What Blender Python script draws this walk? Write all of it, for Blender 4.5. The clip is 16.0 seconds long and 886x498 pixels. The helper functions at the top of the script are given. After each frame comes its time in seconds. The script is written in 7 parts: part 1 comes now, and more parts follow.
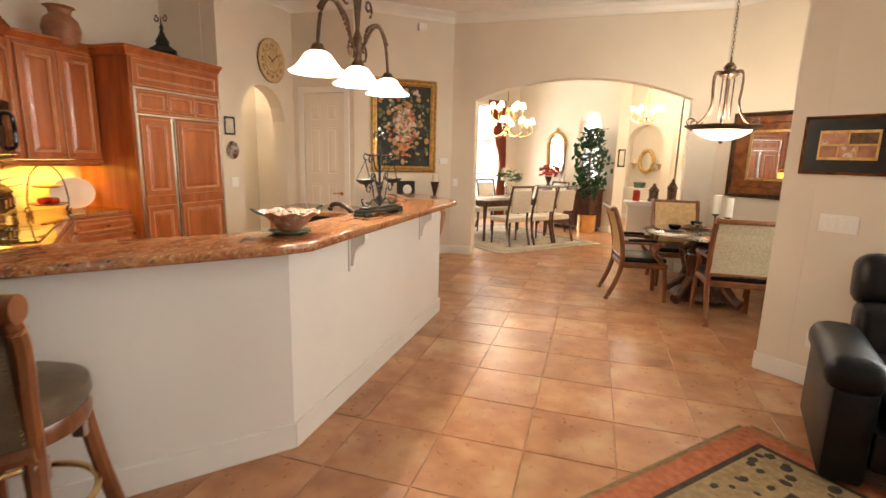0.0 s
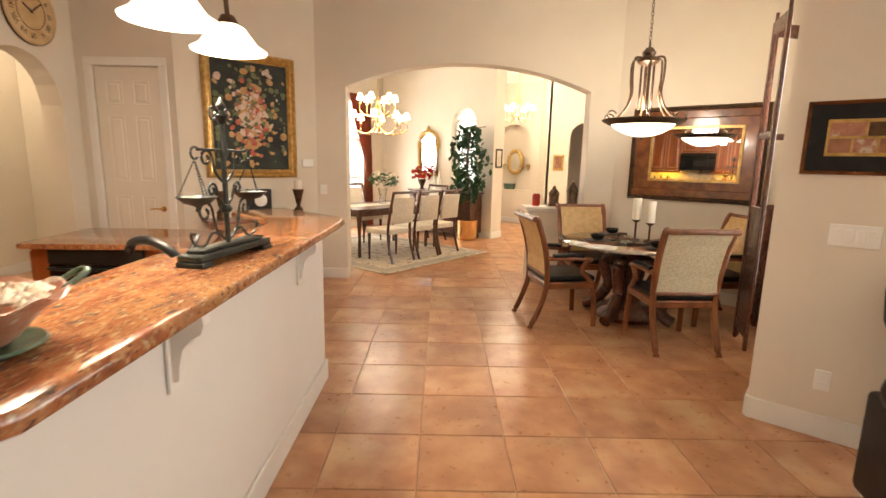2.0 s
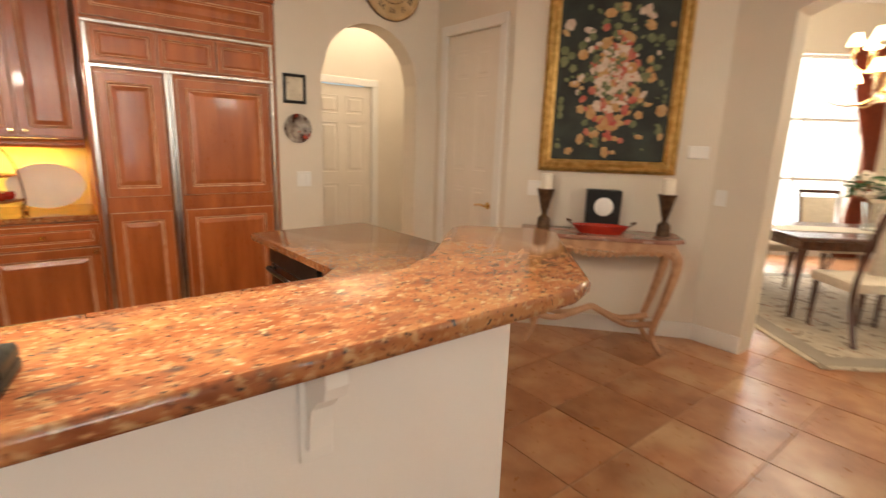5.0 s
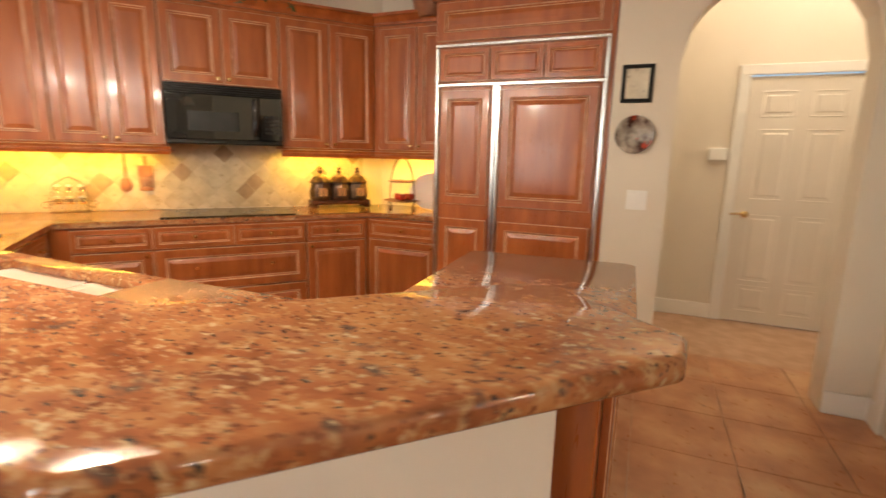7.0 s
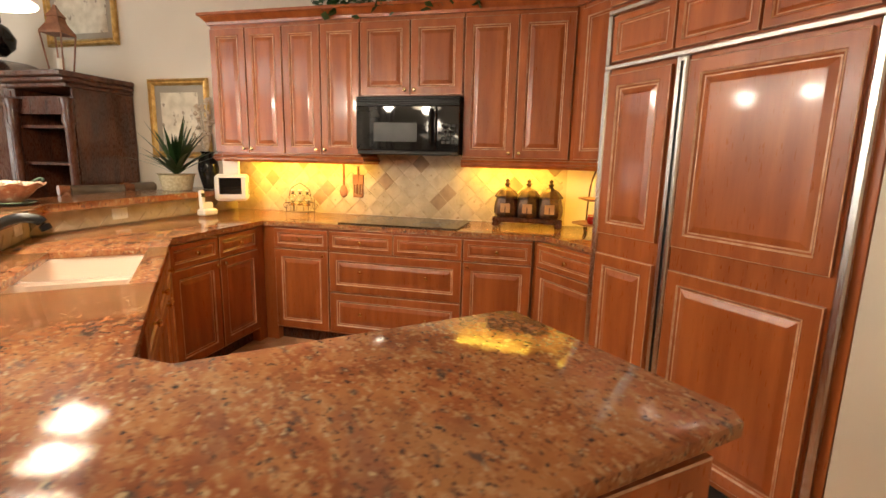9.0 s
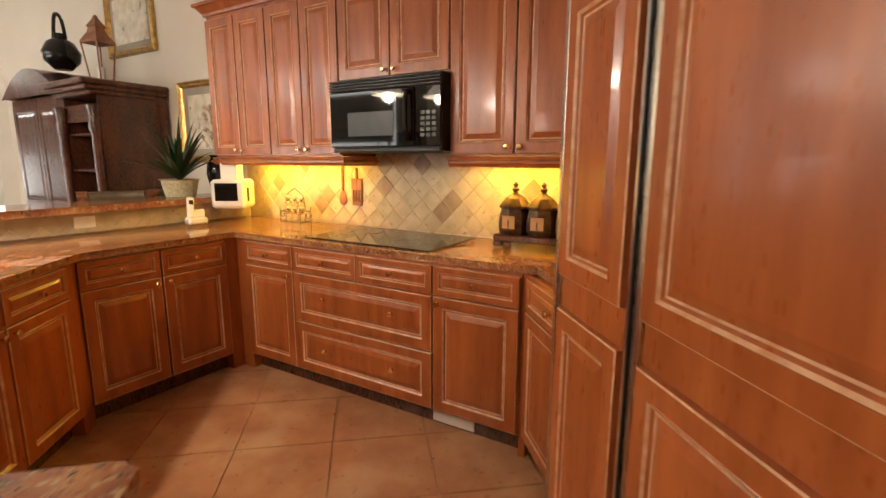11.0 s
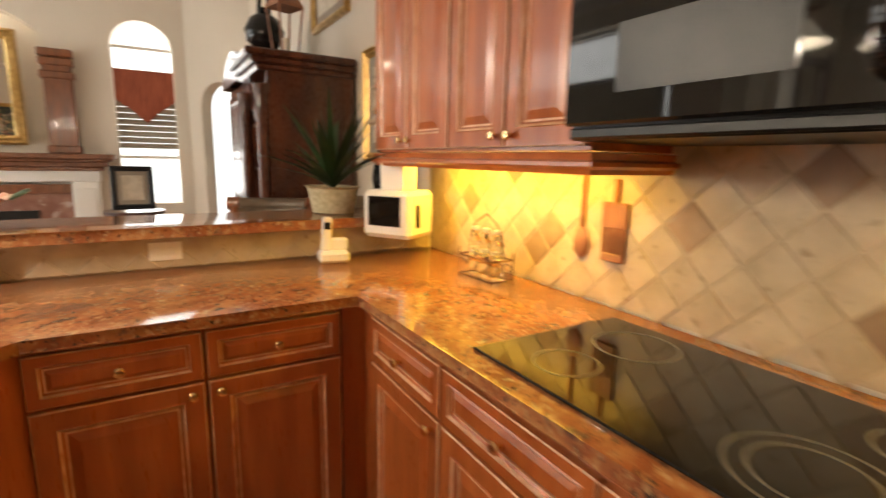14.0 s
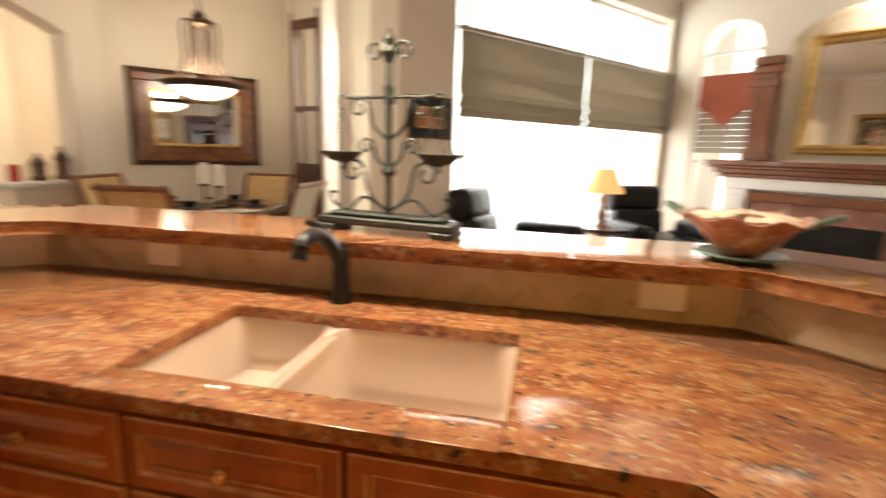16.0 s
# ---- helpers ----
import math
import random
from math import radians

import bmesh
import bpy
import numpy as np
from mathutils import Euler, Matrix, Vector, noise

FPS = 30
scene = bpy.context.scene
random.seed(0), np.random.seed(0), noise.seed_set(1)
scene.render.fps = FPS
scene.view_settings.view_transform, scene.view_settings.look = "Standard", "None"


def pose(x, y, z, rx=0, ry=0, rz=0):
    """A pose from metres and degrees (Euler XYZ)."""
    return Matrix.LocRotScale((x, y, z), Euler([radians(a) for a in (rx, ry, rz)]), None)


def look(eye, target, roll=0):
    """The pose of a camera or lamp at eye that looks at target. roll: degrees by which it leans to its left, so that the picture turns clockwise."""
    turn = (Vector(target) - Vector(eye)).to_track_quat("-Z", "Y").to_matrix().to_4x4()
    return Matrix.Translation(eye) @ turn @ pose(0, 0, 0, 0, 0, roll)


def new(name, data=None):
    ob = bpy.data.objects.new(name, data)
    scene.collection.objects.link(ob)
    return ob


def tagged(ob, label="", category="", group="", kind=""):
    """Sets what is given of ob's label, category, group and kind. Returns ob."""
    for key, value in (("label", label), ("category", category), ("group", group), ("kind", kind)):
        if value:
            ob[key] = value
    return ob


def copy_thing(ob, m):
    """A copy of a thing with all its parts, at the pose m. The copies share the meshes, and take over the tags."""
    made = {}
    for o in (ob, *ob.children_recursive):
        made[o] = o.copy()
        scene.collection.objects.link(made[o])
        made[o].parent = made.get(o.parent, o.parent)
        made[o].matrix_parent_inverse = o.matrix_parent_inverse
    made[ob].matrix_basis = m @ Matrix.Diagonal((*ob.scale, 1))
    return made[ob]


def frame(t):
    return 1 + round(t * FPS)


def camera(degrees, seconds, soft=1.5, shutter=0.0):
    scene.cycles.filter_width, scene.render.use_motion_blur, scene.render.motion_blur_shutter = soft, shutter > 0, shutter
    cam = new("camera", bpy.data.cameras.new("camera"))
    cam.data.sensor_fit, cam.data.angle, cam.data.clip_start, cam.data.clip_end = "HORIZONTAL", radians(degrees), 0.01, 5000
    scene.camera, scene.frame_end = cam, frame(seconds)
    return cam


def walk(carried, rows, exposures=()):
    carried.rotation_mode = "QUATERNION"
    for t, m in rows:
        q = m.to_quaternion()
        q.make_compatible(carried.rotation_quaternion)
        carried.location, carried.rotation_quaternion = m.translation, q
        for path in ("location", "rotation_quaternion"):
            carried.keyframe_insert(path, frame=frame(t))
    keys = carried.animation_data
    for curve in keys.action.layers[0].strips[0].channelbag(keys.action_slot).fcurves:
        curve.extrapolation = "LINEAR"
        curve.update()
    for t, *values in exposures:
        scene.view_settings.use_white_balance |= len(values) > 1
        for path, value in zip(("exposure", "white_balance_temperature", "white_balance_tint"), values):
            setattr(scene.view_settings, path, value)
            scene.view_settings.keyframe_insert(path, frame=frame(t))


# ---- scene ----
cam = camera(85.0, 16.0, shutter=0.5)
PATH = [
    (0, (1.018, -0.012, 1.491), (0.444, 1.867, 1.115), 1.5),
    (0.5, (0.818, 0.225, 1.477), (0.368, 2.141, 1.122), 1.6),
    (1, (0.648, 0.527, 1.468), (0.352, 2.474, 1.12), 1.5),
    (1.5, (0.543, 0.887, 1.455), (0.405, 2.852, 1.108), 1.4),
    (2, (0.415, 1.246, 1.462), (0.428, 3.214, 1.108), 1.2),
    (2.5, (0.376, 1.613, 1.449), (0.418, 3.581, 1.095), 0.9),
    (3, (0.388, 2.007, 1.428), (0.297, 3.973, 1.071), 1.2),
    (3.5, (0.424, 2.353, 1.426), (0.049, 4.283, 1.059), 1.3),
    (4, (0.53, 2.714, 1.431), (-0.275, 4.504, 1.046), 1.2),
    (4.5, (0.438, 3.014, 1.424), (-0.741, 4.578, 1.016), 1.6),
    (5, (0.487, 3.433, 1.429), (-1.043, 4.649, 1.0), 1.9),
    (5.2, (0.496, 3.607, 1.408), (-1.158, 4.652, 0.991), 1.6),
    (6.25, (0.2, 4.46, 1.385), (-1.77, 4.48, 0.975), 1.4),
    (7.3, (-0.229, 5.17, 1.347), (-1.896, 4.131, 0.97), 1.4),
    (7.5, (-0.371, 5.271, 1.361), (-1.925, 4.071, 0.981), 1.4),
    (8, (-0.591, 5.352, 1.317), (-1.918, 3.895, 0.974), 1.5),
    (8.5, (-1.002, 5.426, 1.367), (-2.065, 3.772, 1.0), 1.5),
    (9, (-1.388, 5.456, 1.37), (-2.264, 3.695, 1.005), 1.3),
    (9.2, (-1.484, 5.438, 1.381), (-2.331, 3.664, 1.009), 1.2),
    (10.2, (-2.2, 5.33, 1.37), (-2.75, 3.45, 0.995), 0.6),
    (10.8, (-2.53, 5.08, 1.355), (-2.9, 3.12, 0.985), 0.2),
    (11.3, (-2.646, 4.765, 1.345), (-2.901, 2.813, 0.995), 0.1),
    (11.5, (-2.68, 4.649, 1.343), (-2.912, 2.693, 0.998), -0.0),
    (12, (-2.749, 4.349, 1.355), (-2.91, 2.385, 1.013), 0.0),
    (12.5, (-2.77, 4.026, 1.368), (-2.841, 2.058, 1.015), 0.2),
    (13, (-2.754, 3.703, 1.386), (-2.692, 1.741, 1.004), 0.4),
    (13.5, (-2.662, 3.413, 1.38), (-2.373, 1.471, 1.001), 0.8),
    (14, (-2.501, 3.124, 1.345), (-1.882, 1.256, 0.985), 1.2),
    (14.5, (-2.283, 2.908, 1.352), (-1.247, 1.241, 0.967), 1.4),
    (15, (-2.12, 2.745, 1.345), (-0.555, 1.552, 0.98), 2.3),
    (15.5, (-1.93, 2.67, 1.315), (-0.022, 2.19, 0.953), 2.7),
    (16, (-1.856, 2.642, 1.335), (0.063, 3.04, 0.938), 1.8),
]
walk(cam, [(t, look(eye, aim, roll)) for t, eye, aim, roll in PATH],
     exposures=((0, 0.30), (3, 0.22), (5, 0.08), (7.3, 0.14), (9.2, 0.18), (11.3, 0.05), (14, 0.0), (16, -0.08)))

# ---- light ----
world = bpy.data.worlds.new("sky")
scene.world = world
world.use_nodes = True
_n = world.node_tree.nodes
_sky = _n.new("ShaderNodeTexSky")
_sky.sky_type, _sky.sun_disc = "NISHITA", False
_sky.sun_elevation, _sky.sun_rotation = radians(50), radians(120)
world.node_tree.links.new(_sky.outputs[0], _n["Background"].inputs[0])
_n["Background"].inputs[1].default_value = 0.12


def lamp(name, kind, m, power, color, size=0.1, size_y=None, spot=60):
    data = bpy.data.lights.new(name, kind)
    data.energy, data.color = power, color
    if kind == "AREA":
        data.size = size
        if size_y:
            data.shape, data.size_y = "RECTANGLE", size_y
    else:
        data.shadow_soft_size = size
    if kind == "SPOT":
        data.spot_size, data.spot_blend = radians(spot), 0.6
    ob = new(name, data)
    ob.matrix_world = m
    return ob


CU, SU = 0.7604, 0.6494
DAY, WARM, YEL = (1.0, 0.97, 0.93), (1.0, 0.85, 0.66), (1.0, 0.58, 0.05)


def uv(u, v, z=0.0):
    """The kitchen's own axes, turned 40.5 degrees against the hall's."""
    return Vector((u * CU + v * SU, -u * SU + v * CU, z))


def at_uv(u, v, z=0.0, turn=0.0):
    return pose(*uv(u, v, z), 0, 0, turn)


# daylight in the window openings of the great room, the nook and the dining room
lamp("daylight_big_window", "AREA", look(uv(1.9, 4.95, 1.75), uv(1.9, 0, 1.2)), 140, DAY, 3.6, 2.7)
lamp("daylight_narrow_window", "AREA", look(uv(4.05, 3.7, 1.9), uv(0, 3.7, 1.7)), 18, DAY, 0.7, 2.2)
lamp("daylight_narrow_window", "AREA", look(uv(4.05, 0.72, 1.9), uv(0, 0.72, 1.7)), 18, DAY, 0.7, 2.2)
lamp("daylight_dining", "AREA", look((-2.55, 11.75, 1.6), (0, 9.6, 0.9)), 130, DAY, 1.5, 2.6)
lamp("daylight_dining_arch", "AREA", look((0.75, 11.75, 1.7), (0.1, 10.9, 1.5)), 25, DAY, 0.7, 1.6)
# added fill to brighten the entry; no door or opening stands here
lamp("entry_fill", "AREA", look((4.6, 9.5, 2.9), (2.4, 12.5, 1.2)), 110, (1.0, 0.9, 0.68), 1.6, 2.0)
# added fill from behind the walk, with no window built there
lamp("great_room_fill", "AREA", look((5.2, -4.6, 2.2), (0.5, 1.5, 1.0)), 40, DAY, 3.6, 2.6)
lamp("daylight_nook", "AREA", look((3.75, 4.55, 1.7), (2.6, 5.5, 1.2)), 60, DAY, 0.8, 1.8)

# ---- materials ----


def mat(name, c1, c2, rough=0.6, metal=0.0, scale=6.0, stretch=(1, 1, 1), bump=0.1, c3=None, spots=None, coat=0.0,
        vary=0.0, fine=60.0, spec=0.5, emit=None, power=0.0, lo=0.35, hi=0.65):
    m = bpy.data.materials.new(name)
    m.use_nodes = True
    nt = m.node_tree
    nd, lk = nt.nodes, nt.links
    bs = nd["Principled BSDF"]
    tc = nd.new("ShaderNodeTexCoord")
    mp = nd.new("ShaderNodeMapping")
    mp.inputs["Scale"].default_value = stretch
    lk.new(tc.outputs["Object"], mp.inputs[0])
    oi = nd.new("ShaderNodeObjectInfo")
    wv = nd.new("ShaderNodeMath")
    wv.operation = "MULTIPLY"
    wv.inputs[1].default_value = 37.0
    lk.new(oi.outputs["Random"], wv.inputs[0])

    def noi(sc, det=4.0):
        t = nd.new("ShaderNodeTexNoise")
        t.noise_dimensions = "4D"
        t.inputs["Scale"].default_value, t.inputs["Detail"].default_value = sc, det
        lk.new(mp.outputs[0], t.inputs["Vector"])
        lk.new(wv.outputs[0], t.inputs["W"])
        return t

    n1, n2 = noi(scale), noi(fine, 2.0)
    rp = nd.new("ShaderNodeValToRGB")
    e = rp.color_ramp.elements
    e[0].position, e[0].color = lo, (*c1, 1)
    e[1].position, e[1].color = hi, (*c2, 1)
    if c3:
        x = e.new((lo + hi) / 2)
        x.color = (*c3, 1)
    lk.new(n1.outputs["Fac"], rp.inputs[0])
    col = rp.outputs[0]

    def mixed(col, fac, color, blend="MIX"):
        mx = nd.new("ShaderNodeMix")
        mx.data_type, mx.blend_type = "RGBA", blend
        lk.new(col, mx.inputs[6])
        if isinstance(color, tuple):
            mx.inputs[7].default_value = (*color, 1)
        else:
            lk.new(color, mx.inputs[7])
        if isinstance(fac, float):
            mx.inputs[0].default_value = fac
        else:
            lk.new(fac, mx.inputs[0])
        return mx.outputs[2]

    for sc, a, b, color in spots or ():
        ns = noi(sc, 5.0)
        r2 = nd.new("ShaderNodeValToRGB")
        r2.color_ramp.elements[0].position, r2.color_ramp.elements[1].position = a, b
        lk.new(ns.outputs["Fac"], r2.inputs[0])
        col = mixed(col, r2.outputs[0], color)
    if vary:
        hs = nd.new("ShaderNodeHueSaturation")
        mr = nd.new("ShaderNodeMapRange")
        mr.inputs[3].default_value, mr.inputs[4].default_value = 1 - vary, 1 + vary
        lk.new(oi.outputs["Random"], mr.inputs[0])
        lk.new(mr.outputs[0], hs.inputs["Value"])
        lk.new(col, hs.inputs["Color"])
        col = hs.outputs[0]
    lk.new(col, bs.inputs["Base Color"])
    bs.inputs["Metallic"].default_value = metal
    bs.inputs["Specular IOR Level"].default_value = spec
    rr = nd.new("ShaderNodeMapRange")
    amp = min(0.08, rough * 0.4)
    rr.inputs[3].default_value, rr.inputs[4].default_value = rough - amp, min(1, rough + amp)
    lk.new(n2.outputs["Fac"], rr.inputs[0])
    lk.new(rr.outputs[0], bs.inputs["Roughness"])
    bs.inputs["Coat Weight"].default_value = coat
    bs.inputs["Coat Roughness"].default_value = 0.08
    if bump:
        bp = nd.new("ShaderNodeBump")
        bp.inputs["Strength"].default_value, bp.inputs["Distance"].default_value = bump, 0.004
        lk.new(n2.outputs["Fac"], bp.inputs["Height"])
        lk.new(bp.outputs[0], bs.inputs["Normal"])
    if emit:
        bs.inputs["Emission Color"].default_value = (*emit, 1)
        bs.inputs["Emission Strength"].default_value = power
    return m


PAINT = mat("wall_paint", (0.70, 0.625, 0.515), (0.74, 0.665, 0.55), 0.75, scale=1.5, bump=0.15, fine=180)
BARW = mat("bar_paint", (0.76, 0.72, 0.66), (0.80, 0.76, 0.70), 0.7, scale=1.5, bump=0.15, fine=180)
CEIL = mat("ceiling_paint", (0.80, 0.78, 0.74), (0.84, 0.82, 0.78), 0.85, scale=2, bump=0.1, fine=90)
TRIM = mat("white_trim", (0.78, 0.75, 0.69), (0.82, 0.79, 0.73), 0.35, scale=3, bump=0.03)
DOORP = mat("door_paint", (0.74, 0.67, 0.57), (0.78, 0.71, 0.61), 0.4, scale=3, bump=0.03)
TILE = mat("terracotta_tile", (0.31, 0.125, 0.055), (0.56, 0.31, 0.155), 0.30, scale=4.5, bump=0.10, c3=(0.44, 0.205, 0.095),
           vary=0.13, fine=26, spots=((2.4, 0.52, 0.75, (0.58, 0.38, 0.21)), (19, 0.68, 0.76, (0.17, 0.07, 0.035))), lo=0.28, hi=0.72)
GROUT = mat("grout", (0.44, 0.27, 0.16), (0.54, 0.34, 0.22), 0.8, scale=9)
GRAN = mat("granite", (0.21, 0.066, 0.030), (0.47, 0.225, 0.095), 0.09, scale=13, bump=0.0, c3=(0.345, 0.125, 0.050), stretch=(1.4, 0.8, 1), fine=70,
           spots=((2.2, 0.48, 0.72, (0.44, 0.215, 0.085)), (58, 0.52, 0.66, (0.50, 0.30, 0.145)), (5.0, 0.56, 0.74, (0.24, 0.105, 0.065)), (80, 0.57, 0.67, (0.17, 0.055, 0.028)),
                  (20, 0.61, 0.70, (0.11, 0.070, 0.055)), (64, 0.60, 0.67, (0.050, 0.040, 0.035)), (40, 0.62, 0.69, (0.55, 0.40, 0.23))), lo=0.3, hi=0.7)
WOOD = mat("cherry_cabinet", (0.30, 0.074, 0.017), (0.45, 0.130, 0.034), 0.30, scale=5, stretch=(3, 3, 0.35), bump=0.04, c3=(0.37, 0.100, 0.025), coat=0.25, vary=0.05,
           fine=50)
GLAZE = mat("worn_glaze_edge", (0.52, 0.26, 0.13), (0.72, 0.47, 0.31), 0.35, scale=30, bump=0.05)
# furniture wood; on the base cabinet toe kicks it stands in for shade
DARKW = mat("dark_mahogany_and_toe_shade", (0.045, 0.014, 0.008), (0.11, 0.035, 0.016), 0.28, scale=6, stretch=(3, 3, 0.5), bump=0.06, coat=0.3)
MIDW = mat("walnut_chair", (0.13, 0.041, 0.014), (0.24, 0.082, 0.029), 0.3, scale=7, stretch=(3, 3, 0.5), bump=0.05, coat=0.3)
BURL = mat("burl_wood", (0.11, 0.034, 0.011), (0.24, 0.078, 0.022), 0.25, scale=11, bump=0.05, coat=0.4)
ROSE = mat("rosy_carved_wood", (0.42, 0.22, 0.11), (0.58, 0.34, 0.19), 0.5, scale=14, bump=0.3)
STEEL = mat("brushed_steel", (0.60, 0.58, 0.55), (0.72, 0.70, 0.67), 0.26, 1.0, scale=5, stretch=(40, 40, 0.6), bump=0.02)
BRASS = mat("brass", (0.70, 0.48, 0.20), (0.82, 0.60, 0.30), 0.22, 1.0, scale=8, bump=0.02)
GOLD = mat("gilt_frame", (0.42, 0.26, 0.075), (0.66, 0.45, 0.17), 0.34, 0.75, scale=22, bump=0.4, fine=90)
BRONZE = mat("bronze_iron", (0.055, 0.030, 0.018), (0.15, 0.085, 0.045), 0.42, 0.6, scale=25, bump=0.4)
VERDI = mat("verdigris_iron", (0.010, 0.012, 0.010), (0.030, 0.036, 0.028), 0.5, 0.3, scale=30, bump=0.4)
BLACK = mat("black_gloss", (0.006, 0.006, 0.006), (0.012, 0.012, 0.012), 0.04, scale=4, bump=0.0, spec=0.4)
BLACKM = mat("black_satin", (0.008, 0.008, 0.008), (0.016, 0.015, 0.014), 0.35, spec=0.3, scale=12, bump=0.1)
LEATHER = mat("black_leather", (0.004, 0.004, 0.004), (0.009, 0.008, 0.008), 0.34, spec=0.22, scale=9, bump=0.5, fine=140)
BROWNL = mat("olive_leather", (0.085, 0.062, 0.040), (0.16, 0.115, 0.075), 0.36, scale=9, bump=0.4, fine=140)
CREAM = mat("cream_fabric", (0.60, 0.53, 0.42), (0.72, 0.65, 0.54), 0.85, scale=40, bump=0.5, fine=220)
WEAVE = mat("woven_cane", (0.42, 0.36, 0.24), (0.60, 0.53, 0.38), 0.6, scale=70, stretch=(1, 1, 2), bump=0.9, fine=120)
TANW = mat("tan_leather_back", (0.52, 0.33, 0.13), (0.64, 0.43, 0.19), 0.5, scale=20, bump=0.3)
PORC = mat("sink_porcelain", (0.70, 0.56, 0.44), (0.74, 0.60, 0.48), 0.14, scale=3, bump=0.0)
WHITEP = mat("white_plastic", (0.82, 0.80, 0.75), (0.86, 0.84, 0.79), 0.35, scale=5, bump=0.0)
TRAV = mat("travertine", (0.44, 0.35, 0.23), (0.60, 0.50, 0.36), 0.4, scale=9, bump=0.25, vary=0.10, fine=45, spots=((30, 0.62, 0.72, (0.34, 0.25, 0.15)),))
TRAVD = mat("dark_travertine", (0.26, 0.17, 0.10), (0.40, 0.28, 0.17), 0.4, scale=9, bump=0.25, vary=0.12, fine=45)
SHADE = mat("lamp_glass", (0.85, 0.80, 0.70), (0.9, 0.85, 0.75), 0.3, scale=5, bump=0.0, emit=(1.0, 0.84, 0.62), power=3.2)
BULB = mat("candle_shade", (0.85, 0.75, 0.55), (0.9, 0.8, 0.6), 0.5, scale=5, bump=0.0, emit=(1.0, 0.78, 0.48), power=6.0)
STRIP = mat("under_cabinet_tube", (0.9, 0.8, 0.5), (0.9, 0.8, 0.5), 0.4, scale=5, bump=0.0, emit=(1.0, 0.62, 0.12), power=6.0)
LEAF = mat("leaf", (0.010, 0.040, 0.010), (0.035, 0.095, 0.022), 0.4, scale=9, bump=0.1, vary=0.3)
MIRROR = mat("mirror_glass", (0.86, 0.86, 0.84), (0.88, 0.88, 0.86), 0.008, 1.0, scale=2, bump=0.0)
WAX = mat("candle_wax", (0.80, 0.74, 0.62), (0.86, 0.80, 0.68), 0.5, scale=6, bump=0.05)
RED = mat("red_glaze", (0.30, 0.02, 0.012), (0.48, 0.04, 0.02), 0.2, scale=8, bump=0.0)
DRAPE = mat("rust_drape", (0.25, 0.055, 0.025), (0.42, 0.11, 0.05), 0.8, scale=12, stretch=(6, 6, 0.5), bump=0.4)
SHADEF = mat("olive_roman_shade", (0.27, 0.23, 0.175), (0.35, 0.30, 0.23), 0.85, scale=30, stretch=(1, 1, 6), bump=0.3)
RUGM = mat("persian_rug", (0.30, 0.085, 0.030), (0.50, 0.27, 0.12), 0.95, scale=11, bump=0.8, fine=160,
           spots=((9, 0.57, 0.60, (0.055, 0.035, 0.022)), (15, 0.62, 0.65, (0.55, 0.40, 0.22)), (6, 0.62, 0.65, (0.20, 0.05, 0.03))))
RUGL = mat("pale_rug", (0.50, 0.42, 0.31), (0.62, 0.55, 0.43), 0.95, scale=13, bump=0.8, fine=160,
           spots=((10, 0.58, 0.61, (0.30, 0.24, 0.18)), (17, 0.63, 0.66, (0.40, 0.20, 0.12))))
CANVAS = mat("flower_canvas", (0.012, 0.016, 0.014), (0.035, 0.042, 0.035), 0.75, scale=5, bump=0.2)
PAPER = mat("mat_board", (0.30, 0.26, 0.20), (0.36, 0.31, 0.24), 0.8, scale=4)
PALE = mat("pale_print", (0.55, 0.48, 0.36), (0.72, 0.65, 0.52), 0.8, scale=12, spots=((14, 0.6, 0.66, (0.30, 0.24, 0.18)),))
CLOCKF = mat("clock_face", (0.52, 0.34, 0.15), (0.66, 0.47, 0.25), 0.5, scale=8, bump=0.1)
TERRA = mat("clay_pot", (0.22, 0.09, 0.045), (0.36, 0.16, 0.08), 0.5, scale=14, bump=0.3)
WICKER = mat("wicker_pot", (0.36, 0.31, 0.18), (0.52, 0.46, 0.30), 0.6, scale=60, bump=0.8)
MARBLE = mat("rosy_marble", (0.26, 0.12, 0.085), (0.42, 0.23, 0.17), 0.15, scale=5, bump=0.0, spots=((9, 0.58, 0.64, (0.5, 0.36, 0.30)),))
BOWLM = mat("painted_bowl", (0.34, 0.13, 0.075), (0.48, 0.24, 0.15), 0.3, scale=25, bump=0.1, spots=((20, 0.55, 0.6, (0.55, 0.45, 0.33)),))
GREENG = mat("green_glaze", (0.055, 0.105, 0.07), (0.13, 0.19, 0.12), 0.3, scale=14, bump=0.1)
SHELLS = mat("potpourri", (0.50, 0.38, 0.26), (0.74, 0.64, 0.50), 0.6, scale=40, bump=0.4, vary=0.3)
BLOOM = [mat("petal", a, b, 0.6, scale=20, bump=0.1) for a, b in (((0.5, 0.36, 0.27), (0.66, 0.55, 0.44)), ((0.42, 0.06, 0.04), (0.5, 0.16, 0.1)),
         ((0.45, 0.22, 0.07), (0.5, 0.32, 0.14)), ((0.10, 0.12, 0.05), (0.17, 0.18, 0.08)))]
GLASS = bpy.data.materials.new("clear_glass")
GLASS.use_nodes = True
_b = GLASS.node_tree.nodes["Principled BSDF"]
_b.inputs["Transmission Weight"].default_value, _b.inputs["Roughness"].default_value, _b.inputs["IOR"].default_value = 1.0, 0.01, 1.45
_b.inputs["Base Color"].default_value = (0.93, 0.97, 0.95, 1)
OUTSIDE = mat("bright_garden", (0.5, 0.6, 0.5), (0.9, 0.95, 0.95), 0.9, scale=1.2, bump=0.0, emit=(0.93, 0.98, 1.0), power=1.6)

# ---- mesh helpers ----


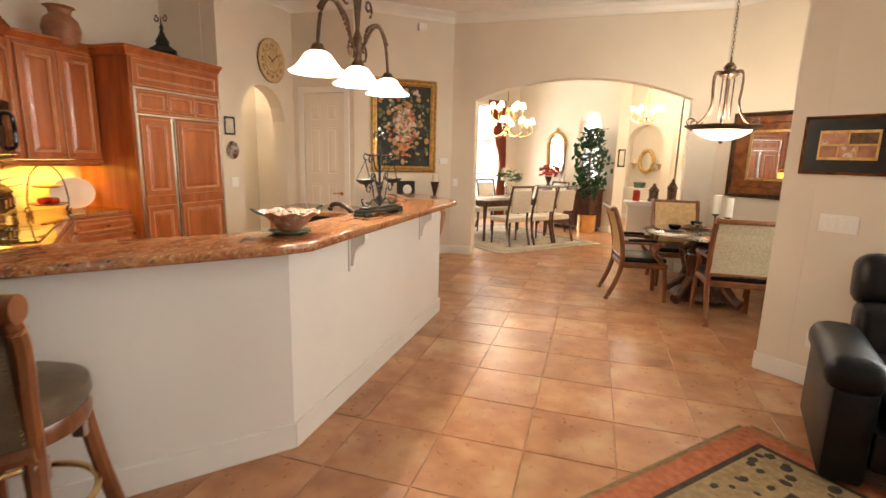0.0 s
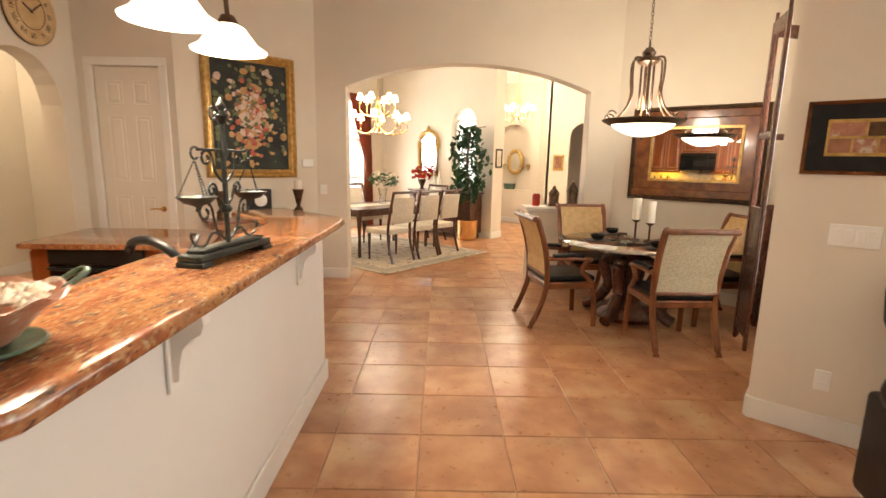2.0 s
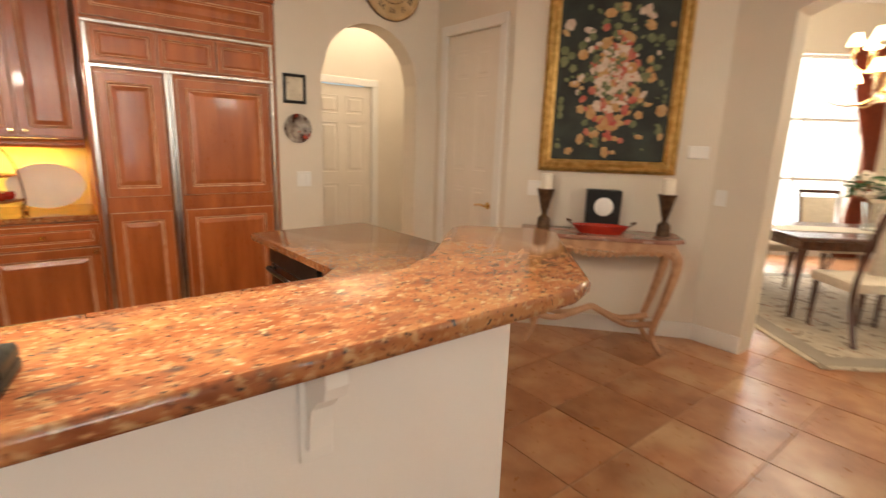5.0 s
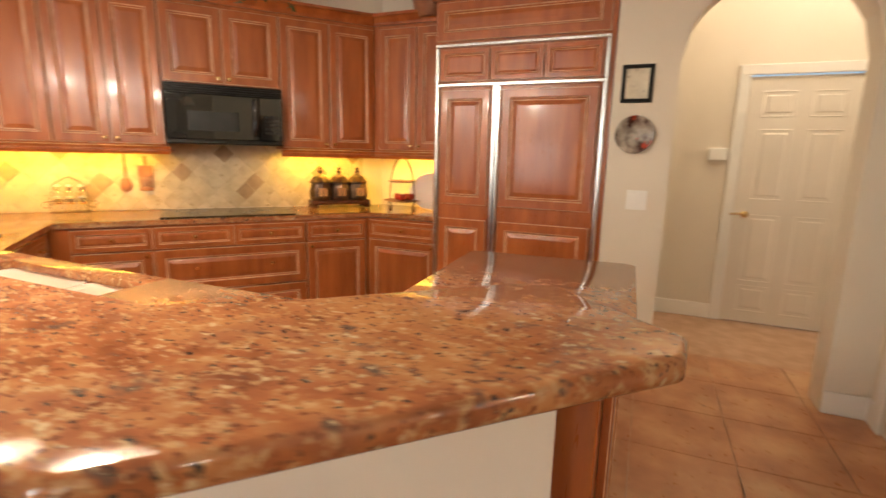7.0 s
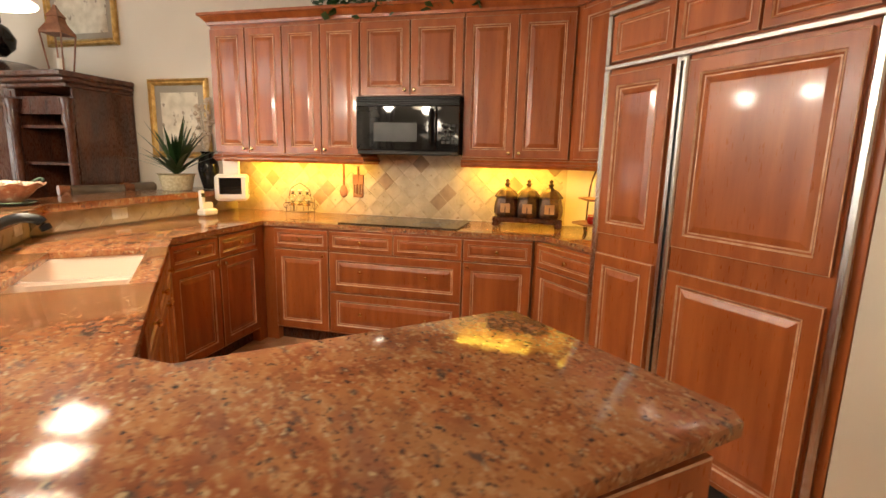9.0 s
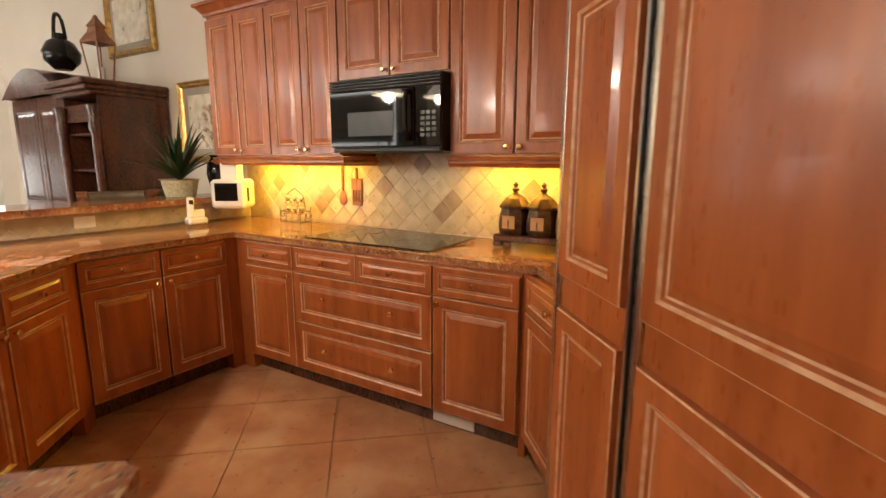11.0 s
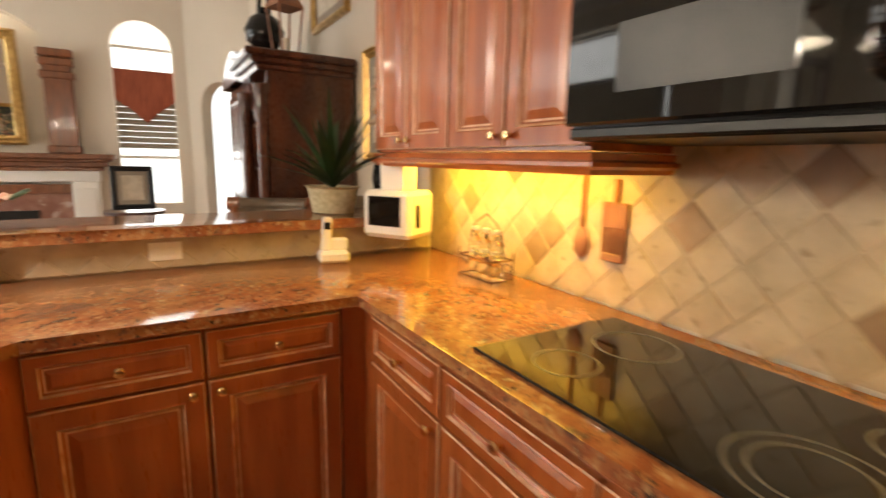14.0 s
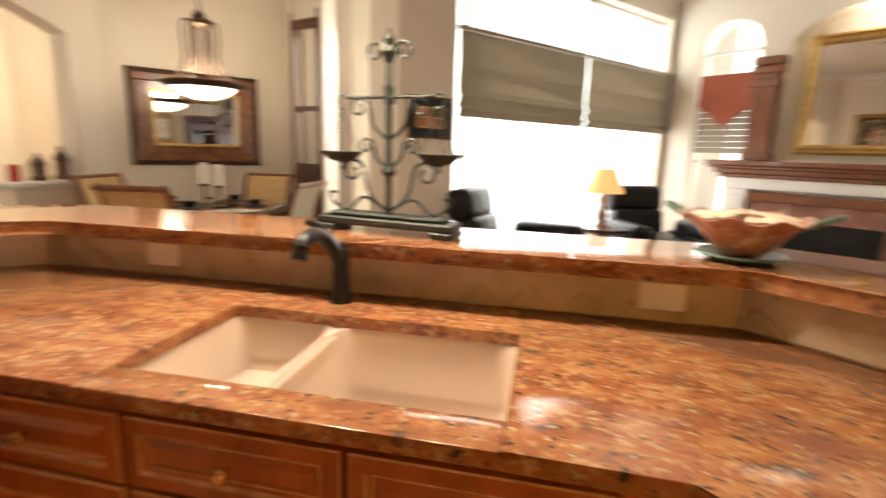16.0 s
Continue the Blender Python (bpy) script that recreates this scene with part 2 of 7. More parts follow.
def box(bm, x0, x1, y0, y1, z0, z1, bev=0.0, seg=1):
    vs = [bm.verts.new((x, y, z)) for z in (z0, z1) for y in (y0, y1) for x in (x0, x1)]
    fs = [bm.faces.new([vs[i] for i in f]) for f in ((0, 2, 3, 1), (4, 5, 7, 6), (0, 1, 5, 4), (2, 6, 7, 3), (0, 4, 6, 2), (1, 3, 7, 5))]
    if bev:
        es = list({e for f in fs for e in f.edges})
        bmesh.ops.bevel(bm, geom=es, offset=bev, segments=seg, affect="EDGES", profile=0.5)
    return vs


def prism(bm, pts, z0, z1, bev=0.0, seg=2):
    lo = [bm.verts.new((p[0], p[1], z0)) for p in pts]
    hi = [bm.verts.new((p[0], p[1], z1)) for p in pts]
    top = bm.faces.new(hi)
    bot = bm.faces.new(lo[::-1])
    k = len(pts)
    for i in range(k):
        bm.faces.new((lo[i], lo[(i + 1) % k], hi[(i + 1) % k], hi[i]))
    if bev:
        bmesh.ops.bevel(bm, geom=list(set(top.edges) | set(bot.edges)), offset=bev, segments=seg, affect="EDGES", profile=0.5)


def lathe(bm, prof, seg=24, c=(0, 0, 0), sx=1.0, sy=1.0):
    """Turns (radius, height) pairs round the upright through c."""
    rings = []
    for r, z in prof:
        if r < 1e-5:
            rings.append([bm.verts.new((c[0], c[1], c[2] + z))])
        else:
            rings.append([bm.verts.new((c[0] + r * sx * math.cos(2 * math.pi * i / seg), c[1] + r * sy * math.sin(2 * math.pi * i / seg), c[2] + z)) for i in range(seg)])
    for a, b in zip(rings, rings[1:]):
        for i in range(seg):
            j = (i + 1) % seg
            if len(a) == 1 and len(b) > 1:
                bm.faces.new((a[0], b[j], b[i]))
            elif len(b) == 1 and len(a) > 1:
                bm.faces.new((a[i], a[j], b[0]))
            elif len(a) > 1:
                bm.faces.new((a[i], a[j], b[j], b[i]))


def tube(bm, pts, r, seg=8, taper=None, flat=1.0):
    """A round bar along pts; taper gives a factor on the radius at each point."""
    pts = [Vector(p) for p in pts]
    rings = []
    for i, p in enumerate(pts):
        d = (pts[min(i + 1, len(pts) - 1)] - pts[max(i - 1, 0)]).normalized()
        a = d.cross(Vector((0, 0, 1)) if abs(d.z) < 0.9 else Vector((1, 0, 0))).normalized()
        b = d.cross(a)
        k = r * (taper[i] if taper else 1)
        rings.append([bm.verts.new(p + (a * math.cos(2 * math.pi * s / seg) + b * flat * math.sin(2 * math.pi * s / seg)) * k) for s in range(seg)])
    for p, q in zip(rings, rings[1:]):
        for i in range(seg):
            bm.faces.new((p[i], p[(i + 1) % seg], q[(i + 1) % seg], q[i]))
    bm.faces.new(rings[0][::-1])
    bm.faces.new(rings[-1])


def bez(pts, n=16):
    """A smooth line through the given points."""
    pts = [Vector(p) for p in pts]
    out = []
    for i in range(len(pts) - 1):
        p0, p1, p2, p3 = pts[max(i - 1, 0)], pts[i], pts[i + 1], pts[min(i + 2, len(pts) - 1)]
        for k in range(n // max(1, len(pts) - 1) + 2):
            t = k / (n // max(1, len(pts) - 1) + 2)
            out.append(0.5 * ((2 * p1) + (p2 - p0) * t + (2 * p0 - 5 * p1 + 4 * p2 - p3) * t * t + (3 * p1 - p0 - 3 * p2 + p3) * t ** 3))
    out.append(pts[-1])
    return out


def spiral(c, r0, r1, a0, a1, n=18):
    """A curl in the upright x-z plane about c."""
    return [(c[0] + (r0 + (r1 - r0) * i / n) * math.cos(radians(a0 + (a1 - a0) * i / n)), c[1],
             c[2] + (r0 + (r1 - r0) * i / n) * math.sin(radians(a0 + (a1 - a0) * i / n))) for i in range(n + 1)]


def done(name, bm, mats, parent=None, m=None, smooth=False):
    bmesh.ops.recalc_face_normals(bm, faces=bm.faces)
    me = bpy.data.meshes.new(name)
    bm.to_mesh(me)
    bm.free()
    for x in mats if isinstance(mats, (list, tuple)) else [mats]:
        me.materials.append(x)
    if smooth:
        for p in me.polygons:
            p.use_smooth = True
        me.set_sharp_from_angle(angle=radians(40))
    ob = new(name, me)
    if parent:
        ob.parent = parent
    if m is not None:
        ob.matrix_local = m
    return ob


def thing(name, m, label, category, group=""):
    ob = new(name)
    ob.empty_display_size = 0.1
    ob.matrix_world = m
    return tagged(ob, label, category, group)


def bx(name, mats, parent, *dims, bev=0.004, m=None):
    bm = bmesh.new()
    box(bm, *dims, bev=bev)
    return done(name, bm, mats, parent, m)


def lt(name, mats, parent, prof, c=(0, 0, 0), seg=24, sx=1.0, sy=1.0, m=None):
    bm = bmesh.new()
    lathe(bm, prof, seg, c, sx, sy)
    return done(name, bm, mats, parent, m, smooth=True)


def tb(name, mats, parent, lines, r, seg=8, m=None):
    bm = bmesh.new()
    for l in lines:
        tube(bm, l, r, seg)
    return done(name, bm, mats, parent, m, smooth=True)


def rings(bm, x0, x1, z0, z1, y, steps, glaze=()):
    """A moulded board facing -y: nested rectangles, each (inset, depth ahead of y)."""
    prev = None
    for k, (ins, d) in enumerate(steps):
        q = [bm.verts.new(p) for p in ((x0 + ins, y - d, z0 + ins), (x1 - ins, y - d, z0 + ins), (x1 - ins, y - d, z1 - ins), (x0 + ins, y - d, z1 - ins))]
        if prev:
            for i in range(4):
                f = bm.faces.new((prev[i], prev[(i + 1) % 4], q[(i + 1) % 4], q[i]))
                f.material_index = 1 if k in glaze else 0
        prev = q
    bm.faces.new(prev)


STEP = ((0, 0), (0, 0.018), (0.004, 0.021), (0.050, 0.021), (0.053, 0.023), (0.060, 0.017), (0.066, 0.011), (0.072, 0.011), (0.096, 0.019), (0.100, 0.0195))
STEPS = ((0, 0), (0, 0.018), (0.003, 0.021), (0.026, 0.021), (0.029, 0.023), (0.033, 0.015), (0.038, 0.011), (0.042, 0.011), (0.054, 0.018), (0.056, 0.018))


def knob(parent, x, y, z):
    lt("knob", BRASS, parent, ((0, 0), (0.006, 0), (0.006, 0.012), (0.013, 0.016), (0.015, 0.022), (0.011, 0.028), (0, 0.030)), seg=12, m=pose(x, y, z, 90, 0, 0))


def front(name, parent, x0, x1, z0, z1, knobs=(), y=0.0):
    bm = bmesh.new()
    small = min(x1 - x0, z1 - z0) < 0.24
    rings(bm, x0, x1, z0, z1, y, STEPS if small else STEP, (2, 5, 7))
    ob = done(name, bm, [WOOD, GLAZE], parent)
    for x, z in knobs:
        knob(ob, x, y - 0.020, z)
    return ob


def wall(name, p0, p1, thick, h, holes=(), material=None, label="", z0=0.0, base=True):
    """A wall whose seen face runs from p0 to p1, the room on its right hand; holes: (s0, s1, z0, z1, rise of the arch)."""
    p0, p1 = Vector((*p0, 0)), Vector((*p1, 0))
    d = p1 - p0
    ln = d.length
    bm = bmesh.new()
    s = 0.0
    spans = []
    for h0, h1, a, b, rise in sorted(holes):
        if h0 > s:
            box(bm, s, h0, 0, thick, z0, h)
        spans.append((s, h0))
        if a > z0:
            box(bm, h0, h1, 0, thick, z0, a)
            spans.append((h0, h1))
        n = 20 if rise else 1

        def top(k):
            t = 2 * k / n - 1
            if not rise:
                return b
            w = (h1 - h0) / 2
            rad = (w * w + rise * rise) / (2 * rise)
            return b + math.sqrt(max(0, rad * rad - (t * w) ** 2)) - (rad - rise)
        for k in range(n):
            xa, xb = h0 + (h1 - h0) * k / n, h0 + (h1 - h0) * (k + 1) / n
            za, zb = top(k), top(k + 1)
            v = [bm.verts.new(p) for p in ((xa, 0, za), (xb, 0, zb), (xb, 0, h), (xa, 0, h), (xa, thick, za), (xb, thick, zb), (xb, thick, h), (xa, thick, h))]
            for f in ((0, 1, 2, 3), (7, 6, 5, 4), (0, 4, 5, 1), (3, 2, 6, 7)):
                bm.faces.new([v[i] for i in f])
        s = h1
    if s < ln:
        box(bm, s, ln, 0, thick, z0, h)
    spans.append((s, ln))
    m = Matrix.Translation(p0) @ Matrix.Rotation(math.atan2(d.y, d.x), 4, "Z")
    ob = done(name, bm, material or PAINT, None, m)
    tagged(ob, label or "smooth beige painted plaster wall", "wall", kind="structure")
    if base:
        bm = bmesh.new()
        for a, b in spans:
            if b - a > 0.02:
                box(bm, a, b, -0.015, -0.001, 0, 0.13, 0.003)
        if bm.verts:
            tagged(done("baseboard", bm, TRIM, None, m), "white painted wooden baseboard along the wall", "baseboard", kind="structure")
        else:
            bm.free()
    return ob


def crown(p0, p1, z=3.5, size=0.12):
    p0, p1 = Vector((*p0, 0)), Vector((*p1, 0))
    d = p1 - p0
    bm = bmesh.new()
    prof = ((0, -size), (-0.012, -size), (-0.02, -size * 0.8), (-0.05, -size * 0.45), (-0.085, -size * 0.25), (-0.10, -0.015), (-0.115, -0.012), (-0.115, 0), (0, 0))
    a = [bm.verts.new((0, y - 0.001, z0 - 0.001)) for y, z0 in prof]
    b = [bm.verts.new((d.length, y - 0.001, z0 - 0.001)) for y, z0 in prof]
    for i in range(len(prof)):
        j = (i + 1) % len(prof)
        bm.faces.new((a[i], a[j], b[j], b[i]))
    tagged(done("crown_trim", bm, TRIM, None, Matrix.Translation(p0 + Vector((0, 0, z))) @ Matrix.Rotation(math.atan2(d.y, d.x), 4, "Z")),
           "white crown moulding under the ceiling", "trim", kind="structure")


# ---- structure ----
H = 3.5
bm = bmesh.new()
box(bm, -6.5, 9.5, -8.5, 17, -0.12, -0.006)
tagged(done("floor", bm, GROUT), "terracotta tiled floor with sandy grout joints", "floor", kind="structure")
bm = bmesh.new()
box(bm, -6.5, 9.5, -8.5, 17, H, H + 0.15)
tagged(done("ceiling", bm, CEIL), "smooth white painted ceiling", "ceiling", kind="structure")

NX, NE = Vector((2.5, 7.166)), Vector((3.98, 5.9))
wall("wall_arch", (-1.085, 7.166), (2.5, 7.166), 0.22, H, ((0.355, 3.245, 0, 2.31, 0.29),), label="beige wall with a wide segmental arch")
wall("wall_mirror", NX, NE, 0.2, H)
wall("wall_nook", NE, (2.27, 3.93), 0.2, H, ((1.05, 1.4, 0.5, 2.9, 0.17), (1.75, 2.1, 0.5, 2.9, 0.17)))
wall("wall_big_window", (2.27, 3.93), uv(3.62, 4.47).xy, 0.3, H, ((0.62, 4.30, 0.12, 3.12, 0),), label="beige wall with a wide tall window")
wall("wall_fireplace", uv(3.6, 4.6).xy, uv(3.6, 0.23).xy, 0.3, H,
     ((0.50, 1.22, 0.6, 2.70, 0.34), (1.52, 2.87, 1.36, 2.70, 0.28), (3.54, 4.22, 0.7, 2.66, 0.33)), label="beige wall with two arched windows and a niche")
bx("niche_back", PAINT, None, -0.72, 0.72, 0.0, 0.03, 1.3, 3.1, m=pose(*uv(3.87, 2.41), 0, 0, -130.5))
tagged(bpy.data.objects["niche_back"], "beige plaster back of the niche", "wall", kind="structure")
wall("wall_great_corner", uv(3.6, 0.23).xy, uv(2.9, -0.48).xy, 0.2, H, ((0.2, 0.8, 0, 2.0, 0.3),))
wall("wall_cooktop", uv(2.95, -0.48).xy, (-3.96, 2.752), 0.2, H)
wall("wall_behind_fridge", (-3.95, 2.7), (-3.95, 4.74), 0.2, H)
wall("wall_fridge_return", (-3.96, 4.74), (-3.372, 4.74), 0.31, H, base=False)
wall("wall_fridge", (-3.17, 4.745), (-3.17, 6.2), 0.2, H, ((0.345, 1.24, 0, 1.91, 0.43),), label="beige wall with a round arched passage")
wall("wall_pantry", (-3.18, 6.2), (-2.2, 6.2), 0.2, H, ((0.165, 0.835, 0, 2.33, 0),))
wall("wall_painting", (-2.21, 6.19), (-1.085, 7.166), 0.2, H)
# hall behind the round arch
wall("wall_hall", (-4.75, 4.9), (-4.75, 8.2), 0.2, H, ((0.75, 1.55, 0, 2.1, 0),))
wall("wall_hall_side", (-3.37, 5.05), (-4.75, 5.05), 0.2, H)
wall("wall_hall_end", (-4.75, 7.4), (-3.3, 7.4), 0.2, H)
wall("wall_pantry_back", (-3.3, 7.2), (-1.4, 7.2), 0.1, H, base=False)
# dining room and entry beyond the wide arch
DA, DB, DC = (1.40, 10.62), (-0.93, 12.6), (-3.1, 10.06)
wall("wall_dining", DB, DA, 0.25, H, ((2.02, 2.62, 0.95, 2.25, 0.27),), label="beige dining room wall with an arched window")
wall("wall_dining_end", DA, (1.62, 10.86), 0.2, H)
wall("wall_dining_window", DC, DB, 0.25, H, ((1.25, 2.75, 0.25, 2.75, 0),))
wall("wall_dining_side", (-3.1, 7.386), DC, 0.2, H)
wall("wall_dining_return", (-1.085, 7.39), (-3.1, 7.39), 0.1, H)
wall("wall_entry_left", (1.62, 10.86), (1.2, 14.2), 0.2, H)
wall("wall_entry", (1.2, 14.16), (3.0, 12.78), 0.3, H, ((0.72, 1.72, 0.82, 2.05, 0.35),), label="warm cream entry wall with an arched niche")
wall("wall_entry_niche", (1.6, 14.2), (3.3, 12.9), 0.1, H, base=False)
wall("wall_entry_right", (2.75, 12.98), (2.75, 11.915), 0.2, H)
wall("wall_gallery", (2.75, 11.9), (5.2, 11.9), 0.25, H, ((0.42, 1.05, 0, 2.05, 0.3),))
wall("wall_gallery_back", (2.9, 13.4), (5.2, 13.4), 0.1, H, base=False)
wall("wall_gallery_side", (5.2, 12.0), (5.2, 5.9), 0.2, H)
wall("wall_gallery_near", (5.2, 6.1), (4.1, 6.1), 0.2, H)
# plain closing walls behind the walk
wall("wall_south_east", uv(3.6, 4.4).xy, uv(5.9, 4.4).xy, 0.2, H, base=False)


def backdrop(m, w, z0, z1):
    bm = bmesh.new()
    box(bm, -w / 2, w / 2, 0, 0.02, z0, z1)
    tagged(done("backdrop", bm, OUTSIDE, None, m), "bright washed-out garden outside the window", "backdrop", kind="structure")


backdrop(at_uv(3.05, 6.1, 0, -40.5), 6.5, -0.5, 4.5)
backdrop(at_uv(5.4, 2.4, 0, 229.5 - 180), 6.0, -0.5, 4.5)
backdrop(pose(-3.0, 12.6, 0, 0, 0, 49.5), 4.5, -0.5, 4.5)
backdrop(pose(1.1, 12.3, 0, 0, 0, -40.5), 1.3, 0.0, 4.0)
backdrop(pose(4.35, 4.35, 0, 0, 0, -130.5), 2.6, 0.0, 4.0)
crown((-3.17, 4.75), (-3.17, 6.2))
crown((-3.17, 6.2), (-2.2, 6.2))
crown((-2.2, 6.2), (-1.085, 7.166))
crown((-1.085, 7.166), NX)
crown(NX, NE)
crown(NE, (2.27, 3.93))
crown((2.27, 3.93), uv(3.6, 4.47).xy)
crown(uv(3.6, 4.45).xy, uv(3.6, 0.23).xy)
crown(uv(3.6, 0.23).xy, uv(2.9, -0.48).xy)
crown(uv(2.95, -0.48).xy, (-3.95, 2.752))
crown((-3.95, 2.7), (-3.95, 4.74))
crown((-3.95, 4.74), (-3.17, 4.74))
crown(DB, DA, 3.5)
crown(DC, DB, 3.5)
crown((1.2, 14.16), (3.0, 12.78))
crown((2.75, 11.9), (5.2, 11.9))

# half wall with its cap in the wide arch
bm = bmesh.new()
box(bm, 1.50, 2.155, 7.18, 7.37, 0, 0.91)
tagged(done("wall_half", bm, PAINT), "low beige half wall in the arch", "half wall", kind="structure")
bm = bmesh.new()
box(bm, 1.44, 2.155, 7.13, 7.42, 0.914, 0.95, 0.008, 2)
box(bm, 1.47, 2.155, 7.155, 7.395, 0.885, 0.913, 0.006)
tagged(done("half_wall_trim", bm, TRIM), "white moulded cap on the half wall", "trim", kind="structure")

# raised bar: three lengths of low wall
bm = bmesh.new()
o2 = uv(-1.52, -0.47)
i2 = uv(-1.78, -0.47)
prism(bm, [(-0.345, 4.33), (-0.345, 1.93), o2.xy, i2.xy, (-0.522, 2.10), (-0.522, 4.33)][::-1], 0, 1.03)
prism(bm, [(-0.345, 4.331), (-0.522, 4.331), (-0.98, 4.77), (-0.89, 4.87)], 0, 1.03)
tagged(done("wall_bar", bm, BARW), "pale painted low wall carrying the raised bar", "bar wall", kind="structure")
bm = bmesh.new()
box(bm, -0.343, -0.328, 1.925, 4.34, 0, 0.135, 0.003)
box(bm, -0.49, -0.328, 4.332, 4.345, 0, 0.135, 0.003)
tagged(done("baseboard_bar", bm, TRIM), "white painted baseboard along the bar", "baseboard", kind="structure")
bm = bmesh.new()
box(bm, -1.518, -1.503, -0.45, 1.25, 0, 0.135, 0.003)
tagged(done("baseboard_bar_end", bm, TRIM, None, Matrix.Rotation(radians(-40.5), 4, "Z")), "white painted baseboard along the bar", "baseboard", kind="structure")

# ---- kitchen ----
FV, FU, FX, FF = 139.5, 229.5, 270.0, 90.0   # turns of things that face the cooktop aisle, the bar aisle, the sink aisle, the fridge aisle


def base_unit(m, w, layout, depth=0.60, knob_side=1, sunk=False):
    """A base cabinet, its front at y = 0, 0.865 high; layout: 'door', 'double', 'drawers'."""
    t = thing("base_cabinet", m, "cherry wood base cabinet with raised panels under granite", "cabinet", "kitchen base cabinets")
    bm = bmesh.new()
    if sunk:
        box(bm, -w / 2, w / 2, 0, 0.03, 0.60, 0.868)
    box(bm, -w / 2, w / 2, 0, depth, 0.10, 0.599 if sunk else 0.868, 0.002)
    done("body", bm, WOOD, t)
    # shade under the fronts is put into this dark toe kick colour
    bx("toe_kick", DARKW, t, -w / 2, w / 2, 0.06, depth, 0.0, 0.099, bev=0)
    g = 0.006
    a, b = -w / 2 + g, w / 2 - g
    if layout == "drawers":
        front("drawer", t, a, -g / 2, 0.715, 0.855, ((a / 2, 0.785),))
        front("drawer", t, g / 2, b, 0.715, 0.855, ((b / 2, 0.785),))
        front("drawer", t, a, b, 0.42, 0.705, ((a / 2, 0.575), (b / 2, 0.575)))
        front("drawer", t, a, b, 0.115, 0.41, ((a / 2, 0.27), (b / 2, 0.27)))
    else:
        front("drawer", t, a, b, 0.715, 0.855, ((0, 0.785),))
        front("door", t, a, b, 0.115, 0.705, ((b - 0.03 if knob_side > 0 else a + 0.03, 0.675),))
    return t


def upper_unit(m, w, z0, z1, doors, depth=0.32):
    t = thing("wall_cabinet", m, "cherry wood wall cabinet with raised panel doors", "cabinet", "kitchen wall cabinets")
    bx("body", WOOD, t, -w / 2, w / 2, 0, depth, z0, z1, bev=0.002)
    dw = w / doors
    for i in range(doors):
        x0 = -w / 2 + i * dw
        kx = x0 + dw - 0.035 if i % 2 == 0 else x0 + 0.035
        front("door", t, x0 + 0.005, x0 + dw - 0.005, z0 + 0.012, z1 - 0.03, ((kx, z0 + 0.045),))
    return t


def moulding(name, pts, z, prof, material, label):
    """A profile (out, up) swept along a line on plan; out is to the right of the way."""
    bm = bmesh.new()
    pts = [Vector((p[0], p[1])) for p in pts]
    rows = []
    for i, p in enumerate(pts):
        d0 = (p - pts[i - 1]).normalized() if i else (pts[1] - p).normalized()
        d1 = (pts[i + 1] - p).normalized() if i < len(pts) - 1 else d0
        n = (Vector((d0.y, -d0.x)) + Vector((d1.y, -d1.x))).normalized()
        k = 1 / max(0.4, n.dot(Vector((d0.y, -d0.x))))
        rows.append([bm.verts.new((p.x + n.x * o * k, p.y + n.y * o * k, z + h)) for o, h in prof])
    for a, b in zip(rows, rows[1:]):
        for i in range(len(prof)):
            j = (i + 1) % len(prof)
            bm.faces.new((a[i], a[j], b[j], b[i]))
    bm.faces.new(rows[0])
    bm.faces.new(rows[-1][::-1])
    return tagged(done(name, bm, material), label, "moulding", kind="structure")


# base runs
for u0, u1, lay, ks in ((-2.56, -2.995, "door", 1), (-2.995, -3.965, "drawers", 1), (-3.965, -4.42, "door", -1)):
    base_unit(at_uv((u0 + u1) / 2, 0.165, 0, FV), u0 - u1, lay, knob_side=ks)
for v0, v1, ks in ((0.25, 0.655, -1), (0.655, 1.06, 1)):
    base_unit(at_uv(-2.455, (v0 + v1) / 2, 0, FU), v1 - v0, "door", knob_side=ks)
for y0, y1, ks in ((2.50, 2.93, -1), (2.93, 3.36, 1), (3.36, 3.79, -1)):
    base_unit(pose(-1.185, (y0 + y1) / 2, 0, 0, 0, FX), y1 - y0, "door", depth=0.62, knob_side=ks, sunk=True)
base_unit(pose(-3.28, 3.31, 0, 0, 0, FF), 0.58, "door", depth=0.64)
bx("filler", WOOD, None, -1.183, -0.53, 3.795, 4.26, 0.0, 0.868, bev=0.0)
tagged(bpy.data.objects["filler"], "plain cherry wood corner filler by the sink", "cabinet", kind="structure")
bm = bmesh.new()
prism(bm, [uv(-2.455, 1.062).xy, (-1.185, 2.40), (-1.185, 2.498), (-0.75, 2.498), uv(-1.95, 1.062).xy][::-1], 0.0, 0.868)
tagged(done("bar_corner_filler", bm, WOOD), "plain cherry wood filler at the counter bend", "cabinet", kind="structure")
bm = bmesh.new()
box(bm, -2.56, -2.46, -0.45, 0.163, 0.0, 0.868)
box(bm, -2.458, -1.77, -0.45, 0.245, 0.0, 0.868)
box(bm, -4.455, -4.425, -0.40, 0.164, 0.0, 0.868)
tagged(done("corner_filler", bm, WOOD, None, Matrix.Rotation(radians(-40.5), 4, "Z")), "plain cherry wood corner fillers of the base cabinets", "cabinet", kind="structure")

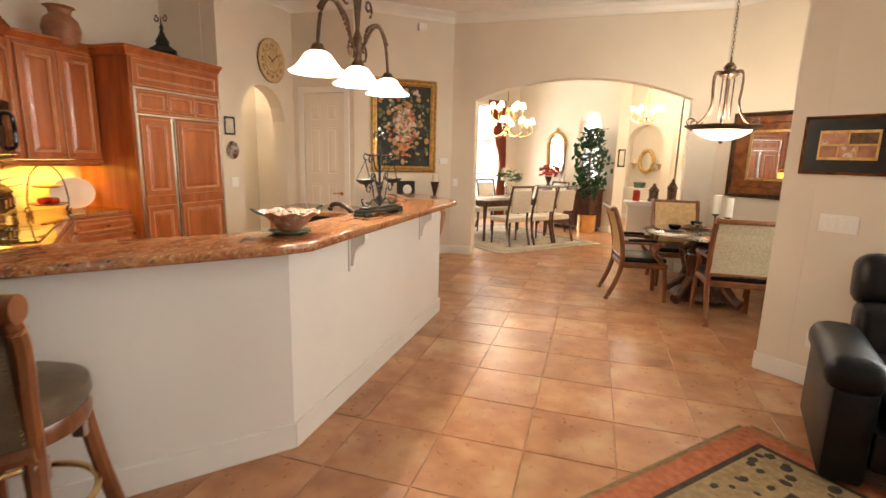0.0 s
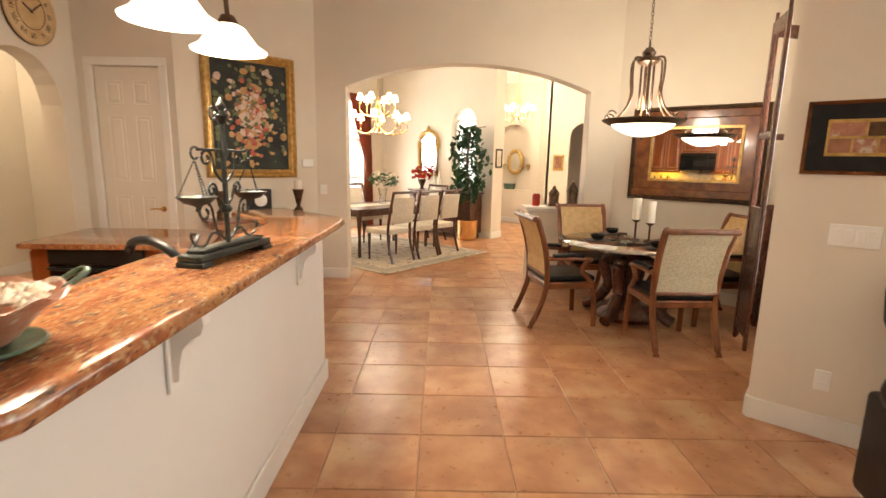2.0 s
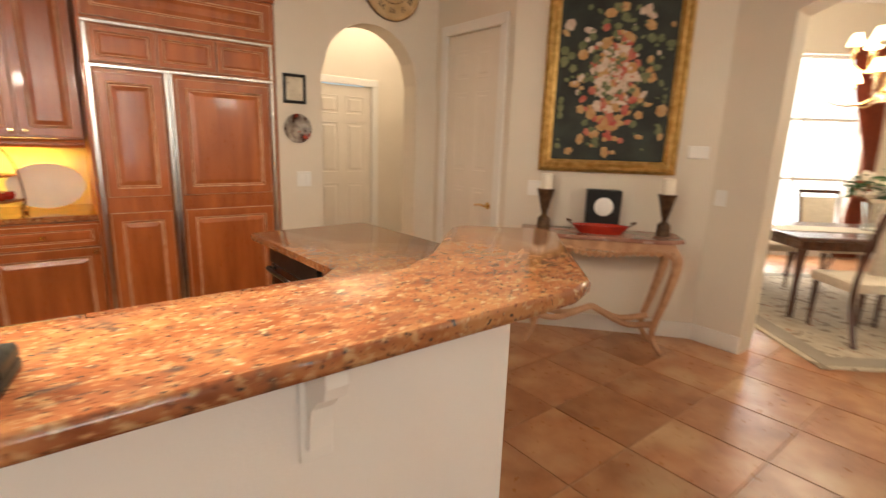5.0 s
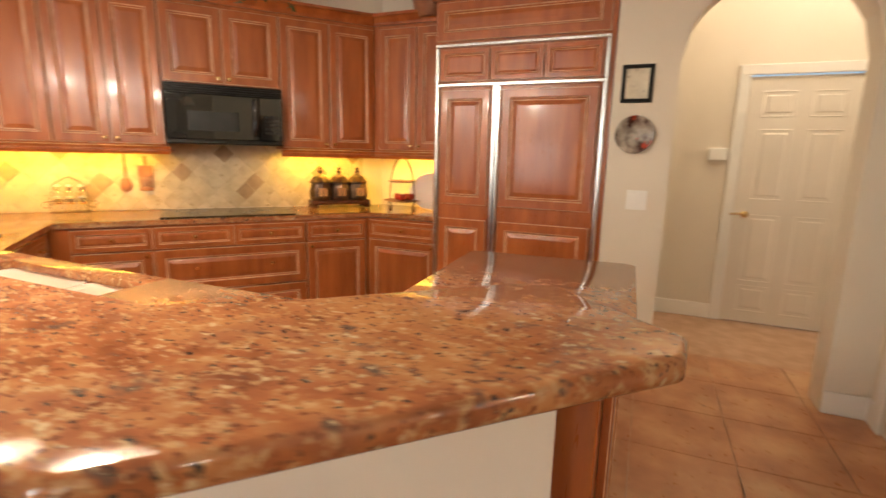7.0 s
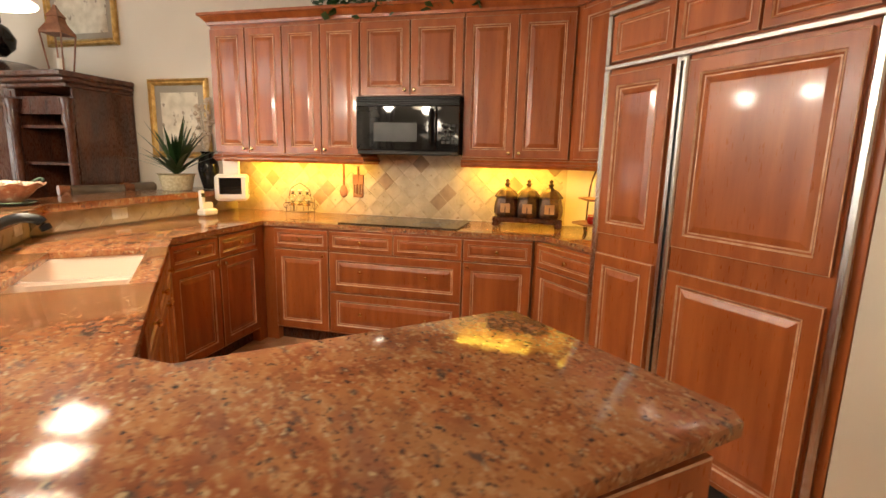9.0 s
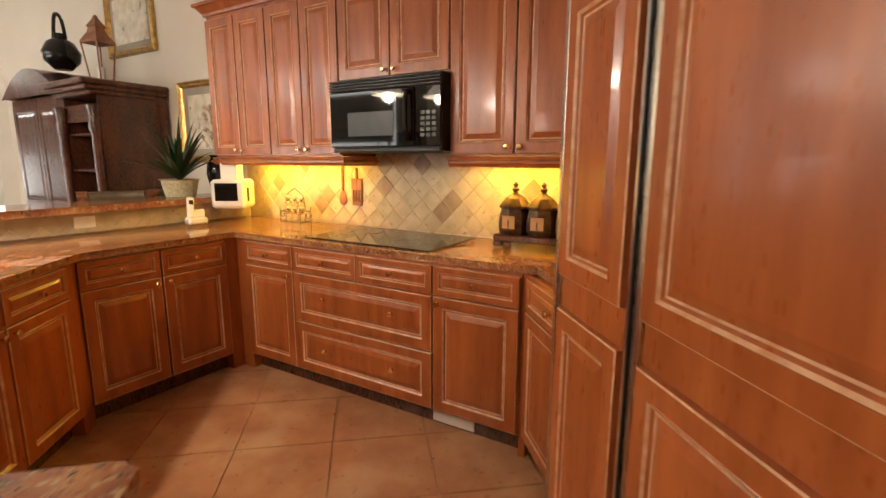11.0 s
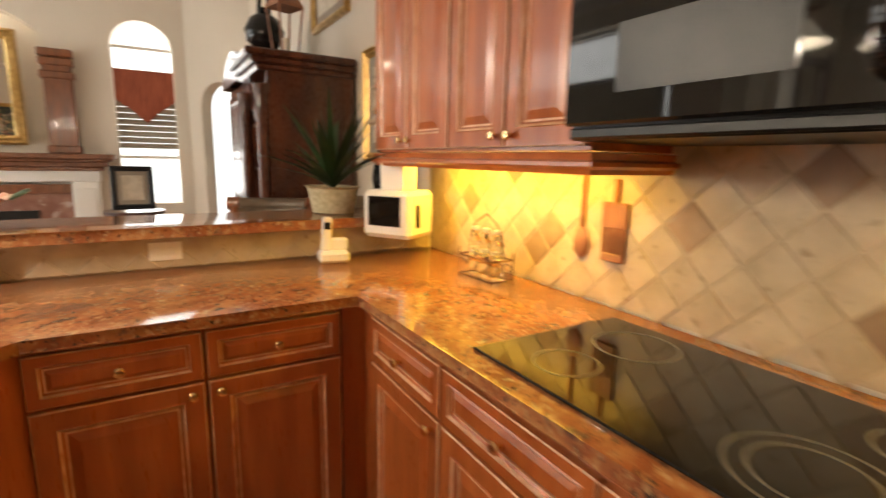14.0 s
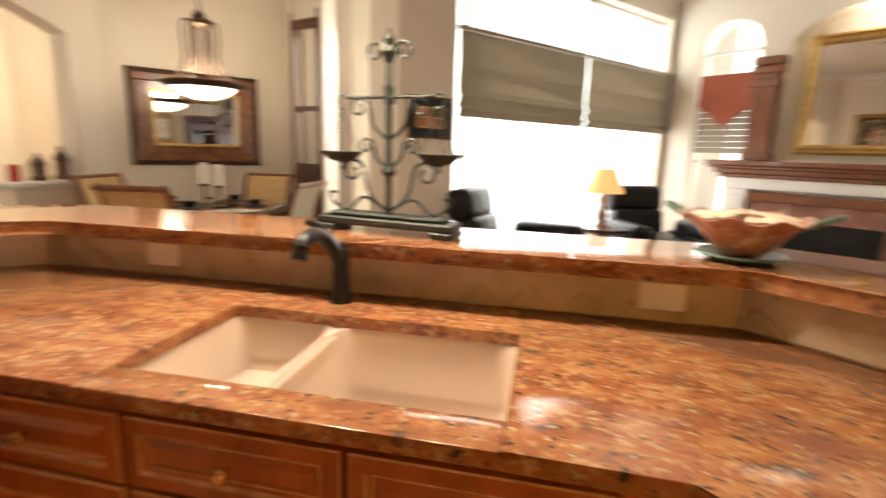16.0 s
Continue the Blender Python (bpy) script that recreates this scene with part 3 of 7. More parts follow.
# peninsula with the dishwasher
t = thing("peninsula_cabinet", pose(-1.75, 4.58, 0), "cherry wood peninsula cabinet with raised end panels", "cabinet")
bx("body", WOOD, t, -0.47, 0.70, -0.265, 0.355, 0.0, 0.868)
for x0, x1 in ((-0.455, 0.04), (0.06, 0.56)):
    bm = bmesh.new()
    rings(bm, -x1, -x0, 0.12, 0.84, -0.357, STEP, (2, 5, 7))
    done("panel", bm, [WOOD, GLAZE], t, pose(0, 0, 0, 0, 0, 180))
bm = bmesh.new()
rings(bm, -0.34, 0.25, 0.12, 0.84, -0.472, STEP, (2, 5, 7))
done("panel", bm, [WOOD, GLAZE], t, pose(0, 0, 0, 0, 0, -90))
d = thing("dishwasher", pose(-1.75, 4.312, 0), "black built-in dishwasher under the peninsula counter", "dishwasher")
bx("door", BLACK, d, -0.35, 0.27, -0.02, 0.0, 0.11, 0.76, bev=0.006)
bx("control_panel", BLACKM, d, -0.35, 0.27, -0.025, 0.0, 0.765, 0.865, bev=0.006)
tb("handle", BLACKM, d, [bez([(-0.30, -0.02, 0.74), (-0.29, -0.055, 0.74), (0.21, -0.055, 0.74), (0.22, -0.02, 0.74)])], 0.010)

# granite worktops and bar top
c0 = uv(-2.485, 0.195)
bm = bmesh.new()
prism(bm, [(-3.93, 3.60), (-3.93, 2.79), uv(-1.77, -0.47).xy, (-0.515, 2.13), (-0.515, 2.68), (-1.215, 2.68), (-1.215, 2.415), c0.xy, (-3.31, 3.045), (-3.31, 3.60)], 0.872, 0.905, 0.004)
prism(bm, [(-0.515, 3.45), (-0.515, 4.34), (-0.98, 4.80), (-1.30, 5.0), (-2.26, 4.97), (-2.29, 4.93), (-2.25, 4.25), (-2.21, 4.225), (-1.30, 4.28), (-1.215, 4.20), (-1.215, 3.45)], 0.872, 0.905, 0.004)
prism(bm, [(-1.215, 2.6805), (-1.125, 2.6805), (-1.125, 3.4495), (-1.215, 3.4495)][::-1], 0.872, 0.905, 0.004)
prism(bm, [(-0.73, 2.6805), (-0.515, 2.6805), (-0.515, 3.4495), (-0.73, 3.4495)][::-1], 0.872, 0.905, 0.003)
tagged(done("granite_worktop", bm, GRAN, smooth=True), "polished rust and gold granite worktop on the base cabinets", "countertop")
bm = bmesh.new()
oa, ob_ = uv(-1.385, 1.15), uv(-1.385, -0.45)
prism(bm, [(-0.215, 1.93), (-0.225, 4.30), (-0.22, 4.44), (-0.26, 4.55), (-0.79, 5.06), (-0.89, 5.07), (-1.12, 4.81), (-1.09, 4.72), (-0.73, 4.36), (-0.60, 4.18), (-0.60, 2.14),
           uv(-1.84, -0.45).xy, ob_.xy, oa.xy], 1.034, 1.078, 0.016, 3)
tagged(done("granite_bar_top", bm, GRAN, smooth=True), "polished rust granite raised bar top with rounded edge", "bar top")

# corbels under the bar top
def corbel(m):
    t = thing("corbel", m, "white painted wooden scroll corbel under the bar", "corbel", "bar corbels")
    bm = bmesh.new()
    prof = [(0, 0), (0, -0.20), (0.028, -0.195), (0.033, -0.15), (0.045, -0.10), (0.072, -0.07), (0.10, -0.055), (0.108, -0.03), (0.104, 0)]
    a = [bm.verts.new((x, -0.022, z)) for x, z in prof]
    b = [bm.verts.new((x, 0.022, z)) for x, z in prof]
    bm.faces.new(a), bm.faces.new(b[::-1])
    for i in range(len(prof)):
        j = (i + 1) % len(prof)
        bm.faces.new((a[i], a[j], b[j], b[i]))
    done("bracket", bm, TRIM, t)
    bx("plate", TRIM, t, 0, 0.012, -0.035, 0.035, -0.23, 0, bev=0.003)
    return t


cb = corbel(pose(-0.344, 2.55, 1.03))
for y in (3.78,):
    copy_thing(cb, pose(-0.344, y, 1.03))

# refrigerator built into the cabinet wall
t = thing("refrigerator", pose(-3.17, 4.17, 0, 0, 0, FF), "built-in refrigerator with cherry panels and steel trim", "refrigerator")
bx("body", WOOD, t, -0.57, 0.57, 0.002, 0.74, 0.0, 2.34, bev=0.002)
bm = bmesh.new()
for x0, x1 in ((-0.555, -0.525), (-0.155, -0.10), (0.515, 0.545)):
    box(bm, x0, x1, -0.028, 0.001, 0.09, 1.80, 0.006)
for z0 in (1.80, 2.045):
    box(bm, -0.555, 0.545, -0.026, 0.001, z0, z0 + 0.022, 0.004)
box(bm, -0.555, -0.53, -0.026, 0.001, 1.823, 2.044, 0.004)
box(bm, 0.52, 0.545, -0.026, 0.001, 1.823, 2.044, 0.004)
done("steel_trim", bm, STEEL, t)
bm = bmesh.new()
box(bm, -0.128, -0.121, -0.034, -0.027, 0.12, 1.78, 0.001)
done("door_gap", bm, BLACKM, t)
for x0, x1 in ((-0.523, -0.157), (-0.098, 0.513)):
    bx("door", WOOD, t, x0, x1, -0.014, 0.001, 0.10, 1.798, bev=0.003)
    for z0, z1 in ((0.13, 0.93), (1.03, 1.775)):
        bm = bmesh.new()
        rings(bm, x0 + 0.012, x1 - 0.012, z0, z1, -0.014, STEP, (2, 5, 7))
        done("panel", bm, [WOOD, GLAZE], t)
for i in range(3):
    bm = bmesh.new()
    rings(bm, -0.520 + i * 0.346, -0.185 + i * 0.346, 1.835, 2.035, -0.002, STEPS, (2, 5, 7))
    done("grille_panel", bm, [WOOD, GLAZE], t)
bm = bmesh.new()
rings(bm, -0.55, 0.54, 2.085, 2.32, -0.002, STEP, (2, 5, 7))
done("top_panel", bm, [WOOD, GLAZE], t)
bx("toe_kick", BLACKM, t, -0.55, 0.55, -0.005, 0.001, 0.0, 0.088)

# wall cabinets
ZU, ZT = 1.375, 2.34
for i in range(2):
    upper_unit(at_uv(-1.855 - 0.3125 - i * 0.625, -0.155, 0, FV), 0.623, ZU, ZT, 2)
upper_unit(at_uv(-3.487, -0.155, 0, FV), 0.76, 1.80, ZT, 2)
upper_unit(at_uv(-4.235, -0.155, 0, FV), 0.73, ZU, ZT, 2)
upper_unit(pose(-3.60, 3.26, 0, 0, 0, FF), 0.66, ZU, ZT, 2, depth=0.34)
bm = bmesh.new()
prism(bm, [uv(-4.601, -0.155).xy, (-3.60, 2.925), (-3.93, 2.925), (-3.93, 2.80), uv(-4.601, -0.46).xy][::-1], ZU, ZT)
tagged(done("corner_upper_filler", bm, WOOD), "plain cherry wood corner filler between wall cabinets", "cabinet", kind="structure")
PU = ((0, 0), (0.012, 0), (0.018, 0.012), (0.030, 0.020), (0.030, 0.030), (0.018, 0.036), (0.022, 0.052), (0.0, 0.056))
LR = [uv(-3.867, -0.155).xy, uv(-4.60, -0.155).xy, (-3.60, 2.925), (-3.60, 3.59)]
moulding("light_rail", LR, ZU - 0.057, PU[::-1], WOOD, "cherry wood light rail under the wall cabinets")
moulding("light_rail", [uv(-1.86, -0.46).xy, uv(-1.86, -0.155).xy, uv(-3.105, -0.155).xy, uv(-3.105, -0.46).xy], ZU - 0.057, PU[::-1], WOOD, "cherry wood light rail under the wall cabinets")
PC = ((0, 0), (0.015, 0), (0.02, 0.02), (0.05, 0.055), (0.065, 0.06), (0.065, 0.08), (0.0, 0.085))
moulding("cabinet_crown", [uv(-1.855, -0.46).xy, uv(-1.855, -0.155).xy, uv(-4.60, -0.155).xy, (-3.60, 2.925), (-3.60, 3.56)], ZT, PC[::-1], WOOD, "cherry wood crown on the wall cabinets")
moulding("cabinet_crown", [(-3.60, 3.59), (-3.17, 3.59), (-3.17, 4.742)], ZT, PC[::-1], WOOD, "cherry wood crown over the refrigerator")
bm = bmesh.new()
prism(bm, [uv(-1.86, -0.46).xy, uv(-1.86, -0.16).xy, uv(-4.59, -0.16).xy, (-3.605, 2.93), (-3.605, 3.595), (-3.175, 3.595), (-3.175, 4.735), (-3.94, 4.735), (-3.94, 2.80)][::-1], ZT + 0.001, ZT + 0.03)
tagged(done("cabinet_top_board", bm, WOOD), "flat board closing the wall cabinet tops", "cabinet", kind="structure")

# under-cabinet tubes
for m, w in ((at_uv(-2.48, -0.33, ZU - 0.014, FV), 1.0), (at_uv(-4.2, -0.33, ZU - 0.014, FV), 0.6), (pose(-3.78, 3.2, ZU - 0.014, 0, 0, FF), 0.5)):
    t = thing("under_cabinet_lamp", m, "slim warm tube lamp under the wall cabinet", "lamp", "under-cabinet lamps")
    bx("tube", STRIP, t, -w / 2, w / 2, -0.02, 0.02, 0.0, 0.013)
    lamp("under_cabinet_light", "AREA", m @ pose(0, 0, -0.012), 10.0 * w, YEL, w, 0.05)

# microwave
t = thing("microwave", at_uv(-3.487, -0.075, 1.395, FV), "black glossy over-the-range microwave", "microwave")
bx("body", BLACKM, t, -0.378, 0.378, 0.0, 0.40, 0, 0.402, bev=0.006)
bx("door", BLACK, t, -0.378, 0.215, -0.022, -0.001, 0.03, 0.335, bev=0.006)
bx("window", BLACKM, t, -0.24, 0.08, -0.0235, -0.0225, 0.09, 0.22, bev=0.0)
bx("control_panel", BLACK, t, 0.22, 0.378, -0.018, -0.001, 0.03, 0.335, bev=0.005)
bm = bmesh.new()
for i in range(4):
    box(bm, -0.378, 0.378, -0.024, -0.002, 0.340 + i * 0.0155, 0.350 + i * 0.0155, 0.003)
done("vent_grille", bm, BLACKM, t)
tb("handle", BLACK, t, [bez([(0.185, -0.02, 0.07), (0.185, -0.055, 0.10), (0.185, -0.055, 0.28), (0.185, -0.02, 0.31)])], 0.013)
bm = bmesh.new()
for i in range(5):
    for k in range(3):
        box(bm, 0.255 + k * 0.035, 0.28 + k * 0.035, -0.0195, -0.0182, 0.08 + i * 0.028, 0.098 + i * 0.028)
done("button", bm, BLACKM, t)
bx("lower_grille", BLACKM, t, -0.37, 0.37, -0.01, 0.0, 0.003, 0.026)

# cooktop
t = thing("cooktop", at_uv(-3.475, 0.125, 0.906, FV), "black glass electric cooktop set in the granite", "cooktop")
bx("glass", BLACK, t, -0.435, 0.435, 0.0, 0.49, 0.0, 0.007, bev=0.003)
RING = mat("burner_ring", (0.10, 0.10, 0.10), (0.16, 0.16, 0.155), 0.4, scale=20, bump=0.0)
for x, y, r in ((-0.26, 0.13, 0.075), (-0.25, 0.35, 0.10), (0.20, 0.15, 0.115), (0.20, 0.15, 0.085), (0.27, 0.37, 0.075)):
    lt("burner_ring", RING, t, ((r, 0.0072), (r, 0.0078), (r - 0.006, 0.0078), (r - 0.006, 0.0072)), (x, y, 0), 40)

# sink and faucet
t = thing("sink", pose(-0.93, 3.06, 0.872), "biscuit porcelain double bowl undermount sink", "sink")
def basin(x0, x1, y0, y1, dp):
    bm = bmesh.new()
    n = 40
    rows = []
    for ins, z in ((-0.012, 0.0), (0.0, -0.001), (0.008, -0.02), (0.012, -dp + 0.04), (0.03, -dp + 0.008), (0.07, -dp)):
        row = []
        for k in range(n):
            a = 2 * math.pi * k / n
            cx, sx = math.cos(a), math.sin(a)
            e = 0.28
            px = math.copysign(abs(cx) ** e, cx) * ((x1 - x0) / 2 - ins)
            py = math.copysign(abs(sx) ** e, sx) * ((y1 - y0) / 2 - ins)
            row.append(bm.verts.new(((x0 + x1) / 2 + px, (y0 + y1) / 2 + py, z)))
        rows.append(row)
    for a, b in zip(rows, rows[1:]):
        for k in range(n):
            bm.faces.new((a[k], a[(k + 1) % n], b[(k + 1) % n], b[k]))
    bm.faces.new(rows[-1])
    done("bowl", bm, PORC, t, smooth=True)
    lt("drain", BRONZE, t, ((0, 0.004), (0.035, 0.004), (0.042, 0.0)), ((x0 + x1) / 2, (y0 + y1) / 2, -dp + 0.001))
basin(-0.205, 0.21, -0.39, 0.09, 0.20)
basin(-0.205, 0.21, 0.105, 0.40, 0.15)
bx("rim", PORC, t, -0.205, 0.21, 0.078, 0.117, -0.06, -0.006, bev=0.006)
t = thing("faucet", pose(-0.62, 3.19, 0.906), "black single lever kitchen faucet by the sink", "faucet")
lt("body", BLACKM, t, ((0, 0), (0.032, 0), (0.030, 0.02), (0.024, 0.05), (0.024, 0.12), (0.022, 0.15), (0, 0.155)))
bm = bmesh.new()
tube(bm, bez([(0, 0, 0.10), (-0.06, 0, 0.17), (-0.14, 0, 0.215), (-0.21, 0, 0.21), (-0.235, 0, 0.17)]), 0.019, 10)
done("spout", bm, BLACKM, t, smooth=True)
bm = bmesh.new()
tube(bm, bez([(0, 0, 0.14), (0.01, 0.04, 0.19), (0.0, 0.10, 0.225)]), 0.012, 8)
done("lever", bm, BLACKM, t, smooth=True)

# wall plates
def plate(m, n, w, h, what):
    t = thing("light_switch" if what == "switch" else "outlet", m, "cream plastic %s plate on the wall" % what, what, "wall plates")
    bx("plate", WHITEP, t, -w / 2, w / 2, -0.007, -0.001, -h / 2, h / 2, bev=0.002)
    for i in range(n):
        x = (i - (n - 1) / 2) * 0.046
        if what == "switch":
            bx("rocker", WHITEP, t, x - 0.016, x + 0.016, -0.012, -0.007, -0.033, 0.033, bev=0.002)
        else:
            for s in (-1, 1):
                bx("socket", WHITEP, t, (x - 0.016) if w < h else (s * 0.022 - 0.013), (x + 0.016) if w < h else (s * 0.022 + 0.013), -0.009, -0.007,
                   (s * 0.022 - 0.014) if w < h else -0.016, (s * 0.022 + 0.014) if w < h else 0.016, bev=0.002)


plate(at_uv(-1.785, 0.72, 0.975, FU), 1, 0.115, 0.072, "outlet")
plate(pose(-0.528, 2.32, 0.975, 0, 0, FX), 1, 0.115, 0.072, "outlet")
plate(pose(-0.528, 3.85, 0.975, 0, 0, FX), 1, 0.115, 0.072, "outlet")
plate(pose(-3.168, 4.93, 1.12, 0, 0, FF), 2, 0.115, 0.115, "switch")
plate(pose(-1.01, 7.164, 1.105), 1, 0.08, 0.115, "switch")
plate(Matrix.Translation((-2.04, 6.34, 1.11)) @ pose(0, -0.002, 0, 0, 0, 40.5), 2, 0.115, 0.115, "switch")
_c = pose(2.27, 3.93, 0, 0, 0, -40.5)
plate(_c @ pose(0.36, 0, 1.13), 4, 0.21, 0.115, "switch")
plate(_c @ pose(0.33, 0, 0.33), 1, 0.072, 0.115, "outlet")

# pendant over the bar: three glass shades on a scrolled iron frame
def island_pendant(m):
    t = thing("island_pendant_lamp", m, "bronze scrolled island pendant with three alabaster shades", "pendant lamp")
    bm = bmesh.new()
    tube(bm, [(0, 0, 0.25), (0, 0, 1.63)], 0.010)
    lathe(bm, ((0, 0.24), (0.02, 0.25), (0.032, 0.30), (0.026, 0.38), (0.034, 0.42), (0.015, 0.47), (0, 0.47)), 14)
    for s in (-1, 1):
        tube(bm, bez([(0, 0, 0.30), (s * 0.10, 0, 0.40), (s * 0.16, 0, 0.52), (s * 0.34, 0, 0.58), (s * 0.47, 0, 0.48), (s * 0.52, 0, 0.27)], 30), 0.012)
        tube(bm, spiral((s * 0.075, 0, 0.33), 0.07, 0.02, 90, 90 - s * 420, 24), 0.009)
        tube(bm, bez([(0.0, 0, 0.42), (s * 0.05, 0, 0.70), (s * 0.13, 0, 0.92), (s * 0.10, 0, 1.05), (0, 0, 1.02)], 24), 0.010)
        tube(bm, spiral((s * 0.17, 0, 0.66), 0.06, 0.015, -60, -60 + s * 400, 20), 0.009)
    for i in range(16):
        a = i / 15
        for s in (-1, 1):
            x, z = s * (0.12 + 0.38 * a), 0.42 + 0.16 * math.sin(a * 2.7)
            lathe(bm, ((0, -0.022), (0.014, 0), (0, 0.022)), 6, (x, 0, z))
    lathe(bm, ((0, 1.60), (0.06, 1.61), (0.055, 1.63), (0, 1.637)), 16)
    done("frame", bm, BRONZE, t, smooth=True)
    for x, z in ((-0.52, 0.12), (0, 0.12), (0.52, 0.12)):
        lt("fitter", BRONZE, t, ((0, 0.16), (0.03, 0.155), (0.05, 0.12), (0.05, 0.105)), (x, 0, z), 16)
        lt("shade", SHADE, t, ((0.045, 0.115), (0.075, 0.10), (0.105, 0.06), (0.135, 0.02), (0.175, -0.005), (0.170, -0.012), (0.13, 0.01), (0.10, 0.05), (0.07, 0.09), (0.04, 0.105)), (x, 0, z), 32)
        lamp("pendant_bulb", "POINT", m @ pose(x, 0, z - 0.03), 34, WARM, 0.05)
    return t


island_pendant(pose(-0.63, 3.22, 1.86, 0, 0, 90))

# ---- things round the kitchen ----


def framed(name, m, w, h, fw, frame_mat, inner, label, category, depth=0.03, matw=0.0, mat_mat=None):
    """A moulded frame facing -y about its centre."""
    t = thing(name, m, label, category)
    bm = bmesh.new()
    prev = None
    for ins, d in ((0, 0), (0, depth * 0.7), (fw * 0.25, depth), (fw * 0.45, depth * 0.6), (fw * 0.7, depth * 0.75), (fw, depth * 0.3), (fw, 0.004)):
        q = [bm.verts.new(p) for p in ((-w / 2 + ins, -d, -h / 2 + ins), (w / 2 - ins, -d, -h / 2 + ins), (w / 2 - ins, -d, h / 2 - ins), (-w / 2 + ins, -d, h / 2 - ins))]
        if prev:
            for i in range(4):
                bm.faces.new((prev[i], prev[(i + 1) % 4], q[(i + 1) % 4], q[i]))
        prev = q
    done("frame", bm, frame_mat, t)
    a, b = w / 2 - fw - matw, h / 2 - fw - matw
    if matw:
        bx("mat_board", mat_mat, t, -w / 2 + fw * 0.8, w / 2 - fw * 0.8, -0.007, -0.002, -h / 2 + fw * 0.8, h / 2 - fw * 0.8, bev=0)
    bx("panel", inner, t, -a, a, -0.010, -0.0075 if matw else -0.003, -b, b, bev=0)
    return t


def six_panel_door(m, w, h, label, knob_x=None):
    t = thing("door", m, label, "door")
    bx("slab", DOORP, t, -w / 2, w / 2, 0.0, 0.036, 0.005, h, bev=0.002)
    pw = (w - 0.30) / 2
    st = ((0, 0), (0.006, 0.003), (0.014, -0.004), (0.028, -0.004), (0.042, 0.004), (0.044, 0.004))
    for x0 in (-w / 2 + 0.10, w / 2 - 0.10 - pw):
        for z0, z1 in ((0.10, 0.33), (0.11 * h + 0.14, 0.46 * h), (0.52 * h, 0.80 * h), (0.845 * h, 0.945 * h)):
            bm = bmesh.new()
            rings(bm, x0, x0 + pw, z0, z1, -0.0015, st)
            done("panel", bm, DOORP, t)
    if knob_x is not None:
        bm = bmesh.new()
        lathe(bm, ((0, 0), (0.03, 0), (0.03, 0.008), (0.01, 0.012), (0.01, 0.05), (0, 0.05)), 14)
        bmesh.ops.rotate(bm, verts=bm.verts, cent=(0, 0, 0), matrix=Matrix.Rotation(radians(90), 3, "X"))
        tube(bm, bez([(0, -0.045, 0), (-0.05, -0.05, 0.008), (-0.11, -0.05, 0.0)]), 0.009)
        done("lever_handle", bm, BRASS, t, pose(knob_x, 0, 0.93), smooth=True)
    bm = bmesh.new()
    for s in (-1, 1):
        box(bm, s * (w / 2 + 0.045) - 0.04, s * (w / 2 + 0.045) + 0.04, -0.025, -0.003, 0, h + 0.085, 0.005)
    box(bm, -w / 2 - 0.085, w / 2 + 0.085, -0.028, -0.003, h + 0.01, h + 0.09, 0.005)
    done("casing", bm, TRIM, t)
    return t


six_panel_door(pose(-2.68, 6.203, 0), 0.63, 2.31, "cream painted closed six-panel pantry door with brass lever", 0.26)
six_panel_door(pose(-4.748, 6.05, 0, 0, 0, 90), 0.76, 2.03, "cream painted closed six-panel door in the side hall", -0.3)
# pictures and clock on the kitchen walls
framed("framed_certificate", pose(-3.168, 4.875, 1.785, 0, 0, 90), 0.17, 0.21, 0.022, BLACKM, PALE, "small black framed certificate on the wall", "picture", 0.018)
t = thing("decorative_plate", pose(-3.166, 4.885, 1.50, 0, 0, 90), "round dark painted plate hung on the wall", "plate")
lt("plate", mat("plate_glaze", (0.05, 0.02, 0.015), (0.45, 0.40, 0.33), 0.25, scale=18, bump=0.1, spots=((14, 0.6, 0.63, (0.35, 0.04, 0.02)),)), t,
   ((0, 0.008), (0.06, 0.008), (0.072, 0.016), (0.105, 0.026), (0.108, 0.024), (0.07, 0.002), (0, 0.0)), seg=32, m=pose(0, 0, 0, 90, 0, 0))
t = thing("wall_clock", pose(-3.166, 5.71, 2.665, 0, 0, 90), "large round wooden wall clock with dark numerals", "clock")
lt("rim", CLOCKF, t, ((0, 0.0), (0.27, 0.0), (0.275, 0.02), (0.262, 0.034), (0.245, 0.03), (0.24, 0.024), (0, 0.024)), seg=48, m=pose(0, 0, 0, 90, 0, 0))
lt("ring", BRONZE, t, ((0.150, 0.0245), (0.150, 0.027), (0.144, 0.027), (0.144, 0.0245)), seg=40, m=pose(0, 0, 0, 90, 0, 0))
lt("outer_ring", BRONZE, t, ((0.272, 0.022), (0.278, 0.022), (0.278, 0.002), (0.272, 0.002)), seg=48, m=pose(0, 0, 0, 90, 0, 0))
for i, n in enumerate(("XII", "I", "II", "III", "IIII", "V", "VI", "VII", "VIII", "IX", "X", "XI")):
    cu = bpy.data.curves.new("numeral", "FONT")
    cu.body, cu.size, cu.align_x, cu.align_y, cu.extrude = n, 0.062, "CENTER", "CENTER", 0.001
    cu.materials.append(BLACKM)
    o = new("numeral", cu)
    o.parent = t
    a = radians(90 - i * 30)
    o.matrix_local = pose(0.195 * math.cos(a), -0.0255, 0.195 * math.sin(a), 90, 0, 0) @ pose(0, 0, 0, 0, 0, -i * 30)
bm = bmesh.new()
box(bm, -0.006, 0.006, -0.034, -0.030, -0.02, 0.15, 0.001)
done("minute_hand", bm, BLACKM, t, pose(0, 0, 0, 0, 52, 0))
bm = bmesh.new()
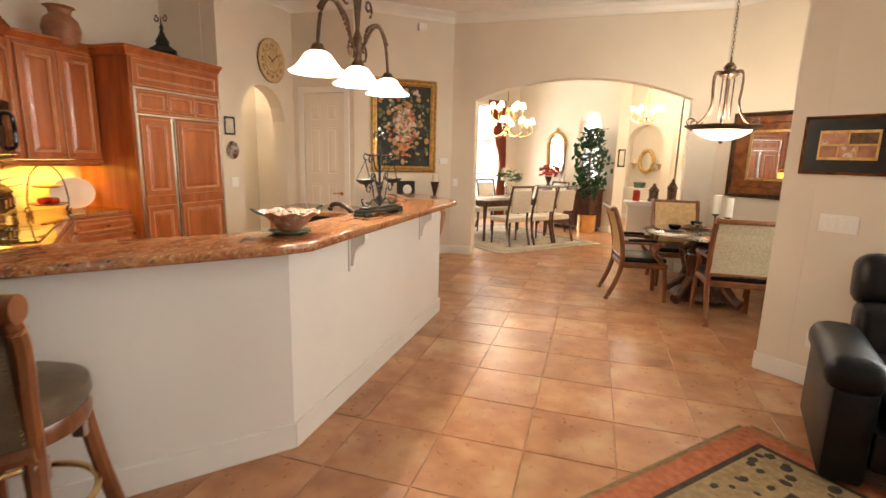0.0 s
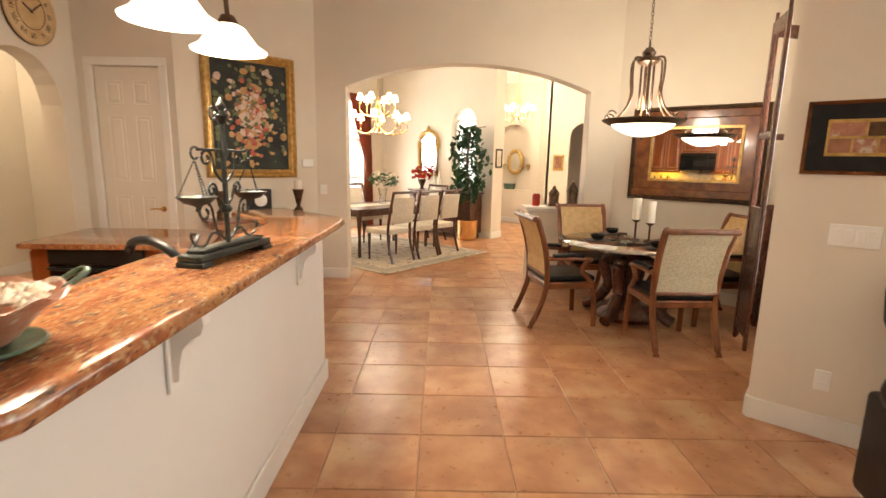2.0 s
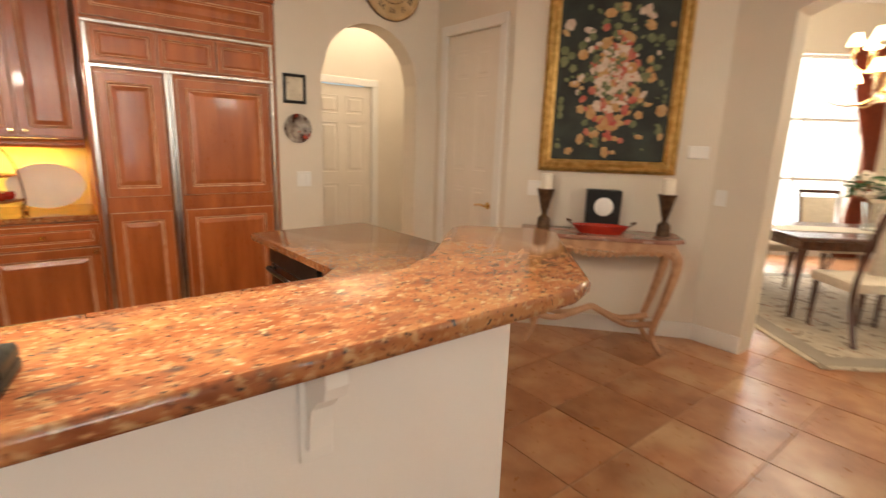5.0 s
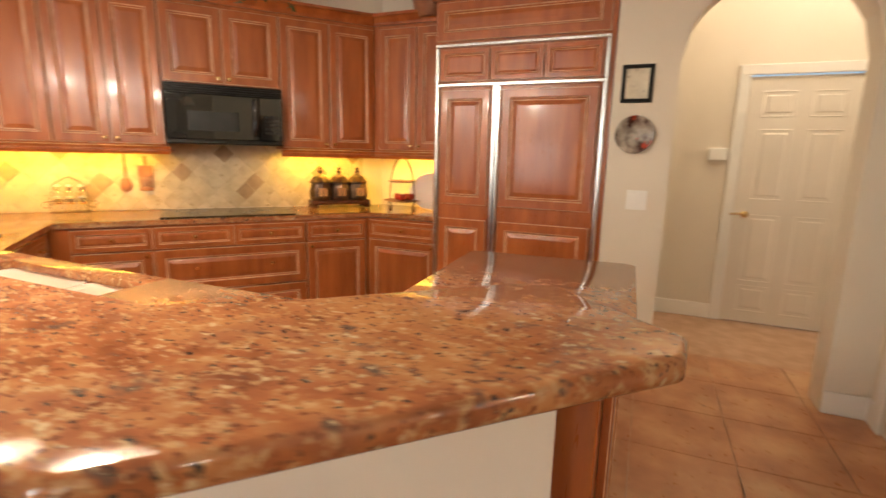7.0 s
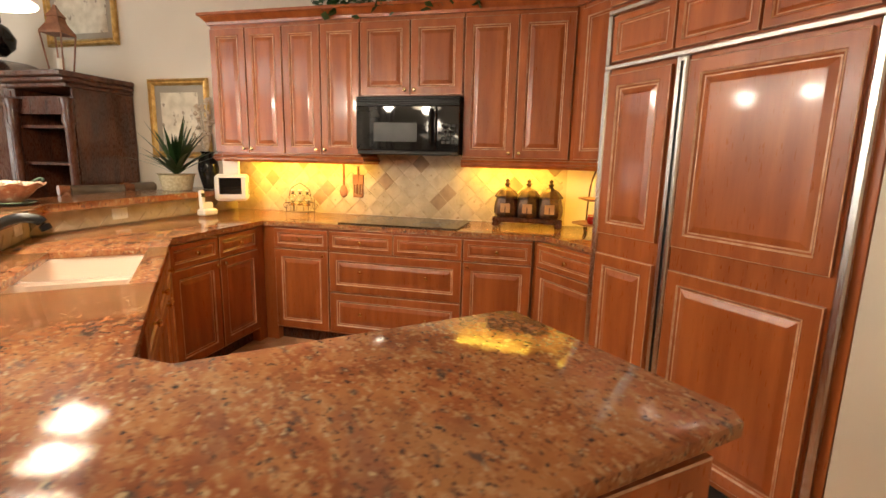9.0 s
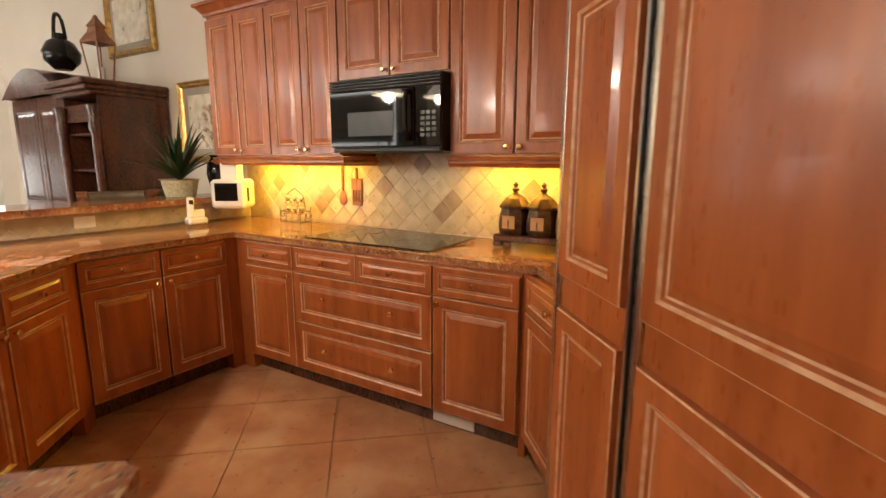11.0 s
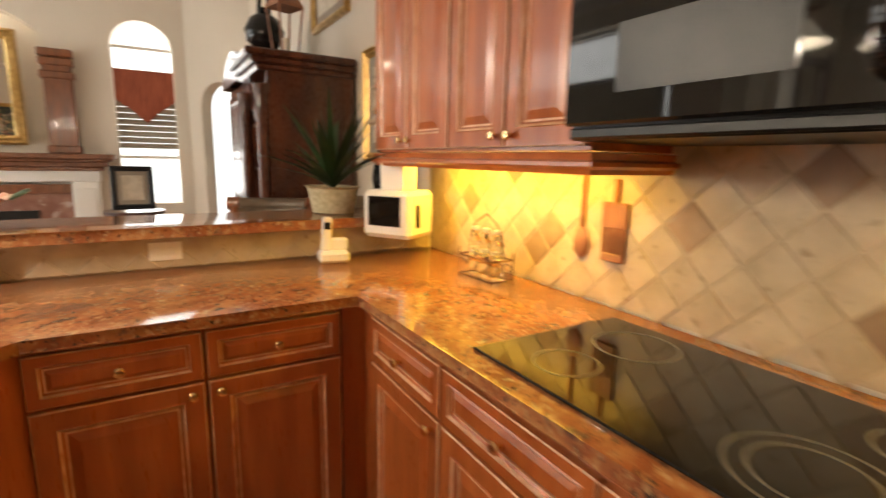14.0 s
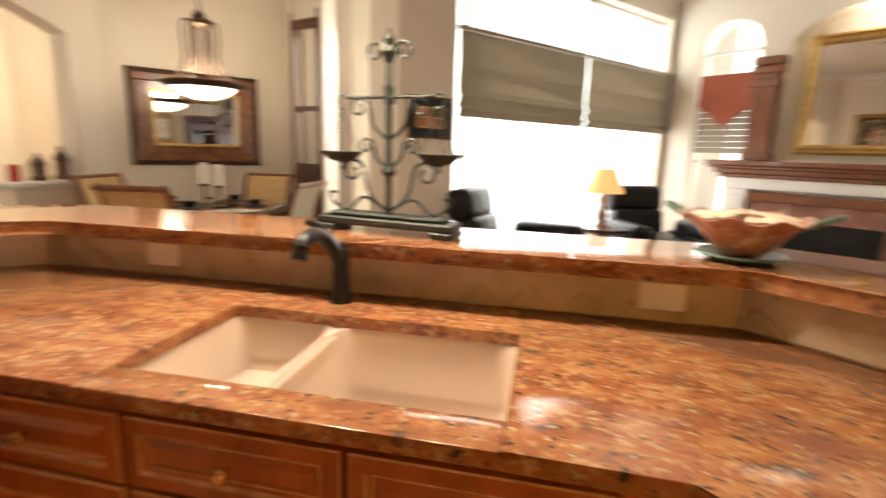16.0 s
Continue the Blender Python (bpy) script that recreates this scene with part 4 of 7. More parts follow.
box(bm, -0.008, 0.008, -0.030, -0.027, -0.02, 0.10, 0.001)
done("hour_hand", bm, BLACKM, t, pose(0, 0, 0, 0, -60, 0))

# flower painting on the slanted wall
PW = pose(-1.66, 6.665, 0, 0, 0, 40.5)
t = framed("flower_painting", PW @ pose(0, -0.003, 1.90), 0.98, 1.30, 0.09, GOLD, CANVAS, "large gilt framed oil painting of flowers on black", "painting", 0.05)
rnd = random.Random(5)
for k, mt in enumerate(BLOOM):
    bm = bmesh.new()
    for i in range((130, 80, 110, 190)[k]):
        r, a = abs(rnd.gauss(0, (0.13, 0.15, 0.20, 0.24)[k])), rnd.uniform(0, 6.28)
        x, z = max(-0.36, min(0.36, r * math.cos(a) * 1.0)), max(-0.5, min(0.5, r * math.sin(a) * 1.35 + (0.06 if i % 4 or k in (0, 3) else -0.30)))
        s = rnd.uniform(0.012, 0.048 if k < 3 else 0.036)
        n = rnd.choice((5, 6, 7))
        lathe(bm, ((s, -0.011), (s * 0.6, -0.0125), (0, -0.0125)), n, (0, 0, 0), 1, rnd.uniform(0.5, 1))
        vs = list(bm.verts)[-(2 * n + 1):]
        q = rnd.uniform(0, 6.28)
        for v in vs:
            px, py, pz = v.co
            v.co = (x + px * math.cos(q) - py * math.sin(q), pz - 0.0002 * (i % 9), z + px * math.sin(q) + py * math.cos(q))
    tagged(done("painted_petals", bm, mt, t), kind="stuff")

# console table below it
t = thing("console_table", PW @ pose(-0.02, -0.03, 0), "carved pale wooden console table with marble top", "console table")
bm = bmesh.new()
prism(bm, [(-0.56, -0.02), (-0.56, -0.30), (-0.46, -0.38), (0.46, -0.38), (0.56, -0.30), (0.56, -0.02)], 0.80, 0.83, 0.008)
done("top", bm, MARBLE, t)
bm = bmesh.new()
box(bm, -0.50, 0.50, -0.345, -0.05, 0.725, 0.798, 0.006)
for i in range(22):
    x = -0.48 + i * 0.0457
    lathe(bm, ((0, -0.03), (0.022, -0.01), (0.026, 0.012), (0, 0.03)), 7, (x, -0.35, 0.735 - 0.035 * math.exp(-(x * 5) ** 2)), 1, 0.6)
done("carved_apron", bm, ROSE, t, smooth=True)
for x, y in ((-0.47, -0.31), (0.47, -0.31), (-0.44, -0.08), (0.44, -0.08)):
    s = 1 if x > 0 else -1
    bm = bmesh.new()
    tube(bm, bez([(x, y, 0.76), (x + s * 0.05, y - 0.03, 0.66), (x + s * 0.01, y, 0.40), (x - s * 0.05, y + 0.01, 0.14), (x - s * 0.01, y - 0.03, 0.03), (x + s * 0.02, y - 0.05, 0.012)], 24), 0.034, 8,
         [1.3 - 0.7 * min(1, k / 20) for k in range(40)][:len(bez([(0, 0, 0)] * 6, 24))])
    done("leg", bm, ROSE, t, smooth=True)
tb("stretcher", ROSE, t, [bez([(s * 0.44, -0.28, 0.20), (s * 0.25, -0.22, 0.16), (0.0, -0.2, 0.27)]) for s in (-1, 1)] + [bez([(s * 0.42, -0.09, 0.20), (s * 0.2, -0.15, 0.18), (0, -0.2, 0.27)]) for s in (-1, 1)], 0.024)


def urn_candle(m):
    t = thing("urn_candle", m, "bronze urn candle holder with ivory pillar candle", "candle holder", "console candle holders")
    lt("urn", BRONZE, t, ((0, 0), (0.05, 0), (0.05, 0.03), (0.045, 0.08), (0.03, 0.09), (0.018, 0.11), (0.03, 0.15), (0.045, 0.22), (0.065, 0.29), (0.06, 0.295), (0, 0.29)), seg=16)
    lt("candle", WAX, t, ((0, 0.29), (0.042, 0.29), (0.042, 0.40), (0.036, 0.405), (0, 0.40)), seg=20)
    return t


c = urn_candle(PW @ pose(-0.42, -0.20, 0.831))
copy_thing(c, PW @ pose(0.42, -0.20, 0.831))
t = thing("mantel_clock", PW @ pose(0.0, -0.12, 0.831), "black box mantel clock with white dial", "clock")
bx("case", BLACKM, t, -0.12, 0.12, -0.06, 0.06, 0, 0.30, bev=0.006)
lt("dial", WHITEP, t, ((0, 0.004), (0.062, 0.004), (0.068, 0.0)), seg=28, m=pose(0, -0.061, 0.18, 90, 0, 0))
t = thing("red_tray", PW @ pose(-0.02, -0.27, 0.831), "dark red lacquer tray with handles", "tray")
lt("tray", RED, t, ((0, 0.004), (0.10, 0.004), (0.15, 0.06), (0.158, 0.06), (0.11, 0.0), (0, 0)), seg=28, sx=1.3, sy=0.5)
for s in (-1, 1):
    tb("handle", BRONZE, t, [bez([(s * 0.19, 0, 0.055), (s * 0.24, 0, 0.09), (s * 0.20, 0, 0.08)])], 0.006)
t = thing("thermostat", PW @ pose(0.63, -0.002, 1.42), "white plastic thermostat on the wall", "thermostat")
bx("case", WHITEP, t, -0.07, 0.07, -0.03, -0.001, -0.045, 0.045, bev=0.006)
t = thing("motion_detector", PW @ pose(0.25, -0.002, 3.26), "white plastic alarm box high on the wall", "alarm box")
bx("case", WHITEP, t, -0.06, 0.06, -0.06, -0.001, -0.05, 0.05, bev=0.008)
t = thing("thermostat", pose(-4.746, 5.5, 1.42, 0, 0, 90), "white plastic thermostat in the hall", "thermostat")
bx("case", WHITEP, t, -0.07, 0.07, -0.03, -0.001, -0.05, 0.05, bev=0.006)

# fruit bowl and balance on the bar
t = thing("potpourri_bowl", pose(-0.47, 2.13, 1.079, 0, 0, 60) @ Matrix.Scale(0.84, 4), "painted wavy-rimmed ceramic bowl filled with potpourri", "bowl")
lt("saucer", GREENG, t, ((0, 0.0), (0.09, 0.0), (0.13, 0.018), (0.125, 0.024), (0.08, 0.012), (0, 0.012)), seg=32)
bm = bmesh.new()
seg = 48
rws = []
for r, z, wv in ((0.05, 0.014, 0), (0.075, 0.03, 0), (0.10, 0.06, 0), (0.135, 0.10, 0.2), (0.185, 0.135, 1), (0.178, 0.137, 1), (0.13, 0.105, 0.2), (0.06, 0.05, 0)):
    rws.append([bm.verts.new((r * math.cos(2 * math.pi * i / seg), r * math.sin(2 * math.pi * i / seg), z + wv * 0.009 * math.sin(i * 2 * math.pi * 9 / seg))) for i in range(seg)])
for p, q in zip(rws, rws[1:]):
    for i in range(seg):
        bm.faces.new((p[i], p[(i + 1) % seg], q[(i + 1) % seg], q[i]))
bm.faces.new(rws[-1])
done("bowl", bm, BOWLM, t, smooth=True)
for s in (-1, 1):
    tb("handle", GREENG, t, [bez([(s * 0.17, -0.03, 0.125), (s * 0.225, -0.02, 0.155), (s * 0.225, 0.02, 0.155), (s * 0.17, 0.03, 0.125)])], 0.008)
bm = bmesh.new()
for i in range(70):
    r, a = 0.14 * math.sqrt(rnd.random()), rnd.uniform(0, 6.28)
    lathe(bm, ((0, -0.016), (rnd.uniform(0.012, 0.024), 0), (0, 0.014)), 6, (r * math.cos(a), r * math.sin(a), 0.128 + 0.02 * (1 - r / 0.14)))
tagged(done("potpourri", bm, SHELLS, t), "pale dried petals and shells", kind="stuff")

t = thing("balance_scale", pose(-0.415, 3.12, 1.079, 0, 0, 80) @ Matrix.Scale(0.88, 4), "verdigris wrought iron balance scale with hanging pans", "balance scale")
bm = bmesh.new()
box(bm, -0.265, 0.265, -0.055, 0.055, 0.022, 0.05, 0.006)
box(bm, -0.225, 0.225, -0.04, 0.04, 0.0505, 0.066, 0.005)
for x in (-0.225, 0.225):
    box(bm, x - 0.04, x + 0.04, -0.06, 0.06, 0.0, 0.022, 0.004)
done("base", bm, VERDI, t)
bm = bmesh.new()
tube(bm, [(0, 0, 0.05), (0, 0, 0.58)], 0.011, 10)
lathe(bm, ((0, 0.19), (0.02, 0.20), (0.026, 0.215), (0.02, 0.23), (0, 0.24)), 12)
lathe(bm, ((0, 0.56), (0.016, 0.58), (0.03, 0.61), (0.014, 0.63), (0.02, 0.65), (0, 0.69)), 12)
lathe(bm, ((0, 0.44), (0.018, 0.44), (0.018, 0.50), (0, 0.50)), 12)
for s in (-1, 1):
    for z0, w in ((0.05, 0.16), (0.20, 0.10), (0.30, 0.13)):
        tube(bm, bez([(0, 0, z0 + 0.02), (s * w * 0.45, 0, z0 + 0.03 + w * 0.3), (s * w * 0.6, 0, z0 + w)]), 0.006, 6)
        tube(bm, spiral((s * w * 0.9, 0, z0 + w), w * 0.3, w * 0.09, 180 if s > 0 else 0, (180 - 420) if s > 0 else 420, 20), 0.006, 6)
    tube(bm, spiral((s * 0.055, 0, 0.61), 0.035, 0.012, 180 if s > 0 else 0, -220 if s > 0 else 400, 18), 0.006, 6)
    tube(bm, bez([(s * 0.02, 0, 0.085), (s * 0.10, 0, 0.12), (s * 0.16, 0, 0.075), (s * 0.22, 0, 0.09), (s * 0.24, 0, 0.13), (s * 0.215, 0, 0.13)], 24), 0.006, 6)
done("column", bm, VERDI, t, smooth=True)
bm = bmesh.new()
tube(bm, [(-0.17, 0, 0.465), (0.17, 0, 0.465)], 0.006, 8)
for s in (-1, 1):
    tube(bm, spiral((s * 0.185, 0, 0.45), 0.025, 0.022, 150 if s > 0 else 30, -130 if s > 0 else 310, 16), 0.005, 6)
done("beam", bm, VERDI, t, smooth=True)
for s in (-1, 1):
    lt("pan", VERDI, t, ((0, -0.055), (0.008, -0.05), (0.004, -0.038), (0.012, -0.03), (0.05, -0.018), (0.078, 0.008), (0.076, 0.010), (0.046, -0.010), (0, -0.018)), (s * 0.19, 0, 0.27), 24)
    bm = bmesh.new()
    for k in range(3):
        a = k * 2.094
        p, q = Vector((s * 0.19, 0, 0.425)), Vector((s * 0.19 + 0.065 * math.cos(a), 0.065 * math.sin(a), 0.28))
        for i in range(14):
            lathe(bm, ((0, -0.007), (0.004, 0), (0, 0.007)), 5, p.lerp(q, i / 13))
    done("chain", bm, VERDI, t)

# counter things
t = thing("canister_set", at_uv(-4.34, -0.29, 0.906, FV), "three dark lidded canisters on a footed tray", "canister set")
bm = bmesh.new()
box(bm, -0.245, 0.245, -0.08, 0.08, 0.03, 0.065, 0.006)
for x in (-0.22, 0.22):
    for y in (-0.06, 0.06):
        box(bm, x - 0.025, x + 0.025, y - 0.02, y + 0.02, 0, 0.032, 0.006)
done("tray", bm, DARKW, t)
LAB = mat("canister_label", (0.42, 0.22, 0.08), (0.58, 0.36, 0.16), 0.5, scale=14)
for x in (-0.155, 0.0, 0.155):
    bm = bmesh.new()
    lathe(bm, ((0, 0.066), (0.078, 0.066), (0.090, 0.09), (0.090, 0.14), (0.076, 0.20), (0.088, 0.205), (0.088, 0.215), (0.055, 0.255), (0.02, 0.275), (0.012, 0.285), (0.022, 0.30), (0.010, 0.312), (0.016, 0.325), (0, 0.34)), 8, (x, 0, 0))
    done("canister", bm, BRONZE, t)
    bx("label", LAB, t, x - 0.034, x + 0.034, -0.0885, -0.084, 0.10, 0.165, bev=0)
t = thing("tiered_stand", pose(-3.66, 3.10, 0.906, 0, 0, 70), "two tier iron stand with plates of red fruit", "tiered stand")
tb("frame", BRONZE, t, [bez([(s * 0.13, 0, 0.0), (s * 0.15, 0, 0.1), (s * 0.12, 0, 0.3), (s * 0.06, 0, 0.40), (0, 0, 0.42)]) for s in (-1, 1)] + [spiral((s * 0.15, 0, 0.02), 0.03, 0.01, 90, 400) for s in (-1, 1)], 0.006)
for z, r in ((0.06, 0.15), (0.22, 0.12)):
    lt("plate", TERRA, t, ((0, z), (r * 0.6, z), (r, z + 0.015), (r * 0.98, z + 0.019), (0, z + 0.005)), seg=28)
bm = bmesh.new()
for x, y in ((-0.05, 0), (0.04, -0.04), (0.05, 0.05), (0, 0.06)):
    lathe(bm, ((0, 0.0), (0.025, 0.006), (0.036, 0.03), (0.028, 0.055), (0, 0.058)), 12, (x, y, 0.072))
tagged(done("fruit", bm, RED, t, smooth=True), "small red fruit on the lower plate", kind="stuff")
t = thing("gold_platter", pose(-3.70, 3.36, 1.06, 0, 0, 90), "oval cream platter leaning on the backsplash", "platter")
lt("platter", WAX, t, ((0, 0.0), (0.11, 0.0), (0.165, 0.022), (0.17, 0.018), (0.11, -0.008), (0, -0.008)), seg=36, sx=1.25, sy=0.9, m=pose(0, 0.02, 0, 80, 0, 0))
t = thing("small_television", at_uv(-1.98, -0.14, 1.0, FV + 33), "small white television hung under the cabinet", "television")
bx("case", WHITEP, t, -0.125, 0.125, -0.02, 0.20, 0.0, 0.21, bev=0.02)
bx("screen", BLACK, t, -0.09, 0.075, -0.024, -0.0205, 0.055, 0.185, bev=0.001)
bx("keypad", BLACKM, t, 0.1255, 0.129, 0.03, 0.06, 0.05, 0.15, bev=0.0)
bx("bracket", WHITEP, t, -0.06, 0.06, 0.03, 0.15, 0.2105, 0.3725, bev=0.002)
t = thing("cordless_phone", at_uv(-1.93, 0.10, 0.906, FU - 10), "white cordless phone standing in its cradle", "telephone")
bx("cradle", WHITEP, t, -0.06, 0.07, -0.05, 0.04, 0.0, 0.05, bev=0.012)
bx("stand", WHITEP, t, -0.02, 0.07, 0.0, 0.03, 0.045, 0.10, bev=0.008)
bx("handset", WHITEP, t, -0.055, -0.01, -0.02, 0.012, 0.04, 0.19, bev=0.009, m=pose(0, 0, 0, -10, 6, 0))
bx("display", BLACKM, t, -0.047, -0.018, -0.0225, -0.0205, 0.135, 0.165, bev=0.0, m=pose(0, 0, 0, -10, 6, 0))
t = thing("bottle_rack", at_uv(-2.50, -0.30, 0.906, FV), "wire rack holding small clear glass bottles", "bottle rack")
bm = bmesh.new()
for z in (0.015, 0.09):
    for y in (-0.05, 0.05):
        tube(bm, [(-0.10, y, z), (0.10, y, z)], 0.003, 6)
    for x in (-0.10, 0.10):
        tube(bm, [(x, -0.05, z), (x, 0.05, z)], 0.003, 6)
for x in (-0.10, 0.10):
    for y in (-0.05, 0.05):
        tube(bm, [(x, y, 0.0), (x, y, 0.12)], 0.003, 6)
    tube(bm, bez([(x, 0, 0.12), (x * 0.8, 0, 0.20), (0, 0, 0.25)]), 0.003, 6)
    tube(bm, spiral((x * 1.3, 0, 0.06), 0.03, 0.012, 0, 400), 0.003, 6)
done("wire_frame", bm, BRONZE, t)
for x in (-0.066, 0, 0.066):
    for z in (0.018, 0.095):
        lt("bottle", GLASS, t, ((0, 0.0), (0.027, 0.0), (0.028, 0.05), (0.012, 0.068), (0.012, 0.088), (0.009, 0.088), (0, 0.05)), (x, 0, z), 14)
        lt("stopper", WHITEP, t, ((0, 0.0), (0.012, 0.0), (0.015, 0.012), (0, 0.016)), (x, 0, z + 0.0885), 10)
for u, kind in ((-2.81, 0), (-2.94, 1)):
    t = thing("wooden_spoon" if not kind else "slotted_spatula", at_uv(u, -0.462, 1.06, FV), "dark wooden %s hung on the backsplash" % ("spoon" if not kind else "slotted spatula"), "utensil")
    bm = bmesh.new()
    if kind:
        tube(bm, [(0, 0, 0.10), (0, 0, 0.24)], 0.010, 8)
        for x in (-0.036, -0.012, 0.012, 0.036):
            box(bm, x - 0.008, x + 0.008, -0.006, 0.006, 0.0, 0.13, 0.003)
        box(bm, -0.048, 0.048, -0.007, 0.007, 0.09, 0.17, 0.004)
        box(bm, -0.044, 0.044, -0.007, 0.007, -0.015, 0.012, 0.004)
    else:
        tube(bm, [(0, 0, 0.08), (0, 0, 0.34)], 0.009, 8)
        lathe(bm, ((0, -0.055), (0.030, -0.035), (0.036, 0.0), (0.024, 0.04), (0, 0.06)), 14, (0, 0, 0.03), 1, 0.3)
    done("blade", bm, TERRA, t, smooth=True)
# greenery and ornaments above the cabinets
t = thing("ivy_garland", at_uv(-3.35, -0.22, ZT + 0.031, FV), "green ivy garland lying on the cabinet tops", "plant")
bm = bmesh.new()
for i in range(330):
    x, y, z = rnd.uniform(-0.62, 0.62), rnd.uniform(-0.14, 0.05), rnd.uniform(0.01, 0.20)
    z *= 1 - 0.5 * abs(x)
    z = z - 0.09 if y < -0.12 else z
    s = rnd.uniform(0.025, 0.05)
    q = Matrix.Translation((x, y, z + 0.02)) @ Euler((rnd.uniform(-1, 1), rnd.uniform(-1, 1), rnd.uniform(0, 6))).to_matrix().to_4x4()
    vs = [bm.verts.new(q @ Vector(p)) for p in ((0, -s, 0), (s * 0.7, -s * 0.2, 0.006), (0, s, 0), (-s * 0.7, -s * 0.2, 0.006))]
    bm.faces.new(vs)
tagged(done("leaf", bm, LEAF, t), kind="stuff")
t = thing("clay_jar", pose(-3.62, 3.36, ZT + 0.031), "brown carved clay jar on the cabinet top", "jar")
lt("jar", TERRA, t, ((0, 0), (0.09, 0), (0.13, 0.06), (0.15, 0.14), (0.13, 0.22), (0.08, 0.27), (0.09, 0.31), (0.12, 0.33), (0.11, 0.335), (0, 0.30)), seg=32)
t = thing("pagoda_lantern", pose(-3.45, 4.28, ZT + 0.031), "dark iron pagoda lantern on the cabinet top", "lantern")
bm = bmesh.new()
box(bm, -0.12, 0.12, -0.12, 0.12, 0.0, 0.02, 0.004)
for i in range(9):
    for s in (-0.105, 0.105):
        tube(bm, [(-0.105 + i * 0.026, s, 0.02), (-0.105 + i * 0.026, s, 0.12)], 0.004, 5)
        tube(bm, [(s, -0.105 + i * 0.026, 0.02), (s, -0.105 + i * 0.026, 0.12)], 0.004, 5)
lathe(bm, ((0.18, 0.12), (0.185, 0.13), (0.10, 0.18), (0.06, 0.22), (0.09, 0.225), (0.05, 0.28), (0.02, 0.34), (0.03, 0.37), (0.015, 0.40), (0, 0.50)), 4)
for s in (-1, 1):
    tube(bm, spiral((s * 0.05, 0, 0.46), 0.035, 0.012, 90, 90 - s * 380), 0.007, 6)
done("body", bm, VERDI, t)

# backsplash in diamond tiles behind the cooktop, plain tiles on the bar
D = 0.074
bm = bmesh.new()
box(bm, -4.60, -1.77, -0.479, -0.472, 0.906, ZU + 0.03)
sp = tagged(done("backsplash_cooktop", bm, TRAV, None, Matrix.Rotation(radians(-40.5), 4, "Z")), "tumbled travertine diamond backsplash", "backsplash", kind="structure")
dm = {}
for nm, mt in (("l", TRAV), ("d", TRAVD)):
    bm = bmesh.new()
    for sgn in (1,):
        v = [bm.verts.new((x * (D - 0.002), 0, z * (D - 0.002))) for x, z in ((0, -1), (1, 0), (0, 1), (-1, 0))]
        w = [bm.verts.new((x * (D - 0.006), 0.003, z * (D - 0.006))) for x, z in ((0, -1), (1, 0), (0, 1), (-1, 0))]
        bm.faces.new(w)
        for i in range(4):
            bm.faces.new((v[i], v[(i + 1) % 4], w[(i + 1) % 4], w[i]))
    bmesh.ops.recalc_face_normals(bm, faces=bm.faces)
    me = bpy.data.meshes.new("diamond_tile")
    bm.to_mesh(me)
    bm.free()
    me.materials.append(mt)
    dm[nm] = me
k = 0
for r in range(8):
    for i in range(18):
        u = -1.92 - i * 2 * D - (D if r % 2 else 0)
        z = 0.906 + D * (r + 1) - 0.02
        if z + D > 1.46 or u < -4.52:
            continue
        ob = new("diamond_tile", dm["d" if (i * 3 + r * 5 + i * r) % 7 == 0 and 0 < r < 7 else "l"])
        ob.parent = sp
        ob.matrix_local = pose(u, -0.4715, z)
bm = bmesh.new()
box(bm, -0.528, -0.523, 2.13, 4.32, 0.906, 1.033)
for i in range(15):
    y = 2.16 + i * 0.144
    v = [bm.verts.new((-0.5285, y + a, 0.906 + b)) for a, b in ((0.004, 0.003), (0.140, 0.003), (0.072, 0.07))]
    w = [bm.verts.new((-0.533, y + a, 0.906 + b)) for a, b in ((0.010, 0.006), (0.134, 0.006), (0.072, 0.064))]
    bm.faces.new(w)
    for q in range(3):
        bm.faces.new((v[q], v[(q + 1) % 3], w[(q + 1) % 3], w[q]))
tagged(done("backsplash_bar", bm, TRAV), "honey travertine tiles behind the sink", "backsplash", kind="structure")
bm = bmesh.new()
box(bm, -1.786, -1.781, -0.46, 1.27, 0.906, 1.033)
for i in range(12):
    y = -0.42 + i * 0.144
    v = [bm.verts.new((-1.7865, y + a, 0.906 + b)) for a, b in ((0.004, 0.003), (0.140, 0.003), (0.072, 0.07))]
    w = [bm.verts.new((-1.791, y + a, 0.906 + b)) for a, b in ((0.010, 0.006), (0.134, 0.006), (0.072, 0.064))]
    bm.faces.new(w)
    for q in range(3):
        bm.faces.new((v[q], v[(q + 1) % 3], w[(q + 1) % 3], w[q]))
tagged(done("backsplash_bar_end", bm, TRAV, None, Matrix.Rotation(radians(-40.5), 4, "Z")), "honey travertine tiles behind the counter", "backsplash", kind="structure")
t = thing("floor_vent", at_uv(-4.05, 0.14, 0, FV), "white metal toe-kick vent grille", "vent")
bx("grille", TRIM, t, -0.12, 0.12, 0.02, 0.03, 0.015, 0.085, bev=0.002)

